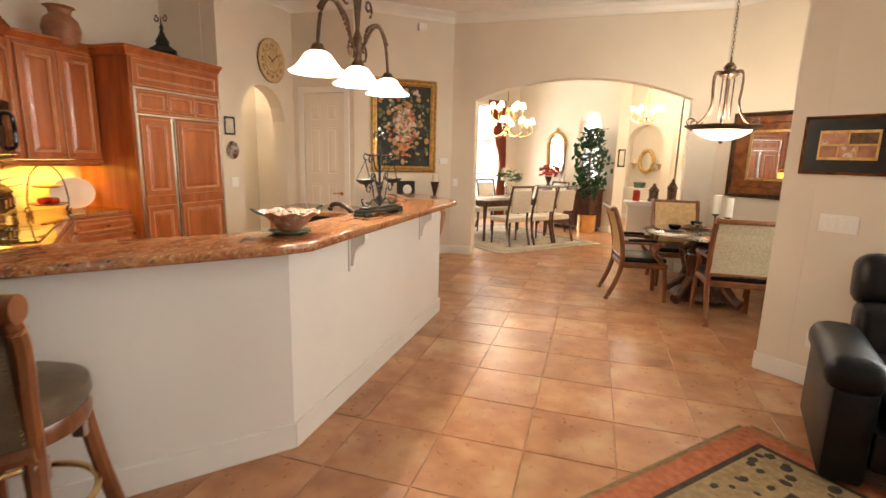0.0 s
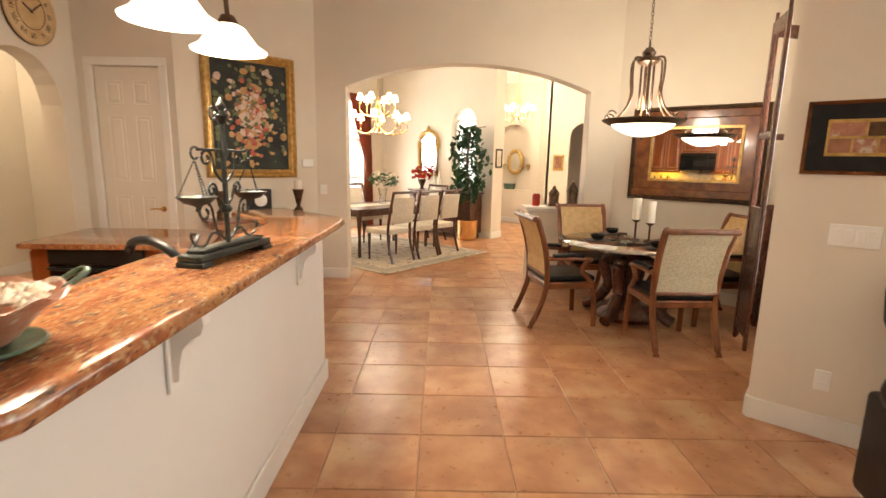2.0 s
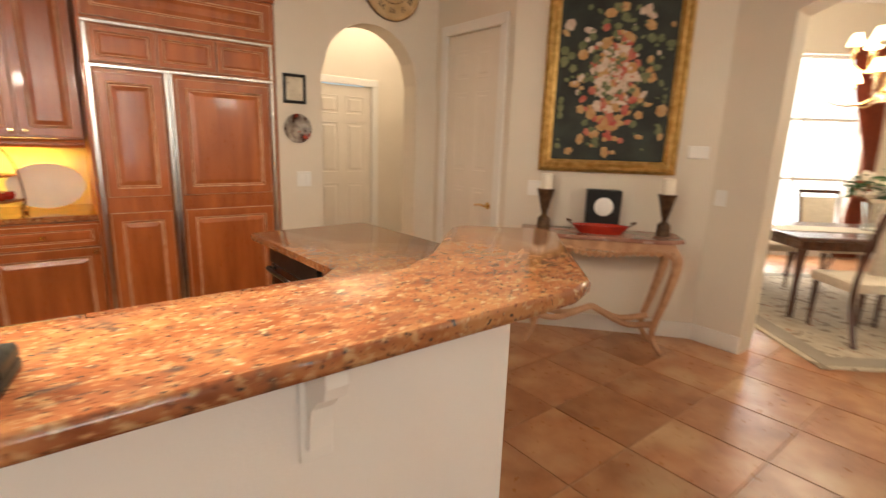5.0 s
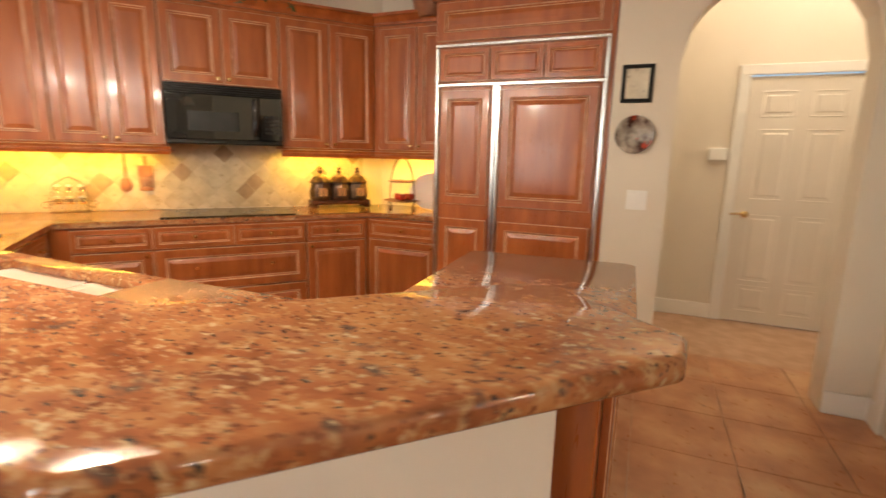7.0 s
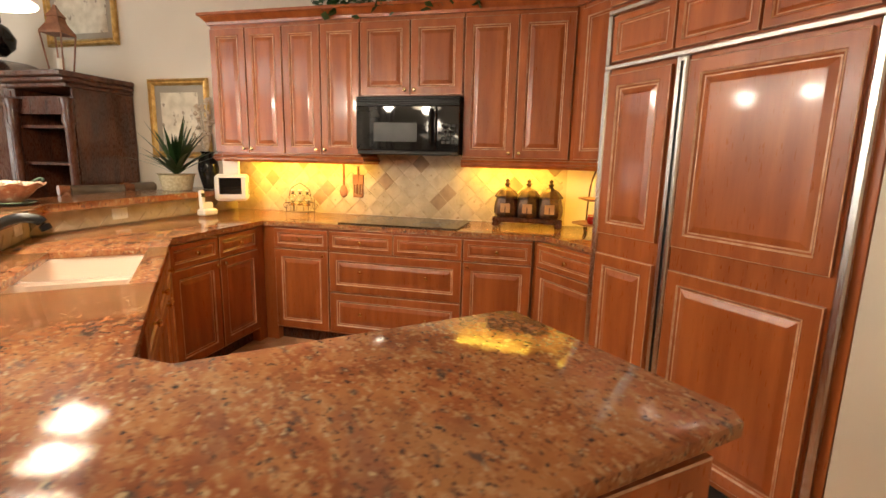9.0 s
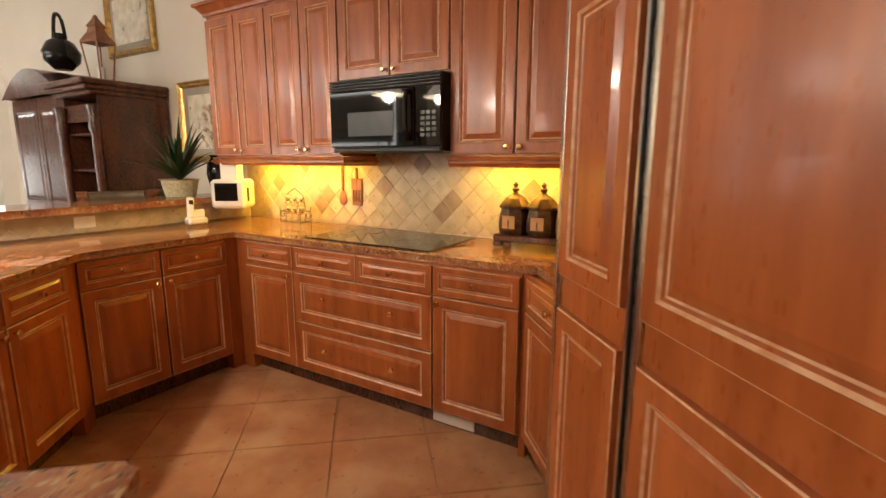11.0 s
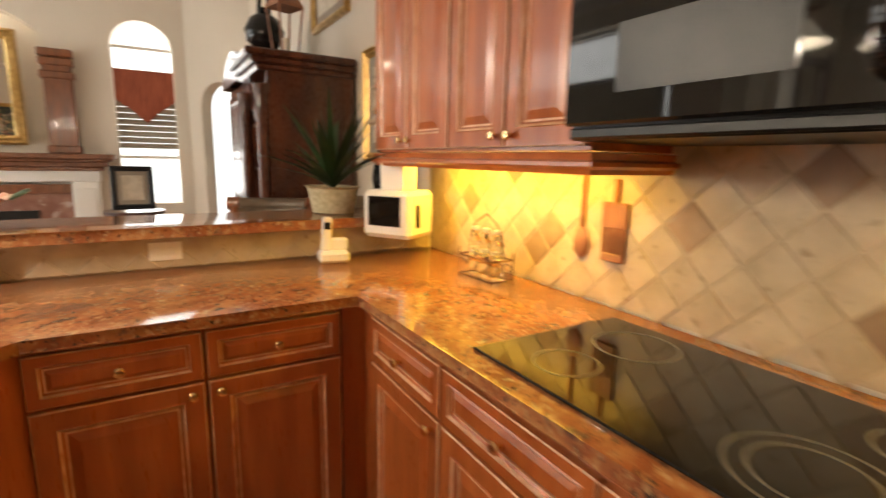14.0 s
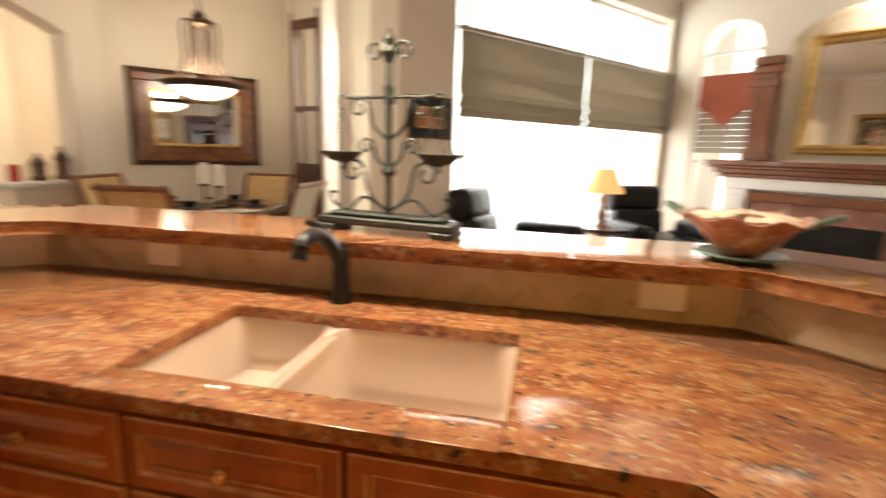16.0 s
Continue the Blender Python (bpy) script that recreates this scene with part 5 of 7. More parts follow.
# bar stool
def bar_stool(m):
    t = thing("bar_stool", m, "carved wooden bar stool in olive leather with nailheads", "bar stool", "bar stools")
    lt("seat", BROWNL, t, ((0, 0.64), (0.22, 0.64), (0.235, 0.67), (0.23, 0.71), (0.18, 0.735), (0, 0.74)), seg=36)
    lt("seat_ring", MIDW, t, ((0.15, 0.58), (0.225, 0.58), (0.232, 0.61), (0.222, 0.64), (0.15, 0.64)), seg=36)
    for sx in (-1, 1):
        for line, r in ((((0.15, 0.13, 0.62), (0.18, 0.17, 0.3), (0.22, 0.22, 0.0)), 0.028), (((0.17, -0.16, 0.60), (0.19, -0.20, 0.3), (0.22, -0.24, 0.0)), 0.030)):
            bm = bmesh.new()
            tube(bm, bez([(sx * x, y, z) for x, y, z in line]), r, 8)
            leg = done("leg", bm, MIDW, t, smooth=True)
            x, y, z = line[0]
            bx("silvered_leaf", STEEL, leg, sx * x - 0.025, sx * x + 0.025, y - 0.034, y + 0.034, 0.47, 0.56, bev=0.008)
    bm = bmesh.new()
    for sx in (-1, 1):
        tube(bm, bez([(sx * 0.18, -0.17, 0.58), (sx * 0.20, -0.20, 0.75), (sx * 0.215, -0.22, 0.95), (sx * 0.22, -0.27, 1.06)]), 0.026, 8)
        tube(bm, [(sx * 0.19, -0.28, 1.07), (sx * 0.26, -0.28, 1.07)], 0.04, 14)
    tube(bm, bez([(-0.19, -0.18, 0.60), (0, -0.24, 0.59), (0.19, -0.18, 0.60)]), 0.035, 8)
    done("back_frame", bm, MIDW, t, smooth=True)
    bm = bmesh.new()
    tube(bm, bez([(-0.19, -0.28, 1.06), (0, -0.31, 1.06), (0.19, -0.28, 1.06)]), 0.045, 14)
    for i in range(8):
        a, b = -0.19 + i * 0.0475, -0.1425 + i * 0.0475
        ya, yb = -0.20 - 0.05 * (1 - (a / 0.19) ** 2), -0.20 - 0.05 * (1 - (b / 0.19) ** 2)
        v = [bm.verts.new(p) for p in ((a, ya - 0.012, 0.63), (b, yb - 0.012, 0.63), (b, yb - 0.06, 1.05), (a, ya - 0.06, 1.05), (a, ya + 0.03, 0.63), (b, yb + 0.03, 0.63), (b, yb - 0.02, 1.05), (a, ya - 0.02, 1.05))]
        for f in ((0, 1, 2, 3), (7, 6, 5, 4), (0, 4, 5, 1), (3, 2, 6, 7)):
            bm.faces.new([v[k] for k in f])
    done("backrest", bm, BROWNL, t, smooth=True)
    bm = bmesh.new()
    for s in (-1, 1):
        for i in range(26):
            lathe(bm, ((0.006, 0), (0, -0.005)), 6, (s * 0.188, -0.222 - 0.045 * i / 25, 0.65 + i * 0.0148))
    tagged(done("nailhead", bm, BRASS, t), kind="stuff")
    tb("foot_ring", BRASS, t, [[(0.22 * math.cos(a), 0.22 * math.sin(a), 0.30) for a in [k * 0.1963 for k in range(33)]]], 0.012)
    return t


s0 = bar_stool(at_uv(-1.19, 0.235, 0, 27))
copy_thing(s0, at_uv(-1.17, -0.40, 0, 49.5))

# ---- breakfast nook ----
MW = pose(2.5, 7.166, 0, 0, 0, -40.5)
t = framed("wall_mirror", MW @ pose(0.87, -0.003, 1.60), 1.34, 1.02, 0.05, BRONZE, BURL, "large burl framed mirror on the nook wall", "mirror", 0.05)
bx("glass", MIRROR, t, -0.43, 0.43, -0.014, -0.0105, -0.27, 0.27, bev=0.002)
bm = bmesh.new()
for x0, x1, z0, z1 in ((-0.46, 0.46, 0.27, 0.30), (-0.46, 0.46, -0.30, -0.27), (-0.46, -0.43, -0.269, 0.269), (0.43, 0.46, -0.269, 0.269)):
    box(bm, x0, x1, -0.024, -0.011, z0, z1, 0.004)
done("slip", bm, GOLD, t)
for x0, x1, z0, z1 in ((-0.64, 0.64, 0.38, 0.47), (-0.64, 0.64, -0.47, -0.38)):
    bx("rail", BURL, t, x0, x1, -0.03, -0.011, z0, z1, bev=0.01)

t = thing("pedestal_table", pose(2.25, 5.8, 0), "glass topped table on a carved dark pedestal", "table")
lt("glass_top", GLASS, t, ((0, 0.735), (0.655, 0.735), (0.665, 0.742), (0.655, 0.75), (0, 0.75)), seg=56)
bm = bmesh.new()
lathe(bm, ((0, 0.02), (0.30, 0.02), (0.32, 0.06), (0.26, 0.12), (0.13, 0.18), (0.10, 0.30), (0.14, 0.44), (0.12, 0.56), (0.20, 0.66), (0.28, 0.70), (0.28, 0.733), (0, 0.733)), 24)
for k in range(4):
    a = radians(45 + 90 * k)
    cs, sn = math.cos(a), math.sin(a)
    tube(bm, bez([(0.10 * cs, 0.10 * sn, 0.60), (0.26 * cs, 0.26 * sn, 0.52), (0.20 * cs, 0.20 * sn, 0.30), (0.34 * cs, 0.34 * sn, 0.10), (0.44 * cs, 0.44 * sn, 0.05)], 24), 0.055, 10)
done("pedestal", bm, DARKW, t, smooth=True)


def arm_chair(m, back):
    t = thing("armchair", m, "walnut armchair with woven back and black seat", "chair", "chairs round the nook table")
    bm = bmesh.new()
    box(bm, -0.26, 0.26, -0.24, 0.25, 0.36, 0.42, 0.01)
    done("seat_frame", bm, MIDW, t)
    bm = bmesh.new()
    box(bm, -0.245, 0.245, -0.23, 0.24, 0.421, 0.475, 0.02, 3)
    done("seat", bm, LEATHER, t, smooth=True)
    for s in (-1, 1):
        bm = bmesh.new()
        tube(bm, bez([(s * 0.24, 0.22, 0.40), (s * 0.245, 0.24, 0.2), (s * 0.25, 0.25, 0.0)]), 0.024, 8)
        done("front_leg", bm, MIDW, t, smooth=True)
        bm = bmesh.new()
        tube(bm, bez([(s * 0.25, -0.36, 0.0), (s * 0.25, -0.27, 0.2), (s * 0.25, -0.22, 0.42), (s * 0.26, -0.25, 0.70), (s * 0.265, -0.33, 0.96), (s * 0.265, -0.37, 1.0)], 28), 0.026, 8)
        done("back_post", bm, MIDW, t, smooth=True)
        bm = bmesh.new()
        tube(bm, bez([(s * 0.26, -0.24, 0.64), (s * 0.275, 0.0, 0.645), (s * 0.27, 0.18, 0.63)]), 0.022, 8)
        tube(bm, bez([(s * 0.27, 0.15, 0.63), (s * 0.265, 0.10, 0.53), (s * 0.25, 0.20, 0.42)]), 0.022, 8)
        done("arm", bm, MIDW, t, smooth=True)
        bm = bmesh.new()
        tube(bm, bez([(s * 0.265, -0.18, 0.665), (s * 0.275, 0.0, 0.672), (s * 0.27, 0.10, 0.665)]), 0.028, 8, flat=0.7)
        done("arm_pad", bm, LEATHER, t, smooth=True)
    bm = bmesh.new()
    tube(bm, [(-0.285, -0.37, 0.99), (0.285, -0.37, 0.99)], 0.024, 10)
    done("top_rail", bm, MIDW, t, smooth=True)
    bm = bmesh.new()
    tube(bm, [(-0.25, -0.235, 0.48), (0.25, -0.235, 0.48)], 0.018, 8)
    done("back_rail", bm, MIDW, t, smooth=True)
    bm = bmesh.new()
    ys = ((0.49, -0.232), (0.62, -0.236), (0.75, -0.262), (0.87, -0.298), (0.985, -0.362))
    for (z0, y0), (z1, y1) in zip(ys, ys[1:]):
        v = [bm.verts.new(p) for p in ((-0.245, y0 - 0.012, z0), (0.245, y0 - 0.012, z0), (0.245, y1 - 0.012, z1), (-0.245, y1 - 0.012, z1), (-0.245, y0 + 0.012, z0), (0.245, y0 + 0.012, z0), (0.245, y1 + 0.012, z1), (-0.245, y1 + 0.012, z1))]
        for f in ((0, 1, 2, 3), (7, 6, 5, 4)):
            bm.faces.new([v[k] for k in f])
    done("woven_back", bm, back, t, smooth=True)
    return t


arm_chair(pose(2.35, 5.16, 0, 0, 0, 2), WEAVE)
arm_chair(pose(1.56, 5.72, 0, 0, 0, -82), TANW)
arm_chair(pose(3.02, 5.82, 0, 0, 0, 95), TANW)
arm_chair(pose(2.07, 6.52, 0, 0, 0, 184), TANW)
for x, y, h in ((2.32, 5.92, 0.20), (2.42, 5.83, 0.18)):
    t = thing("candle_stand", pose(x, y, 0.751), "ivory pillar candle on a metal stand", "candle", "nook table candles")
    lt("stand", BRONZE, t, ((0, 0), (0.05, 0), (0.045, 0.01), (0.01, 0.02), (0.01, h - 0.03), (0.025, h - 0.02), (0.045, h), (0, h)), seg=16)
    lt("candle", WAX, t, ((0, h), (0.04, h), (0.04, h + 0.20), (0.035, h + 0.205), (0, h + 0.20)), seg=20)
for x, y, a in ((1.9, 5.75, 90), (2.3, 5.36, 0), (2.62, 5.8, 90), (2.2, 6.22, 0)):
    t = thing("place_setting", pose(x, y, 0.751, 0, 0, a), "black stacked bowl and plate on a woven mat", "tableware", "place settings")
    bx("mat", TERRA, t, -0.17, 0.17, -0.12, 0.12, 0.0, 0.004, bev=0.001)
    lt("plate", BLACKM, t, ((0, 0.005), (0.08, 0.005), (0.12, 0.018), (0.118, 0.021), (0, 0.012)), seg=28)
    lt("bowl", BLACK, t, ((0, 0.021), (0.035, 0.021), (0.06, 0.045), (0.068, 0.07), (0.064, 0.07), (0.03, 0.03), (0, 0.03)), seg=24)
t = thing("glass_jar", pose(2.12, 5.72, 0.751), "small clear glass jar with dark lid", "jar")
lt("jar", GLASS, t, ((0, 0), (0.04, 0), (0.042, 0.08), (0.036, 0.08), (0.036, 0.006), (0, 0.006)), seg=20)
lt("lid", DARKW, t, ((0, 0.081), (0.043, 0.081), (0.043, 0.095), (0, 0.1)), seg=20)

# bowl pendant over the table
t = thing("bowl_pendant_lamp", pose(2.25, 5.8, 1.85), "bronze pendant with alabaster bowl and curved arms", "pendant lamp")
lt("bowl", SHADE, t, ((0, -0.125), (0.08, -0.118), (0.17, -0.09), (0.25, -0.045), (0.285, -0.002), (0.275, 0.0), (0, -0.05)), seg=40)
lt("rim", BRONZE, t, ((0.27, -0.008), (0.295, -0.02), (0.33, 0.0), (0.365, 0.02), (0.36, 0.03), (0.31, 0.025), (0.27, 0.006)), seg=48)
lt("finial", BRONZE, t, ((0, -0.16), (0.014, -0.15), (0.02, -0.135), (0.03, -0.124), (0, -0.12)), seg=14)
bm = bmesh.new()
lathe(bm, ((0, 0.50), (0.05, 0.50), (0.095, 0.53), (0.09, 0.56), (0.05, 0.58), (0.06, 0.61), (0.03, 0.65), (0, 0.66)), 18)
for k in range(6):
    a = radians(60 * k + 15)
    cs, sn = math.cos(a), math.sin(a)
    tube(bm, bez([(0.05 * cs, 0.05 * sn, 0.56), (0.14 * cs, 0.14 * sn, 0.55), (0.15 * cs, 0.15 * sn, 0.40), (0.14 * cs, 0.14 * sn, 0.25), (0.19 * cs, 0.19 * sn, 0.12), (0.28 * cs, 0.28 * sn, 0.03)], 26), 0.010, 8)
    tube(bm, [(0.33 * cs + 0.045 * cs * math.cos(b), 0.33 * sn + 0.045 * sn * math.cos(b), 0.06 + 0.035 * math.sin(b)) for b in [k2 * 0.35 - 1.6 for k2 in range(14)]], 0.007, 6)
    tube(bm, [(0.06 * cs, 0.06 * sn, 0.50), (0.06 * cs, 0.06 * sn, 0.12)], 0.006, 6)
tube(bm, [(0, 0, 0.64), (0, 0, 0.70)], 0.01, 8)
for i in range(28):
    a = 0 if i % 2 else math.pi / 2
    tube(bm, [(0.012 * math.cos(b) * math.cos(a), 0.012 * math.cos(b) * math.sin(a), 0.70 + i * 0.034 + 0.024 * math.sin(b)) for b in [q * 0.7 for q in range(10)]], 0.003, 5)
lathe(bm, ((0, 1.60), (0.065, 1.61), (0.06, 1.635), (0, 1.64)), 16)
done("frame", bm, BRONZE, t, smooth=True)
lamp("bowl_pendant_light", "POINT", pose(2.25, 5.8, 1.98), 45, WARM, 0.15)

# folding screen behind the column
t = thing("folding_screen", pose(2.90, 4.95, 0), "tall dark carved wooden folding screen, half closed", "screen")
for i, (a, x, y) in enumerate(((70, 0, 0), (12, 0.14, 0.385))):
    bm = bmesh.new()
    for x0, x1, z0, z1 in ((0, 0.045, 0, 2.60), (0.355, 0.40, 0, 2.60), (0.046, 0.354, 2.50, 2.60), (0.046, 0.354, 0.1, 0.2), (0.046, 0.354, 1.1, 1.16), (0.046, 0.354, 1.7, 1.75)):
        box(bm, x0, x1, -0.014, 0.014, z0, z1, 0.004)
    tube(bm, [(0.02, 0, 2.59), (0.02, 0, 2.68)], 0.014, 8)
    box(bm, 0.046, 0.354, -0.006, 0.006, 0.2, 1.1)
    done("leaf_panel", bm, DARKW, t, pose(x, y, 0, 0, 0, a))
# lanterns on the half wall
for x, h, mt, nm in ((1.60, 0.16, RED, "red glass candle jar"), (1.82, 0.26, BRONZE, "pierced bronze lantern"), (2.05, 0.33, BRONZE, "tall pierced bronze lantern")):
    t = thing("lantern", pose(x, 7.275, 0.951), nm + " on the half wall cap", "lantern")
    if h < 0.2:
        lt("jar", mt, t, ((0, 0), (0.045, 0), (0.048, 0.03), (0.048, 0.13), (0.04, 0.15), (0, 0.15)), seg=20)
    else:
        lt("body", mt, t, ((0, 0), (0.07, 0), (0.075, 0.03), (0.06, 0.05), (0.065, h * 0.55), (0.075, h * 0.58), (0.05, h * 0.72), (0.02, h * 0.85), (0.025, h * 0.9), (0.008, h * 0.95), (0, h)), seg=10)
# picture on the column
t = framed("framed_photo_set", _c @ pose(0.34, -0.003, 1.625), 0.50, 0.37, 0.018, BURL, GOLD, "framed group of small photos in dark mat", "picture", 0.02, 0.075, BLACKM)
for i in range(5):
    bx("photo", (BOWLM, BRONZE, TERRA, BOWLM, TERRA)[i], t, *((-0.145, -0.005, 0.0) if i == 0 else (0.005, 0.145, 0.0) if i == 1 else (-0.145 + (i - 2) * 0.10, -0.055 + (i - 2) * 0.10, 0))[:2], -0.013, -0.0105,
       0.008 if i < 2 else -0.075, 0.075 if i < 2 else -0.004, bev=0)

# ---- side hall fill: lamp and dome added out of view to brighten it ----
t = thing("ceiling_lamp", pose(-4.05, 6.2, H), "added flush white glass ceiling lamp, unseen, in the side hall", "ceiling lamp")
lt("dome", SHADE, t, ((0.16, -0.001), (0.165, -0.03), (0.12, -0.08), (0.05, -0.10), (0, -0.105)), seg=28)
lamp("hall_fill", "POINT", pose(-4.05, 6.2, H - 0.25), 45, WARM, 0.12)

# ---- dining room ----
t = thing("dining_rug", pose(-0.75, 9.15, 0, 0, 0, 49.5), "pale floral wool rug with a bordered edge", "rug")
bx("pile", RUGL, t, -1.05, 1.25, -1.5, 1.25, 0.001, 0.012, bev=0.004)
bm = bmesh.new()
for x0, x1, y0, y1 in ((-1.0, 1.2, -1.45, -1.30), (-1.0, 1.2, 1.05, 1.20), (-1.0, -0.85, -1.30, 1.05), (1.05, 1.2, -1.30, 1.05)):
    box(bm, x0, x1, y0, y1, 0.0125, 0.0145)
done("border", bm, PAPER, t)
DT = pose(-0.62, 9.25, 0, 0, 0, 49.5)
t = thing("dining_table", DT, "dark mahogany dining table with runner", "table")
bm = bmesh.new()
box(bm, -0.85, 0.85, -0.5, 0.5, 0.715, 0.75, 0.010, 2)
done("top", bm, DARKW, t)
bx("apron", DARKW, t, -0.78, 0.78, -0.44, 0.44, 0.63, 0.714)
for x in (-0.74, 0.74):
    for y in (-0.40, 0.40):
        lt("leg", DARKW, t, ((0, 0.013), (0.022, 0.013), (0.028, 0.06), (0.022, 0.30), (0.036, 0.55), (0.042, 0.63), (0, 0.63)), (x, y, 0), 12)
bx("runner", CREAM, t, -0.80, 0.80, -0.16, 0.16, 0.751, 0.756, bev=0.001)


def dining_chair(m):
    t = thing("dining_chair", m, "dark wooden dining chair with cream upholstery", "chair", "dining chairs")
    bm = bmesh.new()
    box(bm, -0.24, 0.24, -0.22, 0.24, 0.40, 0.48, 0.02, 2)
    done("seat", bm, CREAM, t, smooth=True)
    bm = bmesh.new()
    box(bm, -0.20, 0.20, -0.285, -0.245, 0.60, 0.98, 0.012, 2)
    done("backrest", bm, CREAM, t, pose(0, 0.04, 0, 6, 0, 0), smooth=True)
    for s in (-1, 1):
        bm = bmesh.new()
        tube(bm, bez([(s * 0.22, -0.32, 0.0), (s * 0.22, -0.24, 0.25), (s * 0.22, -0.22, 0.48), (s * 0.22, -0.28, 0.80), (s * 0.22, -0.34, 1.02)]), 0.020, 8)
        done("back_post", bm, DARKW, t, smooth=True)
        lt("leg", DARKW, t, ((0, 0), (0.014, 0), (0.02, 0.2), (0.026, 0.39), (0, 0.40)), (s * 0.20, 0.20, 0), 10)
    tb("rail", DARKW, t, [[(-0.23, -0.34, 1.01), (0.23, -0.34, 1.01)]], 0.02)
    return t


d0 = dining_chair(DT @ pose(0.05, -0.78, 0.013, 0, 0, 0))
for x, y, a in ((0.55, -0.78, 0), (-0.5, -0.78, 0), (0.4, 0.80, 180), (-0.35, 0.80, 180), (1.18, 0.0, 90)):
    copy_thing(d0, DT @ pose(x, y, 0.013, 0, 0, a))
t = thing("flower_vase", DT @ pose(0.1, 0.0, 0.757), "clear glass vase with white and green flowers", "flowers")
lt("vase", GLASS, t, ((0, 0), (0.06, 0), (0.05, 0.10), (0.08, 0.26), (0.075, 0.26), (0.045, 0.10), (0.05, 0.01), (0, 0.01)), seg=20)
bm = bmesh.new()
bm2 = bmesh.new()
for i in range(120):
    a, r = rnd.uniform(0, 6.28), 0.26 * math.sqrt(rnd.random())
    p = (r * math.cos(a), r * math.sin(a), 0.30 + rnd.uniform(0, 0.22) * (1.3 - r * 2.5))
    if i % 4 == 0:
        lathe(bm2, ((0, -0.03), (0.035, 0.0), (0.02, 0.03), (0, 0.035)), 7, p)
    else:
        q = Matrix.Translation(p) @ Euler((rnd.uniform(-1, 1), rnd.uniform(-1, 1), a)).to_matrix().to_4x4()
        bm.faces.new([bm.verts.new(q @ Vector(c)) for c in ((0, -0.06, 0), (0.02, 0, 0.01), (0, 0.06, 0), (-0.02, 0, 0.01))])
tagged(done("leaf", bm, LEAF, t), kind="stuff")
tagged(done("blossom", bm2, CREAM, t), kind="stuff")

SW = pose(DB[0], DB[1], 0, 0, 0, -40.5)     # along the dining wall, from its far corner
t = thing("sideboard", SW @ pose(2.05, -0.28, 0), "dark mahogany bow-front sideboard", "sideboard")
bm = bmesh.new()
prism(bm, [(-0.80, 0.25), (-0.80, -0.12), (-0.5, -0.22), (0.5, -0.22), (0.80, -0.12), (0.80, 0.25)][::-1], 0.10, 0.86, 0.006)
done("body", bm, DARKW, t)
bm = bmesh.new()
prism(bm, [(-0.84, 0.26), (-0.84, -0.15), (-0.52, -0.26), (0.52, -0.26), (0.84, -0.15), (0.84, 0.26)][::-1], 0.861, 0.90, 0.010)
done("top", bm, DARKW, t)
for i in range(3):
    bm = bmesh.new()
    rings(bm, -0.48 + i * 0.33, -0.18 + i * 0.33, 0.16, 0.80, -0.221, ((0, 0), (0, 0.012), (0.03, 0.012), (0.035, 0.004), (0.05, 0.010), (0.052, 0.010)))
    o = done("door", bm, DARKW, t)
    knob(o, -0.33 + i * 0.33, -0.235, 0.5)
for x in (-0.74, 0.74):
    for y in (-0.08, 0.2):
        lt("foot", DARKW, t, ((0, 0), (0.03, 0), (0.045, 0.05), (0.035, 0.10), (0, 0.10)), (x, y, 0), 12)
t = thing("red_flowers", SW @ pose(1.45, -0.25, 0.901), "urn of dried red flowers on the sideboard", "flowers")
lt("urn", BRONZE, t, ((0, 0), (0.06, 0), (0.03, 0.04), (0.08, 0.16), (0.09, 0.20), (0, 0.19)), seg=18)
bm = bmesh.new()
for i in range(90):
    a, r = rnd.uniform(0, 6.28), 0.24 * math.sqrt(rnd.random())
    lathe(bm, ((0, -0.03), (0.03, 0.0), (0, 0.03)), 6, (r * math.cos(a), r * math.sin(a), 0.22 + rnd.uniform(0, 0.28) * (1.2 - r * 3)))
tagged(done("blossom", bm, RED, t), kind="stuff")
for x, h in ((1.75, 0.3), (1.9, 0.36), (2.45, 0.28), (2.55, 0.24)):
    t = thing("bottle", SW @ pose(x, -0.22, 0.901), "dark slender bottle on the sideboard", "bottle", "sideboard bottles")
    lt("bottle", DARKW if x > 2 else WAX, t, ((0, 0), (0.04, 0), (0.042, h * 0.55), (0.015, h * 0.72), (0.015, h), (0, h)), seg=14)
t = thing("arched_mirror", SW @ pose(1.42, -0.004, 1.62), "gilt carved arched mirror on the dining wall", "mirror")
bm = bmesh.new()
ol = [(-0.24, -0.42), (0.24, -0.42), (0.26, 0.2)] + [(0.26 * math.cos(radians(a)), 0.22 + 0.24 * math.sin(radians(a))) for a in range(10, 171, 16)] + [(-0.26, 0.2)]
tube(bm, [(x, -0.02, z) for x, z in ol] + [(ol[0][0], -0.02, ol[0][1])], 0.045, 8)
lathe(bm, ((0, 0), (0.07, 0.03), (0.04, 0.10), (0, 0.14)), 8, (0, -0.03, 0.45), 1, 0.5)
done("frame", bm, GOLD, t, smooth=True)
bm = bmesh.new()
bm.faces.new([bm.verts.new((x, -0.012, z)) for x, z in ol])
done("glass", bm, MIRROR, t)
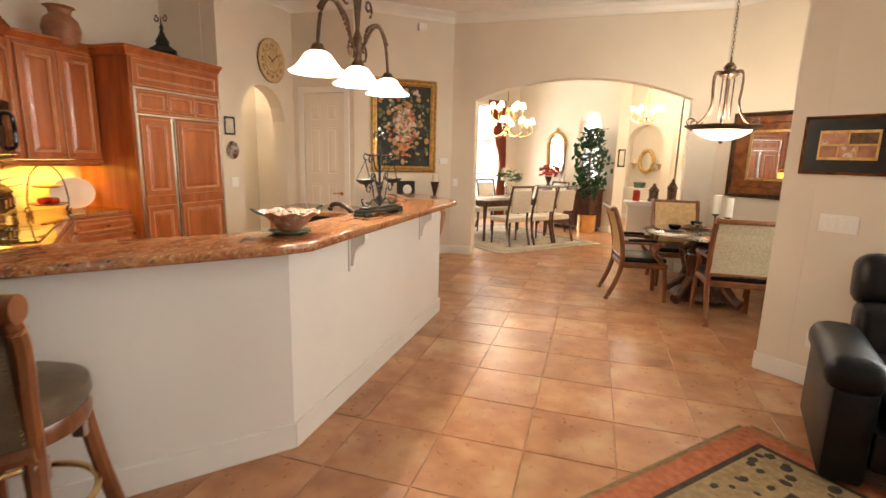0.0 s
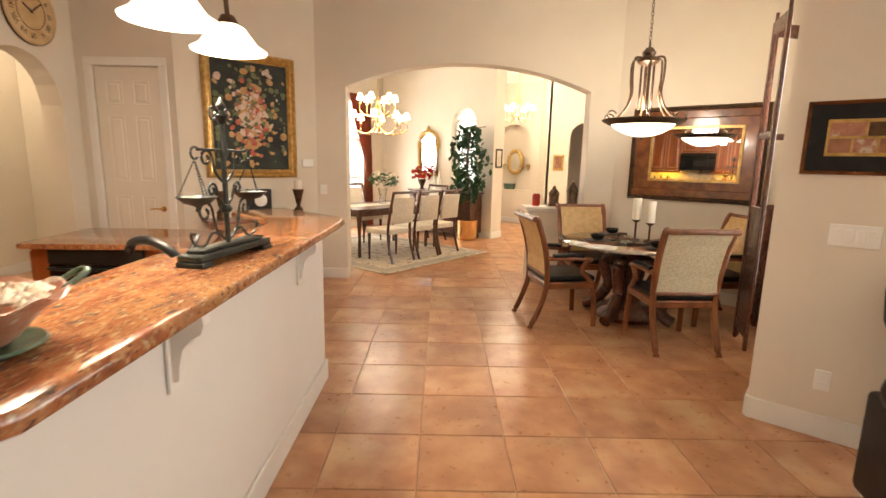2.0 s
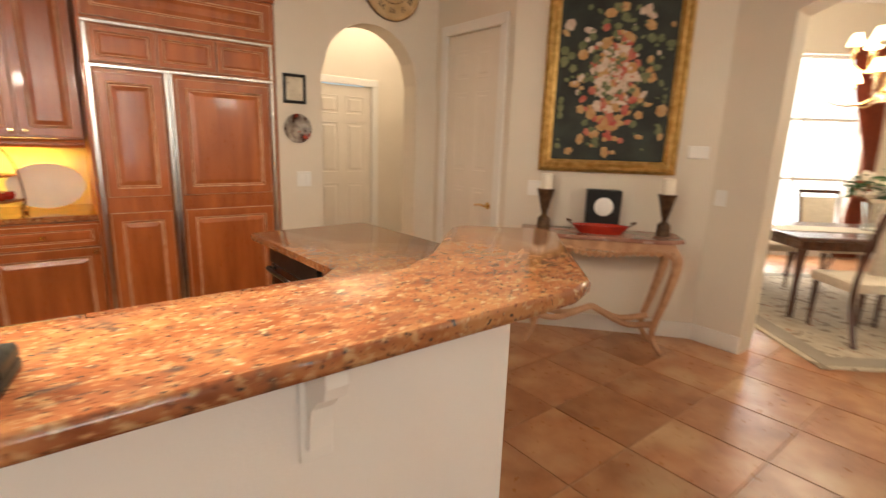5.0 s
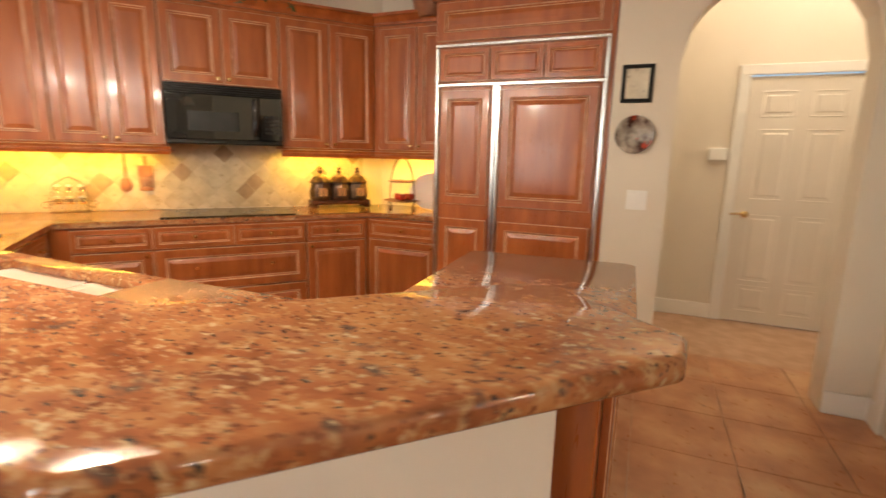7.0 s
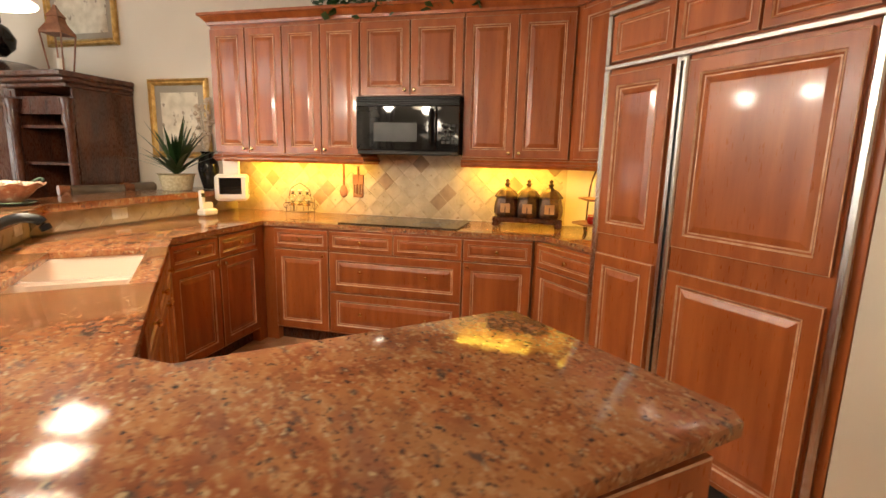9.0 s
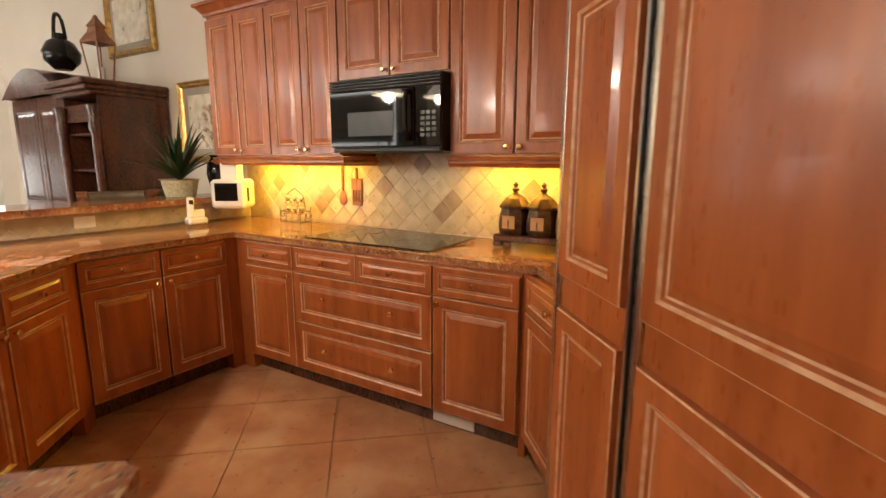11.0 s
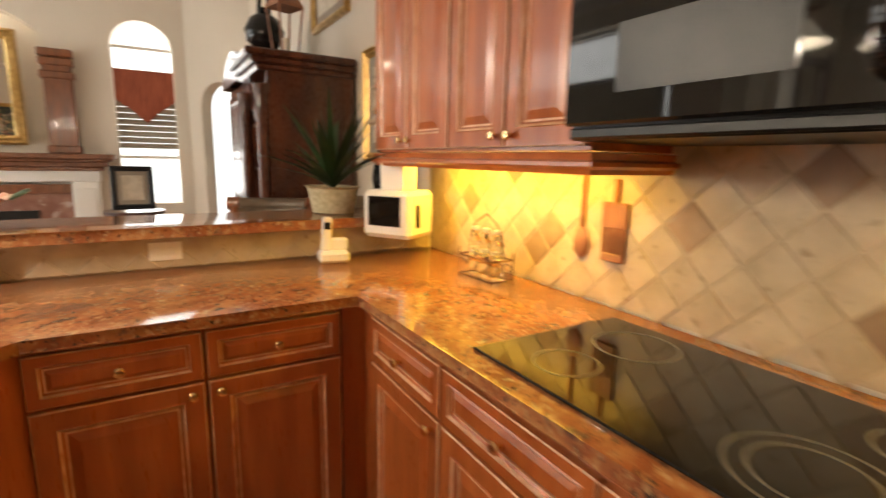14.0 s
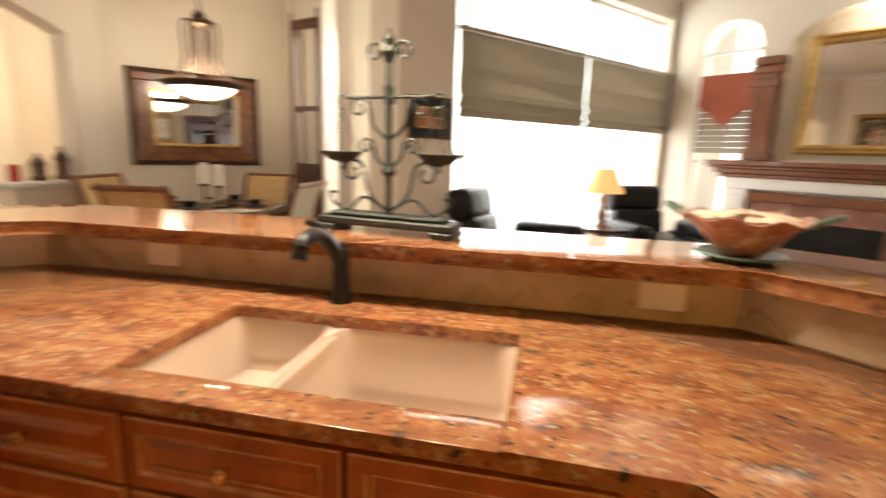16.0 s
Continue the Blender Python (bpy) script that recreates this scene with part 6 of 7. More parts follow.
# ficus in a brass pot
t = thing("potted_ficus", pose(0.93, 10.50, 0), "tall leafy green plant in a brass pot", "plant")
lt("pot", BRASS, t, ((0, 0), (0.16, 0), (0.19, 0.02), (0.20, 0.36), (0.21, 0.38), (0.19, 0.385), (0.18, 0.30), (0, 0.30)), seg=28)
bm = bmesh.new()
tube(bm, bez([(0, 0, 0.3), (0.02, 0.01, 0.8), (-0.03, 0, 1.4), (0, 0, 2.0)]), 0.022, 8)
for i in range(14):
    a, z = i * 2.4, 0.9 + i * 0.08
    tube(bm, bez([(0, 0, z), (0.15 * math.cos(a), 0.15 * math.sin(a), z + 0.15), (0.30 * math.cos(a), 0.30 * math.sin(a), z + 0.18)]), 0.008, 5)
done("trunk", bm, MIDW, t, smooth=True)
bm = bmesh.new()
for i in range(620):
    a = rnd.uniform(0, 6.28)
    z = rnd.uniform(0.72, 2.12)
    mx = 0.44 * math.sin(math.pi * min(1, (z - 0.55) / 1.75)) ** 0.7
    r = mx * math.sqrt(rnd.random()) * (0.75 + 0.25 * math.sin(a * 3 + z * 6))
    s = rnd.uniform(0.05, 0.09)
    q = Matrix.Translation((r * math.cos(a), r * math.sin(a), z)) @ Euler((rnd.uniform(0.2, 1.3), rnd.uniform(-0.5, 0.5), a)).to_matrix().to_4x4()
    vs = [bm.verts.new(q @ Vector(c)) for c in ((0, -s, 0.0), (s * 0.5, -s * 0.2, 0.012), (s * 0.3, s * 0.6, 0.0), (0, s * 1.1, -0.02), (-s * 0.3, s * 0.6, 0.0), (-s * 0.5, -s * 0.2, 0.012))]
    bm.faces.new(vs)
tagged(done("leaf", bm, LEAF, t), kind="stuff")


def chandelier(m, tiers, label, power):
    t = thing("chandelier", m, label, "chandelier")
    bm = bmesh.new()
    lathe(bm, ((0, -0.10), (0.03, -0.06), (0.06, 0.0), (0.03, 0.06), (0.02, 0.2), (0.05, 0.3), (0.02, 0.42), (0.012, 0.5), (0, 0.5)), 16)
    tube(bm, [(0, 0, 0.45), (0, 0, H - m.translation.z - 0.01)], 0.010, 6)
    pts = []
    for n, r, z in tiers:
        for k in range(n):
            a = 2 * math.pi * k / n + z
            cs, sn = math.cos(a), math.sin(a)
            tube(bm, bez([(0.02 * cs, 0.02 * sn, z), (r * 0.5 * cs, r * 0.5 * sn, z - 0.12), (r * cs, r * sn, z - 0.05), (r * cs, r * sn, z + 0.06)], 18), 0.009, 6)
            lathe(bm, ((0, 0.06), (0.03, 0.065), (0.012, 0.075), (0.012, 0.13), (0, 0.13)), 8, (r * cs, r * sn, z))
            pts.append((r * cs, r * sn, z + 0.12))
    done("frame", bm, BRASS, t, smooth=True)
    for p in pts:
        lt("shade", BULB, t, ((0.03, 0.10), (0.062, 0.0), (0.058, 0.0), (0.026, 0.10)), p, 14)
    lamp("chandelier_light", "POINT", m @ pose(0, 0, 0.28), power, WARM, 0.3)


chandelier(pose(-0.62, 9.25, 2.0), ((8, 0.46, 0.0), (6, 0.28, 0.28)), "two tier brass chandelier with small lit shades", 75)
chandelier(pose(2.0, 11.7, 2.45), ((6, 0.30, 0.0),), "small brass entry chandelier with lit shades", 75)
# dining window with its drape
WM = pose(DC[0], DC[1], 0, 0, 0, 49.5)
t = thing("window_drape", WM @ pose(2.72, -0.10, 0), "rust red gathered window drape", "curtain")
bm = bmesh.new()
rws = []
for z, w, sh in ((2.85, 0.55, -0.15), (2.2, 0.42, -0.05), (1.5, 0.20, 0.08), (1.3, 0.16, 0.10), (0.7, 0.28, 0.06), (0.02, 0.32, 0.05)):
    rws.append([bm.verts.new((sh + w * (i / 24 - 0.5), 0.03 * math.sin(i * 1.6), z)) for i in range(25)])
for p, q in zip(rws, rws[1:]):
    for i in range(24):
        bm.faces.new((p[i], p[i + 1], q[i + 1], q[i]))
bmesh.ops.solidify(bm, geom=bm.faces[:], thickness=0.008)
done("cloth", bm, DRAPE, t, smooth=True)


def sash(m, w, z0, z1, nx, nz, label="white window frame with clear panes"):
    """A glazed frame in an opening, its middle at x = 0."""
    t = thing("window_1", m, label, "window")
    t["kind"] = "structure"
    bm = bmesh.new()
    for i in range(nx + 1):
        x = -w / 2 + w * i / nx
        box(bm, x - 0.022, x + 0.022, -0.02, 0.02, z0, z1)
    for j in range(nz + 1):
        z = z0 + (z1 - z0) * j / nz
        box(bm, -w / 2 + 0.023, w / 2 - 0.023, -0.018, 0.018, z - 0.02, z + 0.02)
    done("frame", bm, TRIM, t)
    return t


sash(WM @ pose(2.0, 0.15, 0), 1.5, 0.27, 2.73, 2, 3)
sash(SW @ pose(2.32, 0.16, 0), 0.58, 0.97, 2.28, 1, 2)
# entry: oval mirror, sconces, box in the niche
EW = pose(1.2, 14.16, 0, 0, 0, math.degrees(math.atan2(-1.38, 1.8)))
t = thing("oval_mirror", EW @ pose(1.22, 0.17, 1.5), "gilt oval mirror in the entry niche", "mirror")
bm = bmesh.new()
tube(bm, [(0.19 * math.cos(a), -0.02, 0.27 * math.sin(a)) for a in [k * 2 * math.pi / 32 for k in range(33)]], 0.045, 8)
for k in range(16):
    a = k * math.pi / 8
    lathe(bm, ((0, -0.03), (0.03, 0), (0, 0.03)), 6, (0.225 * math.cos(a), -0.02, 0.305 * math.sin(a)))
done("frame", bm, GOLD, t, smooth=True)
bm = bmesh.new()
bm.faces.new([bm.verts.new((0.18 * math.cos(k * 0.2618), -0.012, 0.26 * math.sin(k * 0.2618))) for k in range(24)])
done("glass", bm, MIRROR, t)
for x in (0.86, 1.58):
    t = thing("wall_sconce", EW @ pose(x, 0.16, 1.4), "small gilt wall sconce bracket", "sconce", "entry sconces")
    lt("bracket", GOLD, t, ((0, -0.12), (0.03, -0.08), (0.05, 0.0), (0.10, 0.03), (0.10, 0.045), (0, 0.045)), seg=12, sy=0.6)
    lt("candle", WAX, t, ((0, 0.046), (0.02, 0.046), (0.02, 0.15), (0, 0.155)), seg=10)
t = thing("planter_box", EW @ pose(1.1, 0.12, 0.822), "dark green oval planter in the niche", "planter")
lt("box", GREENG, t, ((0, 0), (0.14, 0), (0.17, 0.14), (0.16, 0.14), (0, 0.10)), seg=24, sy=0.5)
framed("small_picture", pose(2.95, 11.897, 1.5), 0.22, 0.34, 0.04, GOLD, TERRA, "small gilt framed picture in the gallery", "picture", 0.02)
framed("small_picture", pose(1.515, 10.735, 1.55, 0, 0, 47), 0.20, 0.36, 0.03, BLACKM, PALE, "small black framed print by the entry", "picture", 0.02)

# ---- great room ----
t = thing("persian_rug", pose(2.24, 1.35, 0, 0, 0, 47.5), "patterned red and brown persian rug with fringe", "rug")
bx("pile", RUGM, t, -1.75, 1.0, -1.75, 1.28, 0.001, 0.010, bev=0.003)


def rug_band(ins, w, z, material, name):
    """A woven band round the rug, ins in from its edge."""
    bm = bmesh.new()
    x0, x1, y0, y1 = -1.75 + ins, 1.0 - ins, -1.75 + ins, 1.28 - ins
    for q in ((x0, x1, y0, y0 + w), (x0, x1, y1 - w, y1), (x0, x0 + w, y0 + w, y1 - w), (x1 - w, x1, y0 + w, y1 - w)):
        box(bm, *q, 0.0098, z)
    done(name, bm, material, t)


RUGR = mat("rug_rust_wool", (0.34, 0.095, 0.040), (0.46, 0.16, 0.07), 0.95, scale=30, bump=0.8, fine=170)
RUGO = mat("rug_olive_wool", (0.24, 0.17, 0.085), (0.36, 0.26, 0.13), 0.95, scale=30, bump=0.8, fine=170)
RUGK = mat("rug_dark_wool", (0.030, 0.020, 0.014), (0.06, 0.04, 0.025), 0.95, scale=30, bump=0.8, fine=170)
rug_band(0.0, 0.13, 0.0112, RUGR, "outer_border")
rug_band(0.13, 0.03, 0.0118, RUGK, "guard_stripe")
rug_band(0.16, 0.26, 0.0112, RUGO, "main_border")
rug_band(0.42, 0.03, 0.0118, RUGK, "guard_stripe")
rug_band(0.45, 0.05, 0.0112, RUGR, "inner_border")
bm = bmesh.new()
for i in range(170):
    side, f = rnd.randrange(4), rnd.random()
    o = 0.29 + rnd.uniform(-0.09, 0.09)
    x, y = ((-1.6 + 2.45 * f, 1.28 - o), (1.0 - o, -1.6 + 2.7 * f), (-1.6 + 2.45 * f, -1.75 + o), (-1.75 + o, -1.6 + 2.7 * f))[side]
    lathe(bm, ((rnd.uniform(0.012, 0.035), 0.0113), (0.006, 0.0124), (0, 0.0124)), rnd.choice((5, 6, 8)), (x, y, 0), rnd.uniform(0.6, 1.6), 1)
tagged(done("flower_motif", bm, [RUGK], t), kind="stuff")
bm = bmesh.new()
for i in range(190):
    y = -1.74 + i * 0.0159
    for x, d in ((1.0, 0.05), (-1.75, -0.05)):
        box(bm, min(x, x + d), max(x, x + d), y, y + 0.008, 0.0012, 0.005)
for i in range(172):
    x = -1.74 + i * 0.0159
    box(bm, x, x + 0.008, 1.28, 1.315, 0.0012, 0.005)
tagged(done("fringe", bm, RUGO, t), kind="stuff")


def recliner(m):
    t = thing("recliner", m, "black leather recliner with padded arms", "armchair", "black recliners")
    bm = bmesh.new()
    box(bm, -0.33, 0.33, -0.42, 0.36, 0.10, 0.30, 0.03, 2)
    done("base", bm, LEATHER, t, smooth=True)
    bm = bmesh.new()
    box(bm, -0.30, 0.30, -0.46, 0.30, 0.301, 0.48, 0.06, 4)
    done("seat", bm, LEATHER, t, smooth=True)
    bm = bmesh.new()
    box(bm, -0.31, 0.31, 0.20, 0.44, 0.40, 0.76, 0.07, 4)
    box(bm, -0.33, 0.33, 0.24, 0.50, 0.72, 1.04, 0.09, 4)
    done("backrest", bm, LEATHER, t, pose(0, 0.06, 0.02, -10, 0, 0), smooth=True)
    for s in (-1, 1):
        bm = bmesh.new()
        box(bm, s * 0.42 - 0.09, s * 0.42 + 0.09, -0.44, 0.34, 0.02, 0.50, 0.03, 2)
        box(bm, s * 0.43 - 0.12, s * 0.43 + 0.12, -0.48, 0.24, 0.46, 0.64, 0.08, 5)
        done("arm", bm, LEATHER, t, smooth=True)
    return t


r0 = recliner(pose(2.74, 2.80, 0.012, 0, 0, -14))
copy_thing(r0, at_uv(2.0, 3.55, 0.012, -40.5 - 30))
t = thing("side_table", at_uv(1.30, 3.80, 0), "round dark wooden side table", "table")
lt("table", DARKW, t, ((0, 0), (0.18, 0), (0.16, 0.03), (0.03, 0.08), (0.04, 0.3), (0.03, 0.5), (0.26, 0.57), (0.28, 0.60), (0, 0.60)), seg=28)
t = thing("table_lamp", at_uv(1.30, 3.80, 0.601), "carved table lamp with lit amber shade", "lamp")
lt("base", TERRA, t, ((0, 0), (0.08, 0), (0.04, 0.04), (0.06, 0.12), (0.03, 0.22), (0.045, 0.30), (0.015, 0.36), (0, 0.38)), seg=20)
AMB = mat("amber_shade", (0.62, 0.36, 0.14), (0.70, 0.44, 0.2), 0.7, scale=20, emit=(1.0, 0.55, 0.2), power=0.9)
lt("shade", AMB, t, ((0.10, 0.60), (0.20, 0.36), (0.195, 0.36), (0.095, 0.60)), seg=28)
# big window: frame and two roman shades
sash(at_uv(1.88, 4.62, 0, -40.5), 3.66, 0.14, 3.10, 2, 1)
for i in range(2):
    t = thing("roman_shade", at_uv(0.72 + 1.0 - 0.0 - (0.98 if i == 0 else -0.93), 4.44, 0, -40.5), "olive fabric roman shade pulled half down", "window shade", "roman shades")
    bm = bmesh.new()
    prof = ((2.42, 0.0), (2.10, -0.008), (1.90, 0.0), (1.84, -0.03), (1.76, 0.0), (1.72, -0.035), (1.66, 0.0))
    ra = [bm.verts.new((-0.93, y - 0.005, z)) for z, y in prof]
    rb = [bm.verts.new((0.93, y - 0.005, z)) for z, y in prof]
    for q in range(len(prof) - 1):
        bm.faces.new((ra[q], rb[q], rb[q + 1], ra[q + 1]))
    bmesh.ops.solidify(bm, geom=bm.faces[:], thickness=0.02)
    done("cloth", bm, SHADEF, t)
    bx("head_rail", SHADEF, t, -0.93, 0.93, -0.02, 0.03, 2.425, 2.46)
# fireplace
FW = pose(*uv(3.6, 2.41), 0, 0, -130.5)
t = thing("fireplace", FW, "wooden mantel fireplace with rosy marble surround", "fireplace")
for s in (-1, 1):
    bx("pilaster", TRIM, t, s * 0.98 - 0.14, s * 0.98 + 0.14, -0.16, -0.002, 0.0, 1.0, bev=0.006)
    bx("pilaster_panel", TRIM, t, s * 0.98 - 0.10, s * 0.98 + 0.10, -0.18, -0.161, 0.15, 0.92, bev=0.006)
bx("surround", MARBLE, t, -0.838, 0.838, -0.10, -0.002, 0.0, 0.86)
bx("header", MIDW, t, -0.838, 0.838, -0.15, -0.101, 0.861, 0.97)
bx("frieze", TRIM, t, -1.14, 1.14, -0.17, -0.002, 1.001, 1.13)
bm = bmesh.new()
for k, (o, z0, z1) in enumerate(((0.20, 1.131, 1.18), (0.25, 1.181, 1.24), (0.30, 1.241, 1.275), (0.33, 1.276, 1.335))):
    box(bm, -0.98 - o, 0.98 + o, -o, -0.002, z0, z1, 0.010)
done("mantel_shelf", bm, MIDW, t)
bx("firebox", BLACKM, t, -0.50, 0.50, -0.13, -0.101, 0.0, 0.66)
framed("mantel_mirror", FW @ pose(0, -0.02, 2.06), 0.94, 1.28, 0.11, GOLD, MIRROR, "gilt framed mirror above the mantel", "mirror", 0.07)
for s in (-1, 1):
    t = thing("carved_column", FW @ pose(s * 0.82, -0.10, 1.336), "carved dark wooden column on the mantel", "column", "mantel columns")
    bm = bmesh.new()
    box(bm, -0.14, 0.14, -0.05, 0.05, 0, 1.1, 0.01)
    for z in (0.0, 0.85, 1.0, 1.1):
        box(bm, -0.165, 0.165, -0.075, 0.07, z, z + 0.09, 0.012)
    done("shaft", bm, MIDW, t)
t = thing("niche_lamp", FW @ pose(0, 0.10, 2.93), "small round recessed lamp in the niche", "lamp")
lt("lens", SHADE, t, ((0, 0), (0.05, 0), (0.06, 0.02), (0, 0.02)), seg=18)
lamp("niche_light", "POINT", FW @ pose(0, 0.0, 2.86), 6, WARM, 0.04)
for x in (1.33, -1.69):
    sash(FW @ pose(-x, 0.14, 0), 0.70, 0.62, 2.68, 1, 3)
    t = thing("window_valance", FW @ pose(-x, 0.05, 0), "rust red pointed window valance over a roman blind", "valance", "narrow window valances")
    bm = bmesh.new()
    pts = [(-0.33, 2.40), (0.33, 2.40), (0.33, 2.02), (0.16, 1.90), (0.0, 1.74), (-0.16, 1.90), (-0.33, 2.02)]
    lo = [bm.verts.new((p[0], -0.02, p[1])) for p in pts]
    hi = [bm.verts.new((p[0], 0.02, p[1])) for p in pts]
    bm.faces.new(lo), bm.faces.new(hi[::-1])
    for i in range(7):
        bm.faces.new((lo[i], lo[(i + 1) % 7], hi[(i + 1) % 7], hi[i]))
    done("cloth", bm, DRAPE, t)
    bm = bmesh.new()
    for i in range(9):
        box(bm, -0.33, 0.33, 0.025, 0.045, 1.42 + i * 0.075, 1.488 + i * 0.075, 0.006)
    done("blind", bm, SHADEF, t)
# armoire on the cooktop wall
t = thing("armoire", at_uv(-0.05, 0.10, 0, FV), "tall carved mahogany armoire with open display tower", "armoire")
bm = bmesh.new()
for x0, x1, y0, y1 in ((0.06, 0.70, 0.54, 0.56), (0.68, 0.70, 0.0, 0.539), (0.06, 0.10, 0.0, 0.539)):
    box(bm, x0, x1, y0, y1, 0.1, 1.86)
for z in (0.1, 0.9, 1.25, 1.55, 1.78):
    box(bm, 0.101, 0.679, 0.01, 0.538, z, z + 0.022)
box(bm, 0.101, 0.679, 0.0, 0.02, 1.66, 1.779)
done("tower", bm, DARKW, t)
bm = bmesh.new()
for x in (0.09, 0.67):
    lathe(bm, ((0, 0.1), (0.045, 0.1), (0.05, 0.2), (0.032, 0.25), (0.034, 1.55), (0.05, 1.60), (0.04, 1.68), (0.055, 1.78), (0, 1.80)), 14, (x, -0.03, 0))
done("column", bm, DARKW, t, smooth=True)
bm = bmesh.new()
for o, z0, z1 in ((0.03, 1.862, 1.90), (0.06, 1.90, 1.94), (0.09, 1.94, 1.985)):
    box(bm, 0.06 - o, 0.70 + o * 0.3, -0.03 - o, 0.57, z0, z1, 0.010)
done("cornice", bm, DARKW, t)
bx("plinth", DARKW, t, 0.01, 0.715, -0.08, 0.57, 0.0, 0.099, bev=0.01)
bm = bmesh.new()
box(bm, -1.15, 0.055, 0.05, 0.57, 0.0, 1.92)
n = 18
for k in range(n):
    a, b = -1.17 + 1.24 * k / n, -1.17 + 1.24 * (k + 1) / n
    za, zb = 1.93 + 0.24 * math.sin(math.pi * k / n), 1.93 + 0.24 * math.sin(math.pi * (k + 1) / n)
    v = [bm.verts.new(p) for p in ((a, -0.02, 1.921), (b, -0.02, 1.921), (b, -0.02, zb), (a, -0.02, za), (a, 0.5, 1.921), (b, 0.5, 1.921), (b, 0.5, zb), (a, 0.5, za))]
    for f in ((0, 1, 2, 3), (7, 6, 5, 4), (3, 2, 6, 7)):
        bm.faces.new([v[q] for q in f])
rings(bm, -1.10, -0.55, 0.9, 1.85, 0.049, STEP)
rings(bm, -0.54, 0.0, 0.9, 1.85, 0.049, STEP)
done("centre_cabinet", bm, DARKW, t)
lt("red_cup", RED, t, ((0, 0.923), (0.03, 0.923), (0.045, 1.0), (0.04, 1.0), (0, 0.94)), (0.40, 0.2, 0), 18)
t = thing("black_jug", at_uv(0.32, -0.12, 2.175), "black glazed jug with tall handle on the armoire", "jug")
lt("body", BLACK, t, ((0, 0), (0.07, 0), (0.14, 0.07), (0.155, 0.15), (0.11, 0.24), (0.05, 0.28), (0.05, 0.32), (0, 0.32)), seg=26)
tb("handle", BLACK, t, [bez([(-0.05, 0, 0.28), (-0.03, 0, 0.45), (0.02, 0, 0.48), (0.05, 0, 0.28)])], 0.016)
t = thing("copper_lantern", at_uv(-0.42, -0.10, 1.987, 20), "tall red copper lantern with glass sides", "lantern")
bm = bmesh.new()
lathe(bm, ((0, 0.33), (0.13, 0.33), (0.125, 0.35), (0.07, 0.42), (0.06, 0.46), (0.075, 0.465), (0.03, 0.52), (0.01, 0.56), (0, 0.56)), 4)
lathe(bm, ((0, 0), (0.085, 0), (0.085, 0.02), (0, 0.02)), 4)
for k in range(4):
    a = k * math.pi / 2
    tube(bm, [(0.08 * math.cos(a), 0.08 * math.sin(a), 0.02), (0.12 * math.cos(a), 0.12 * math.sin(a), 0.33)], 0.007, 6)
done("frame", bm, TERRA, t)
lt("candle", WAX, t, ((0, 0.02), (0.03, 0.02), (0.03, 0.14), (0, 0.145)), seg=14)
framed("framed_landscape", at_uv(-0.25, -0.477, 2.62, FV), 0.80, 0.62, 0.06, GOLD, PALE, "gilt framed pale landscape above the armoire", "picture", 0.04, 0.05, PAPER)
framed("framed_print", at_uv(-1.24, -0.477, 1.67, FV), 0.62, 0.68, 0.055, GOLD, PALE, "gilt framed botanical print on the wall", "picture", 0.04, 0.06, PAPER)
# plants on the bar by the wall
t = thing("potted_yucca", at_uv(-1.56, -0.03, 1.079), "spiky green plant in a wicker pot", "plant")
lt("pot", WICKER, t, ((0, 0), (0.085, 0), (0.105, 0.12), (0.118, 0.13), (0.10, 0.115), (0, 0.11)), seg=28, sx=1.25)
bm = bmesh.new()
for i in range(46):
    a, tilt, ln = rnd.uniform(0, 6.28), rnd.uniform(0.1, 1.0), rnd.uniform(0.28, 0.52)
    cs, sn = math.cos(a), math.sin(a)
    pr = []
    for k in range(6):
        f = k / 5
        r = ln * f * math.sin(tilt) * (1 + 0.3 * f)
        z = 0.12 + ln * f * math.cos(tilt) - 0.25 * tilt * f * f * ln
        w = 0.018 * math.sin(math.pi * min(0.98, 0.25 + 0.75 * f))
        pr.append((bm.verts.new((r * cs - w * sn, r * sn + w * cs, z)), bm.verts.new((r * cs + w * sn, r * sn - w * cs, z))))
    for p, q in zip(pr, pr[1:]):
        bm.faces.new((p[0], p[1], q[1], q[0]))
tagged(done("leaf", bm, LEAF, t, smooth=True), kind="stuff")
t = thing("black_vase", at_uv(-1.64, -0.30, 1.079), "tall black vase with dried flowers", "vase")
lt("vase", BLACK, t, ((0, 0), (0.05, 0), (0.085, 0.16), (0.075, 0.24), (0.045, 0.29), (0.06, 0.31), (0, 0.30)), seg=24)
bm = bmesh.new()
for i in range(26):
    a, r = rnd.uniform(0, 6.28), rnd.uniform(0.02, 0.12)
    p = (r * math.cos(a), r * math.sin(a), rnd.uniform(0.42, 0.74))
    tube(bm, [(0, 0, 0.29), p], 0.003, 5)
    lathe(bm, ((0, -0.02), (0.022, 0), (0, 0.025)), 6, p)
tagged(done("dried_stem", bm, SHELLS, t), kind="stuff")
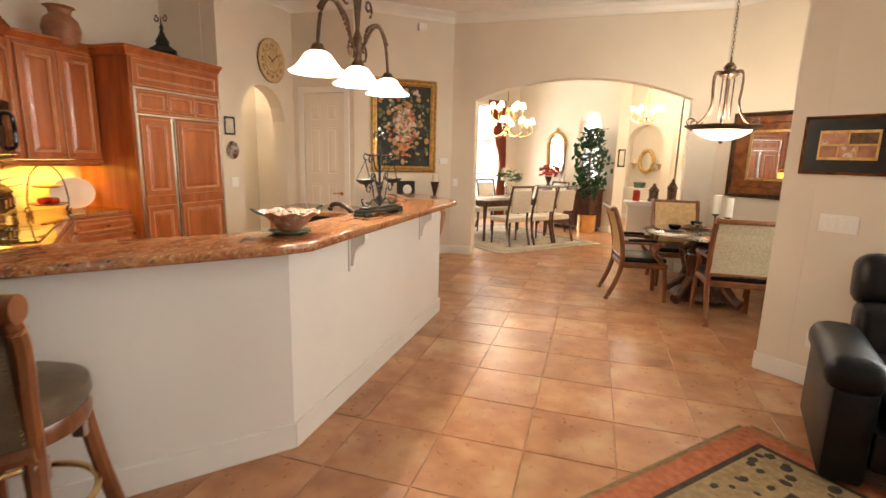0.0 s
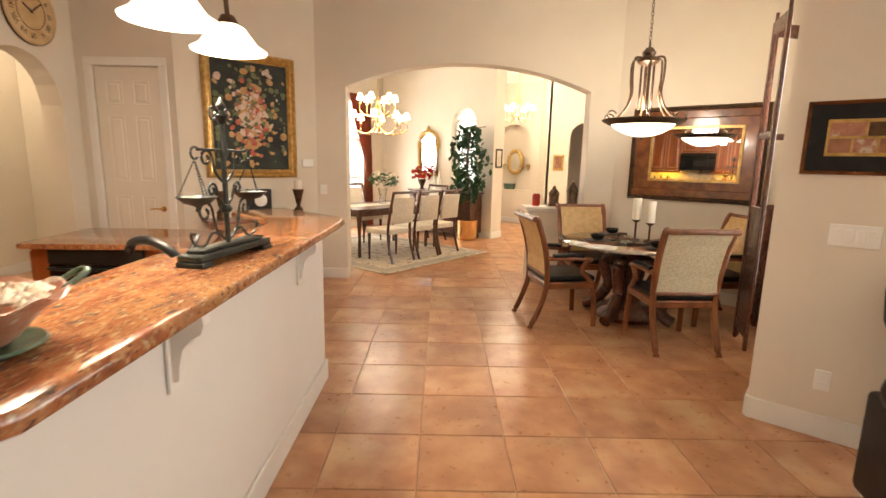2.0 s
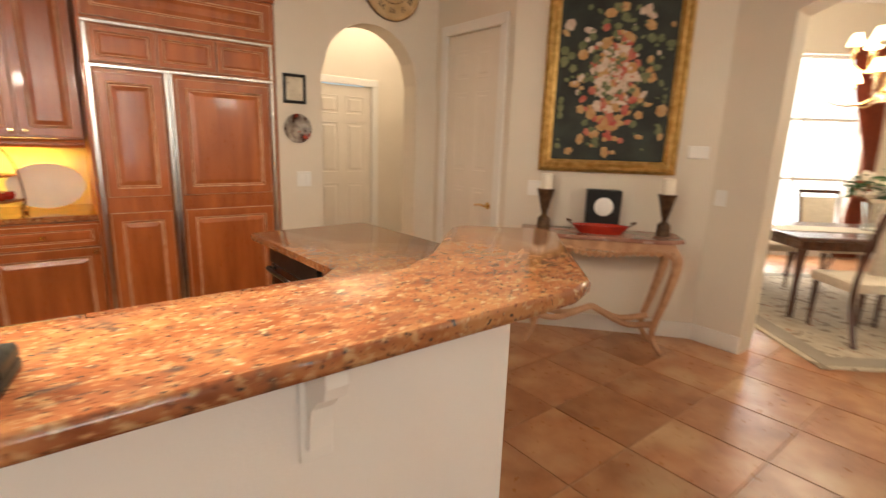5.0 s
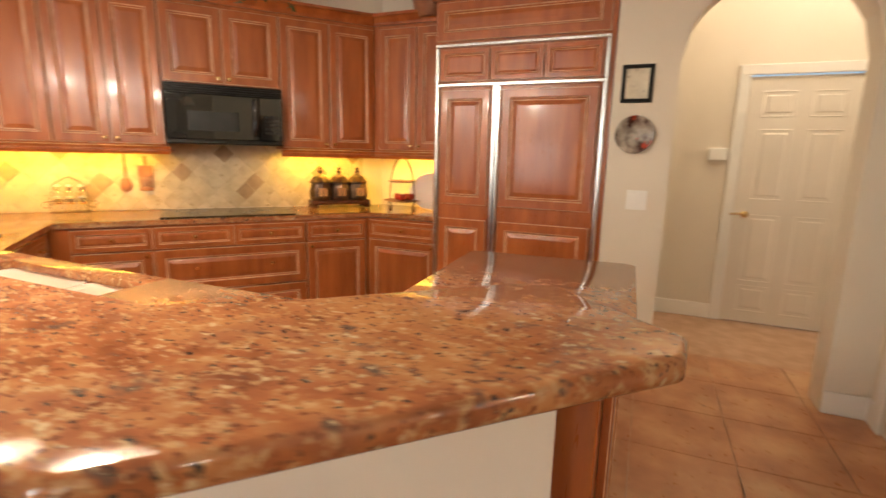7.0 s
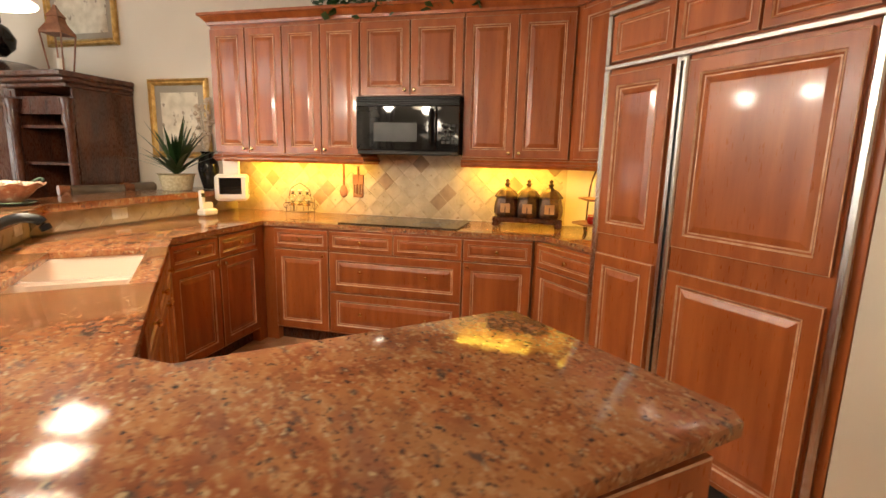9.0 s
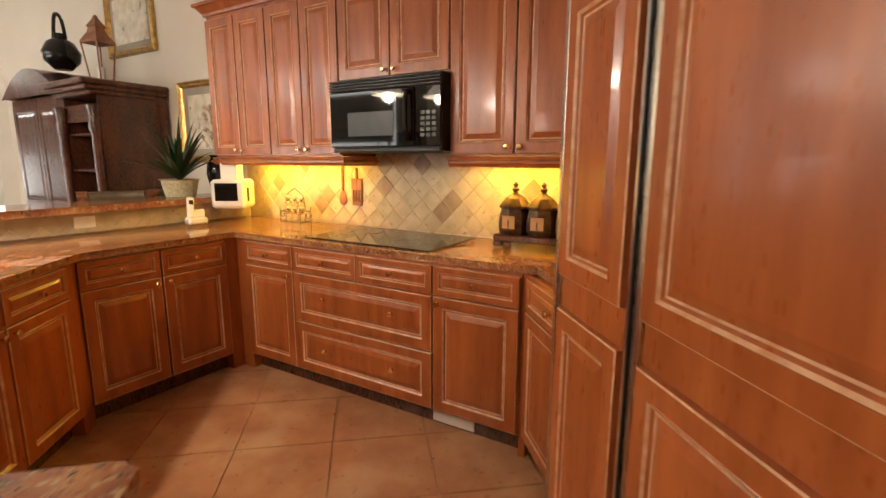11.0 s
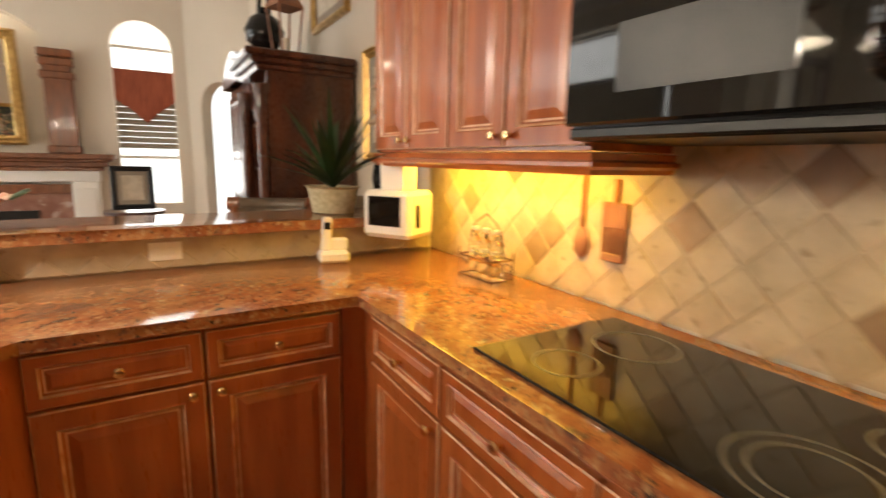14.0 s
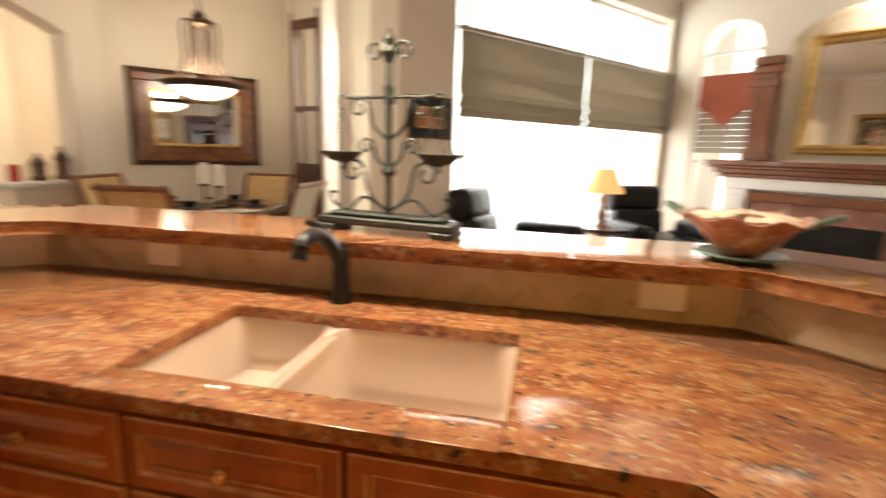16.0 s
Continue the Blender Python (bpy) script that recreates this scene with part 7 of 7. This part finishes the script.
framed("easel_picture", at_uv(1.7, 0.9, 1.02, FU) @ pose(0, 0, 0, -8, 0, 0), 0.36, 0.42, 0.05, BLACKM, PALE, "black framed certificate on a small easel", "picture", 0.03, 0.04, PAPER)
t = thing("easel_table", at_uv(1.75, 0.9, 0), "dark wooden occasional table", "table")
lt("table", DARKW, t, ((0, 0), (0.2, 0), (0.04, 0.05), (0.04, 0.70), (0.26, 0.76), (0.26, 0.795), (0, 0.795)), seg=24)
# ceiling fan lamp of the great room
t = thing("ceiling_fan", at_uv(1.3, 2.2, 2.95), "ceiling fan with wooden blades and lit glass shades", "ceiling fan")
lt("motor", BRONZE, t, ((0, -0.02), (0.08, 0.0), (0.10, 0.08), (0.05, 0.14), (0.015, 0.16), (0.015, 0.549), (0, 0.549)), seg=24)
for k in range(5):
    bx("blade", MIDW, t, 0.14, 0.66, -0.07, 0.07, 0.05, 0.058, bev=0.003, m=pose(0, 0, 0, 8, 0, k * 72))
for k in range(4):
    a = k * math.pi / 2
    lt("shade", SHADE, t, ((0.02, 0.0), (0.05, -0.04), (0.075, -0.10), (0.07, -0.10), (0.015, -0.01)), (0.12 * math.cos(a), 0.12 * math.sin(a), -0.02), 18)

# ---- floor tiles ----
T, J = 0.455, 0.006
X0, Y0 = 0.33, 3.66
bm = bmesh.new()
box(bm, 0, T - J, 0, T - J, -0.006, 0.0, 0.0022)
tile_me = bpy.data.meshes.new("tile")
bmesh.ops.recalc_face_normals(bm, faces=bm.faces)
bm.to_mesh(tile_me)
bm.free()
tile_me.materials.append(TILE)
floor_ob = bpy.data.objects["floor"]
far = bmesh.new()
count = 0
for i in range(-9, 19):
    for j in range(-19, 26):
        x, y = X0 + i * T, Y0 + j * T
        if -1.6 < x < 2.6 and 0.9 < y < 9.2 and count < 300:
            ob = new("tile", tile_me)
            ob.location = (x, y, 0)
            ob.parent = floor_ob
            count += 1
        else:
            box(far, x, x + T - J, y, y + T - J, -0.006, 0.0)
stuff = done("far_tiles", far, TILE, floor_ob)
tagged(stuff, "terracotta tiles farther off", kind="stuff")
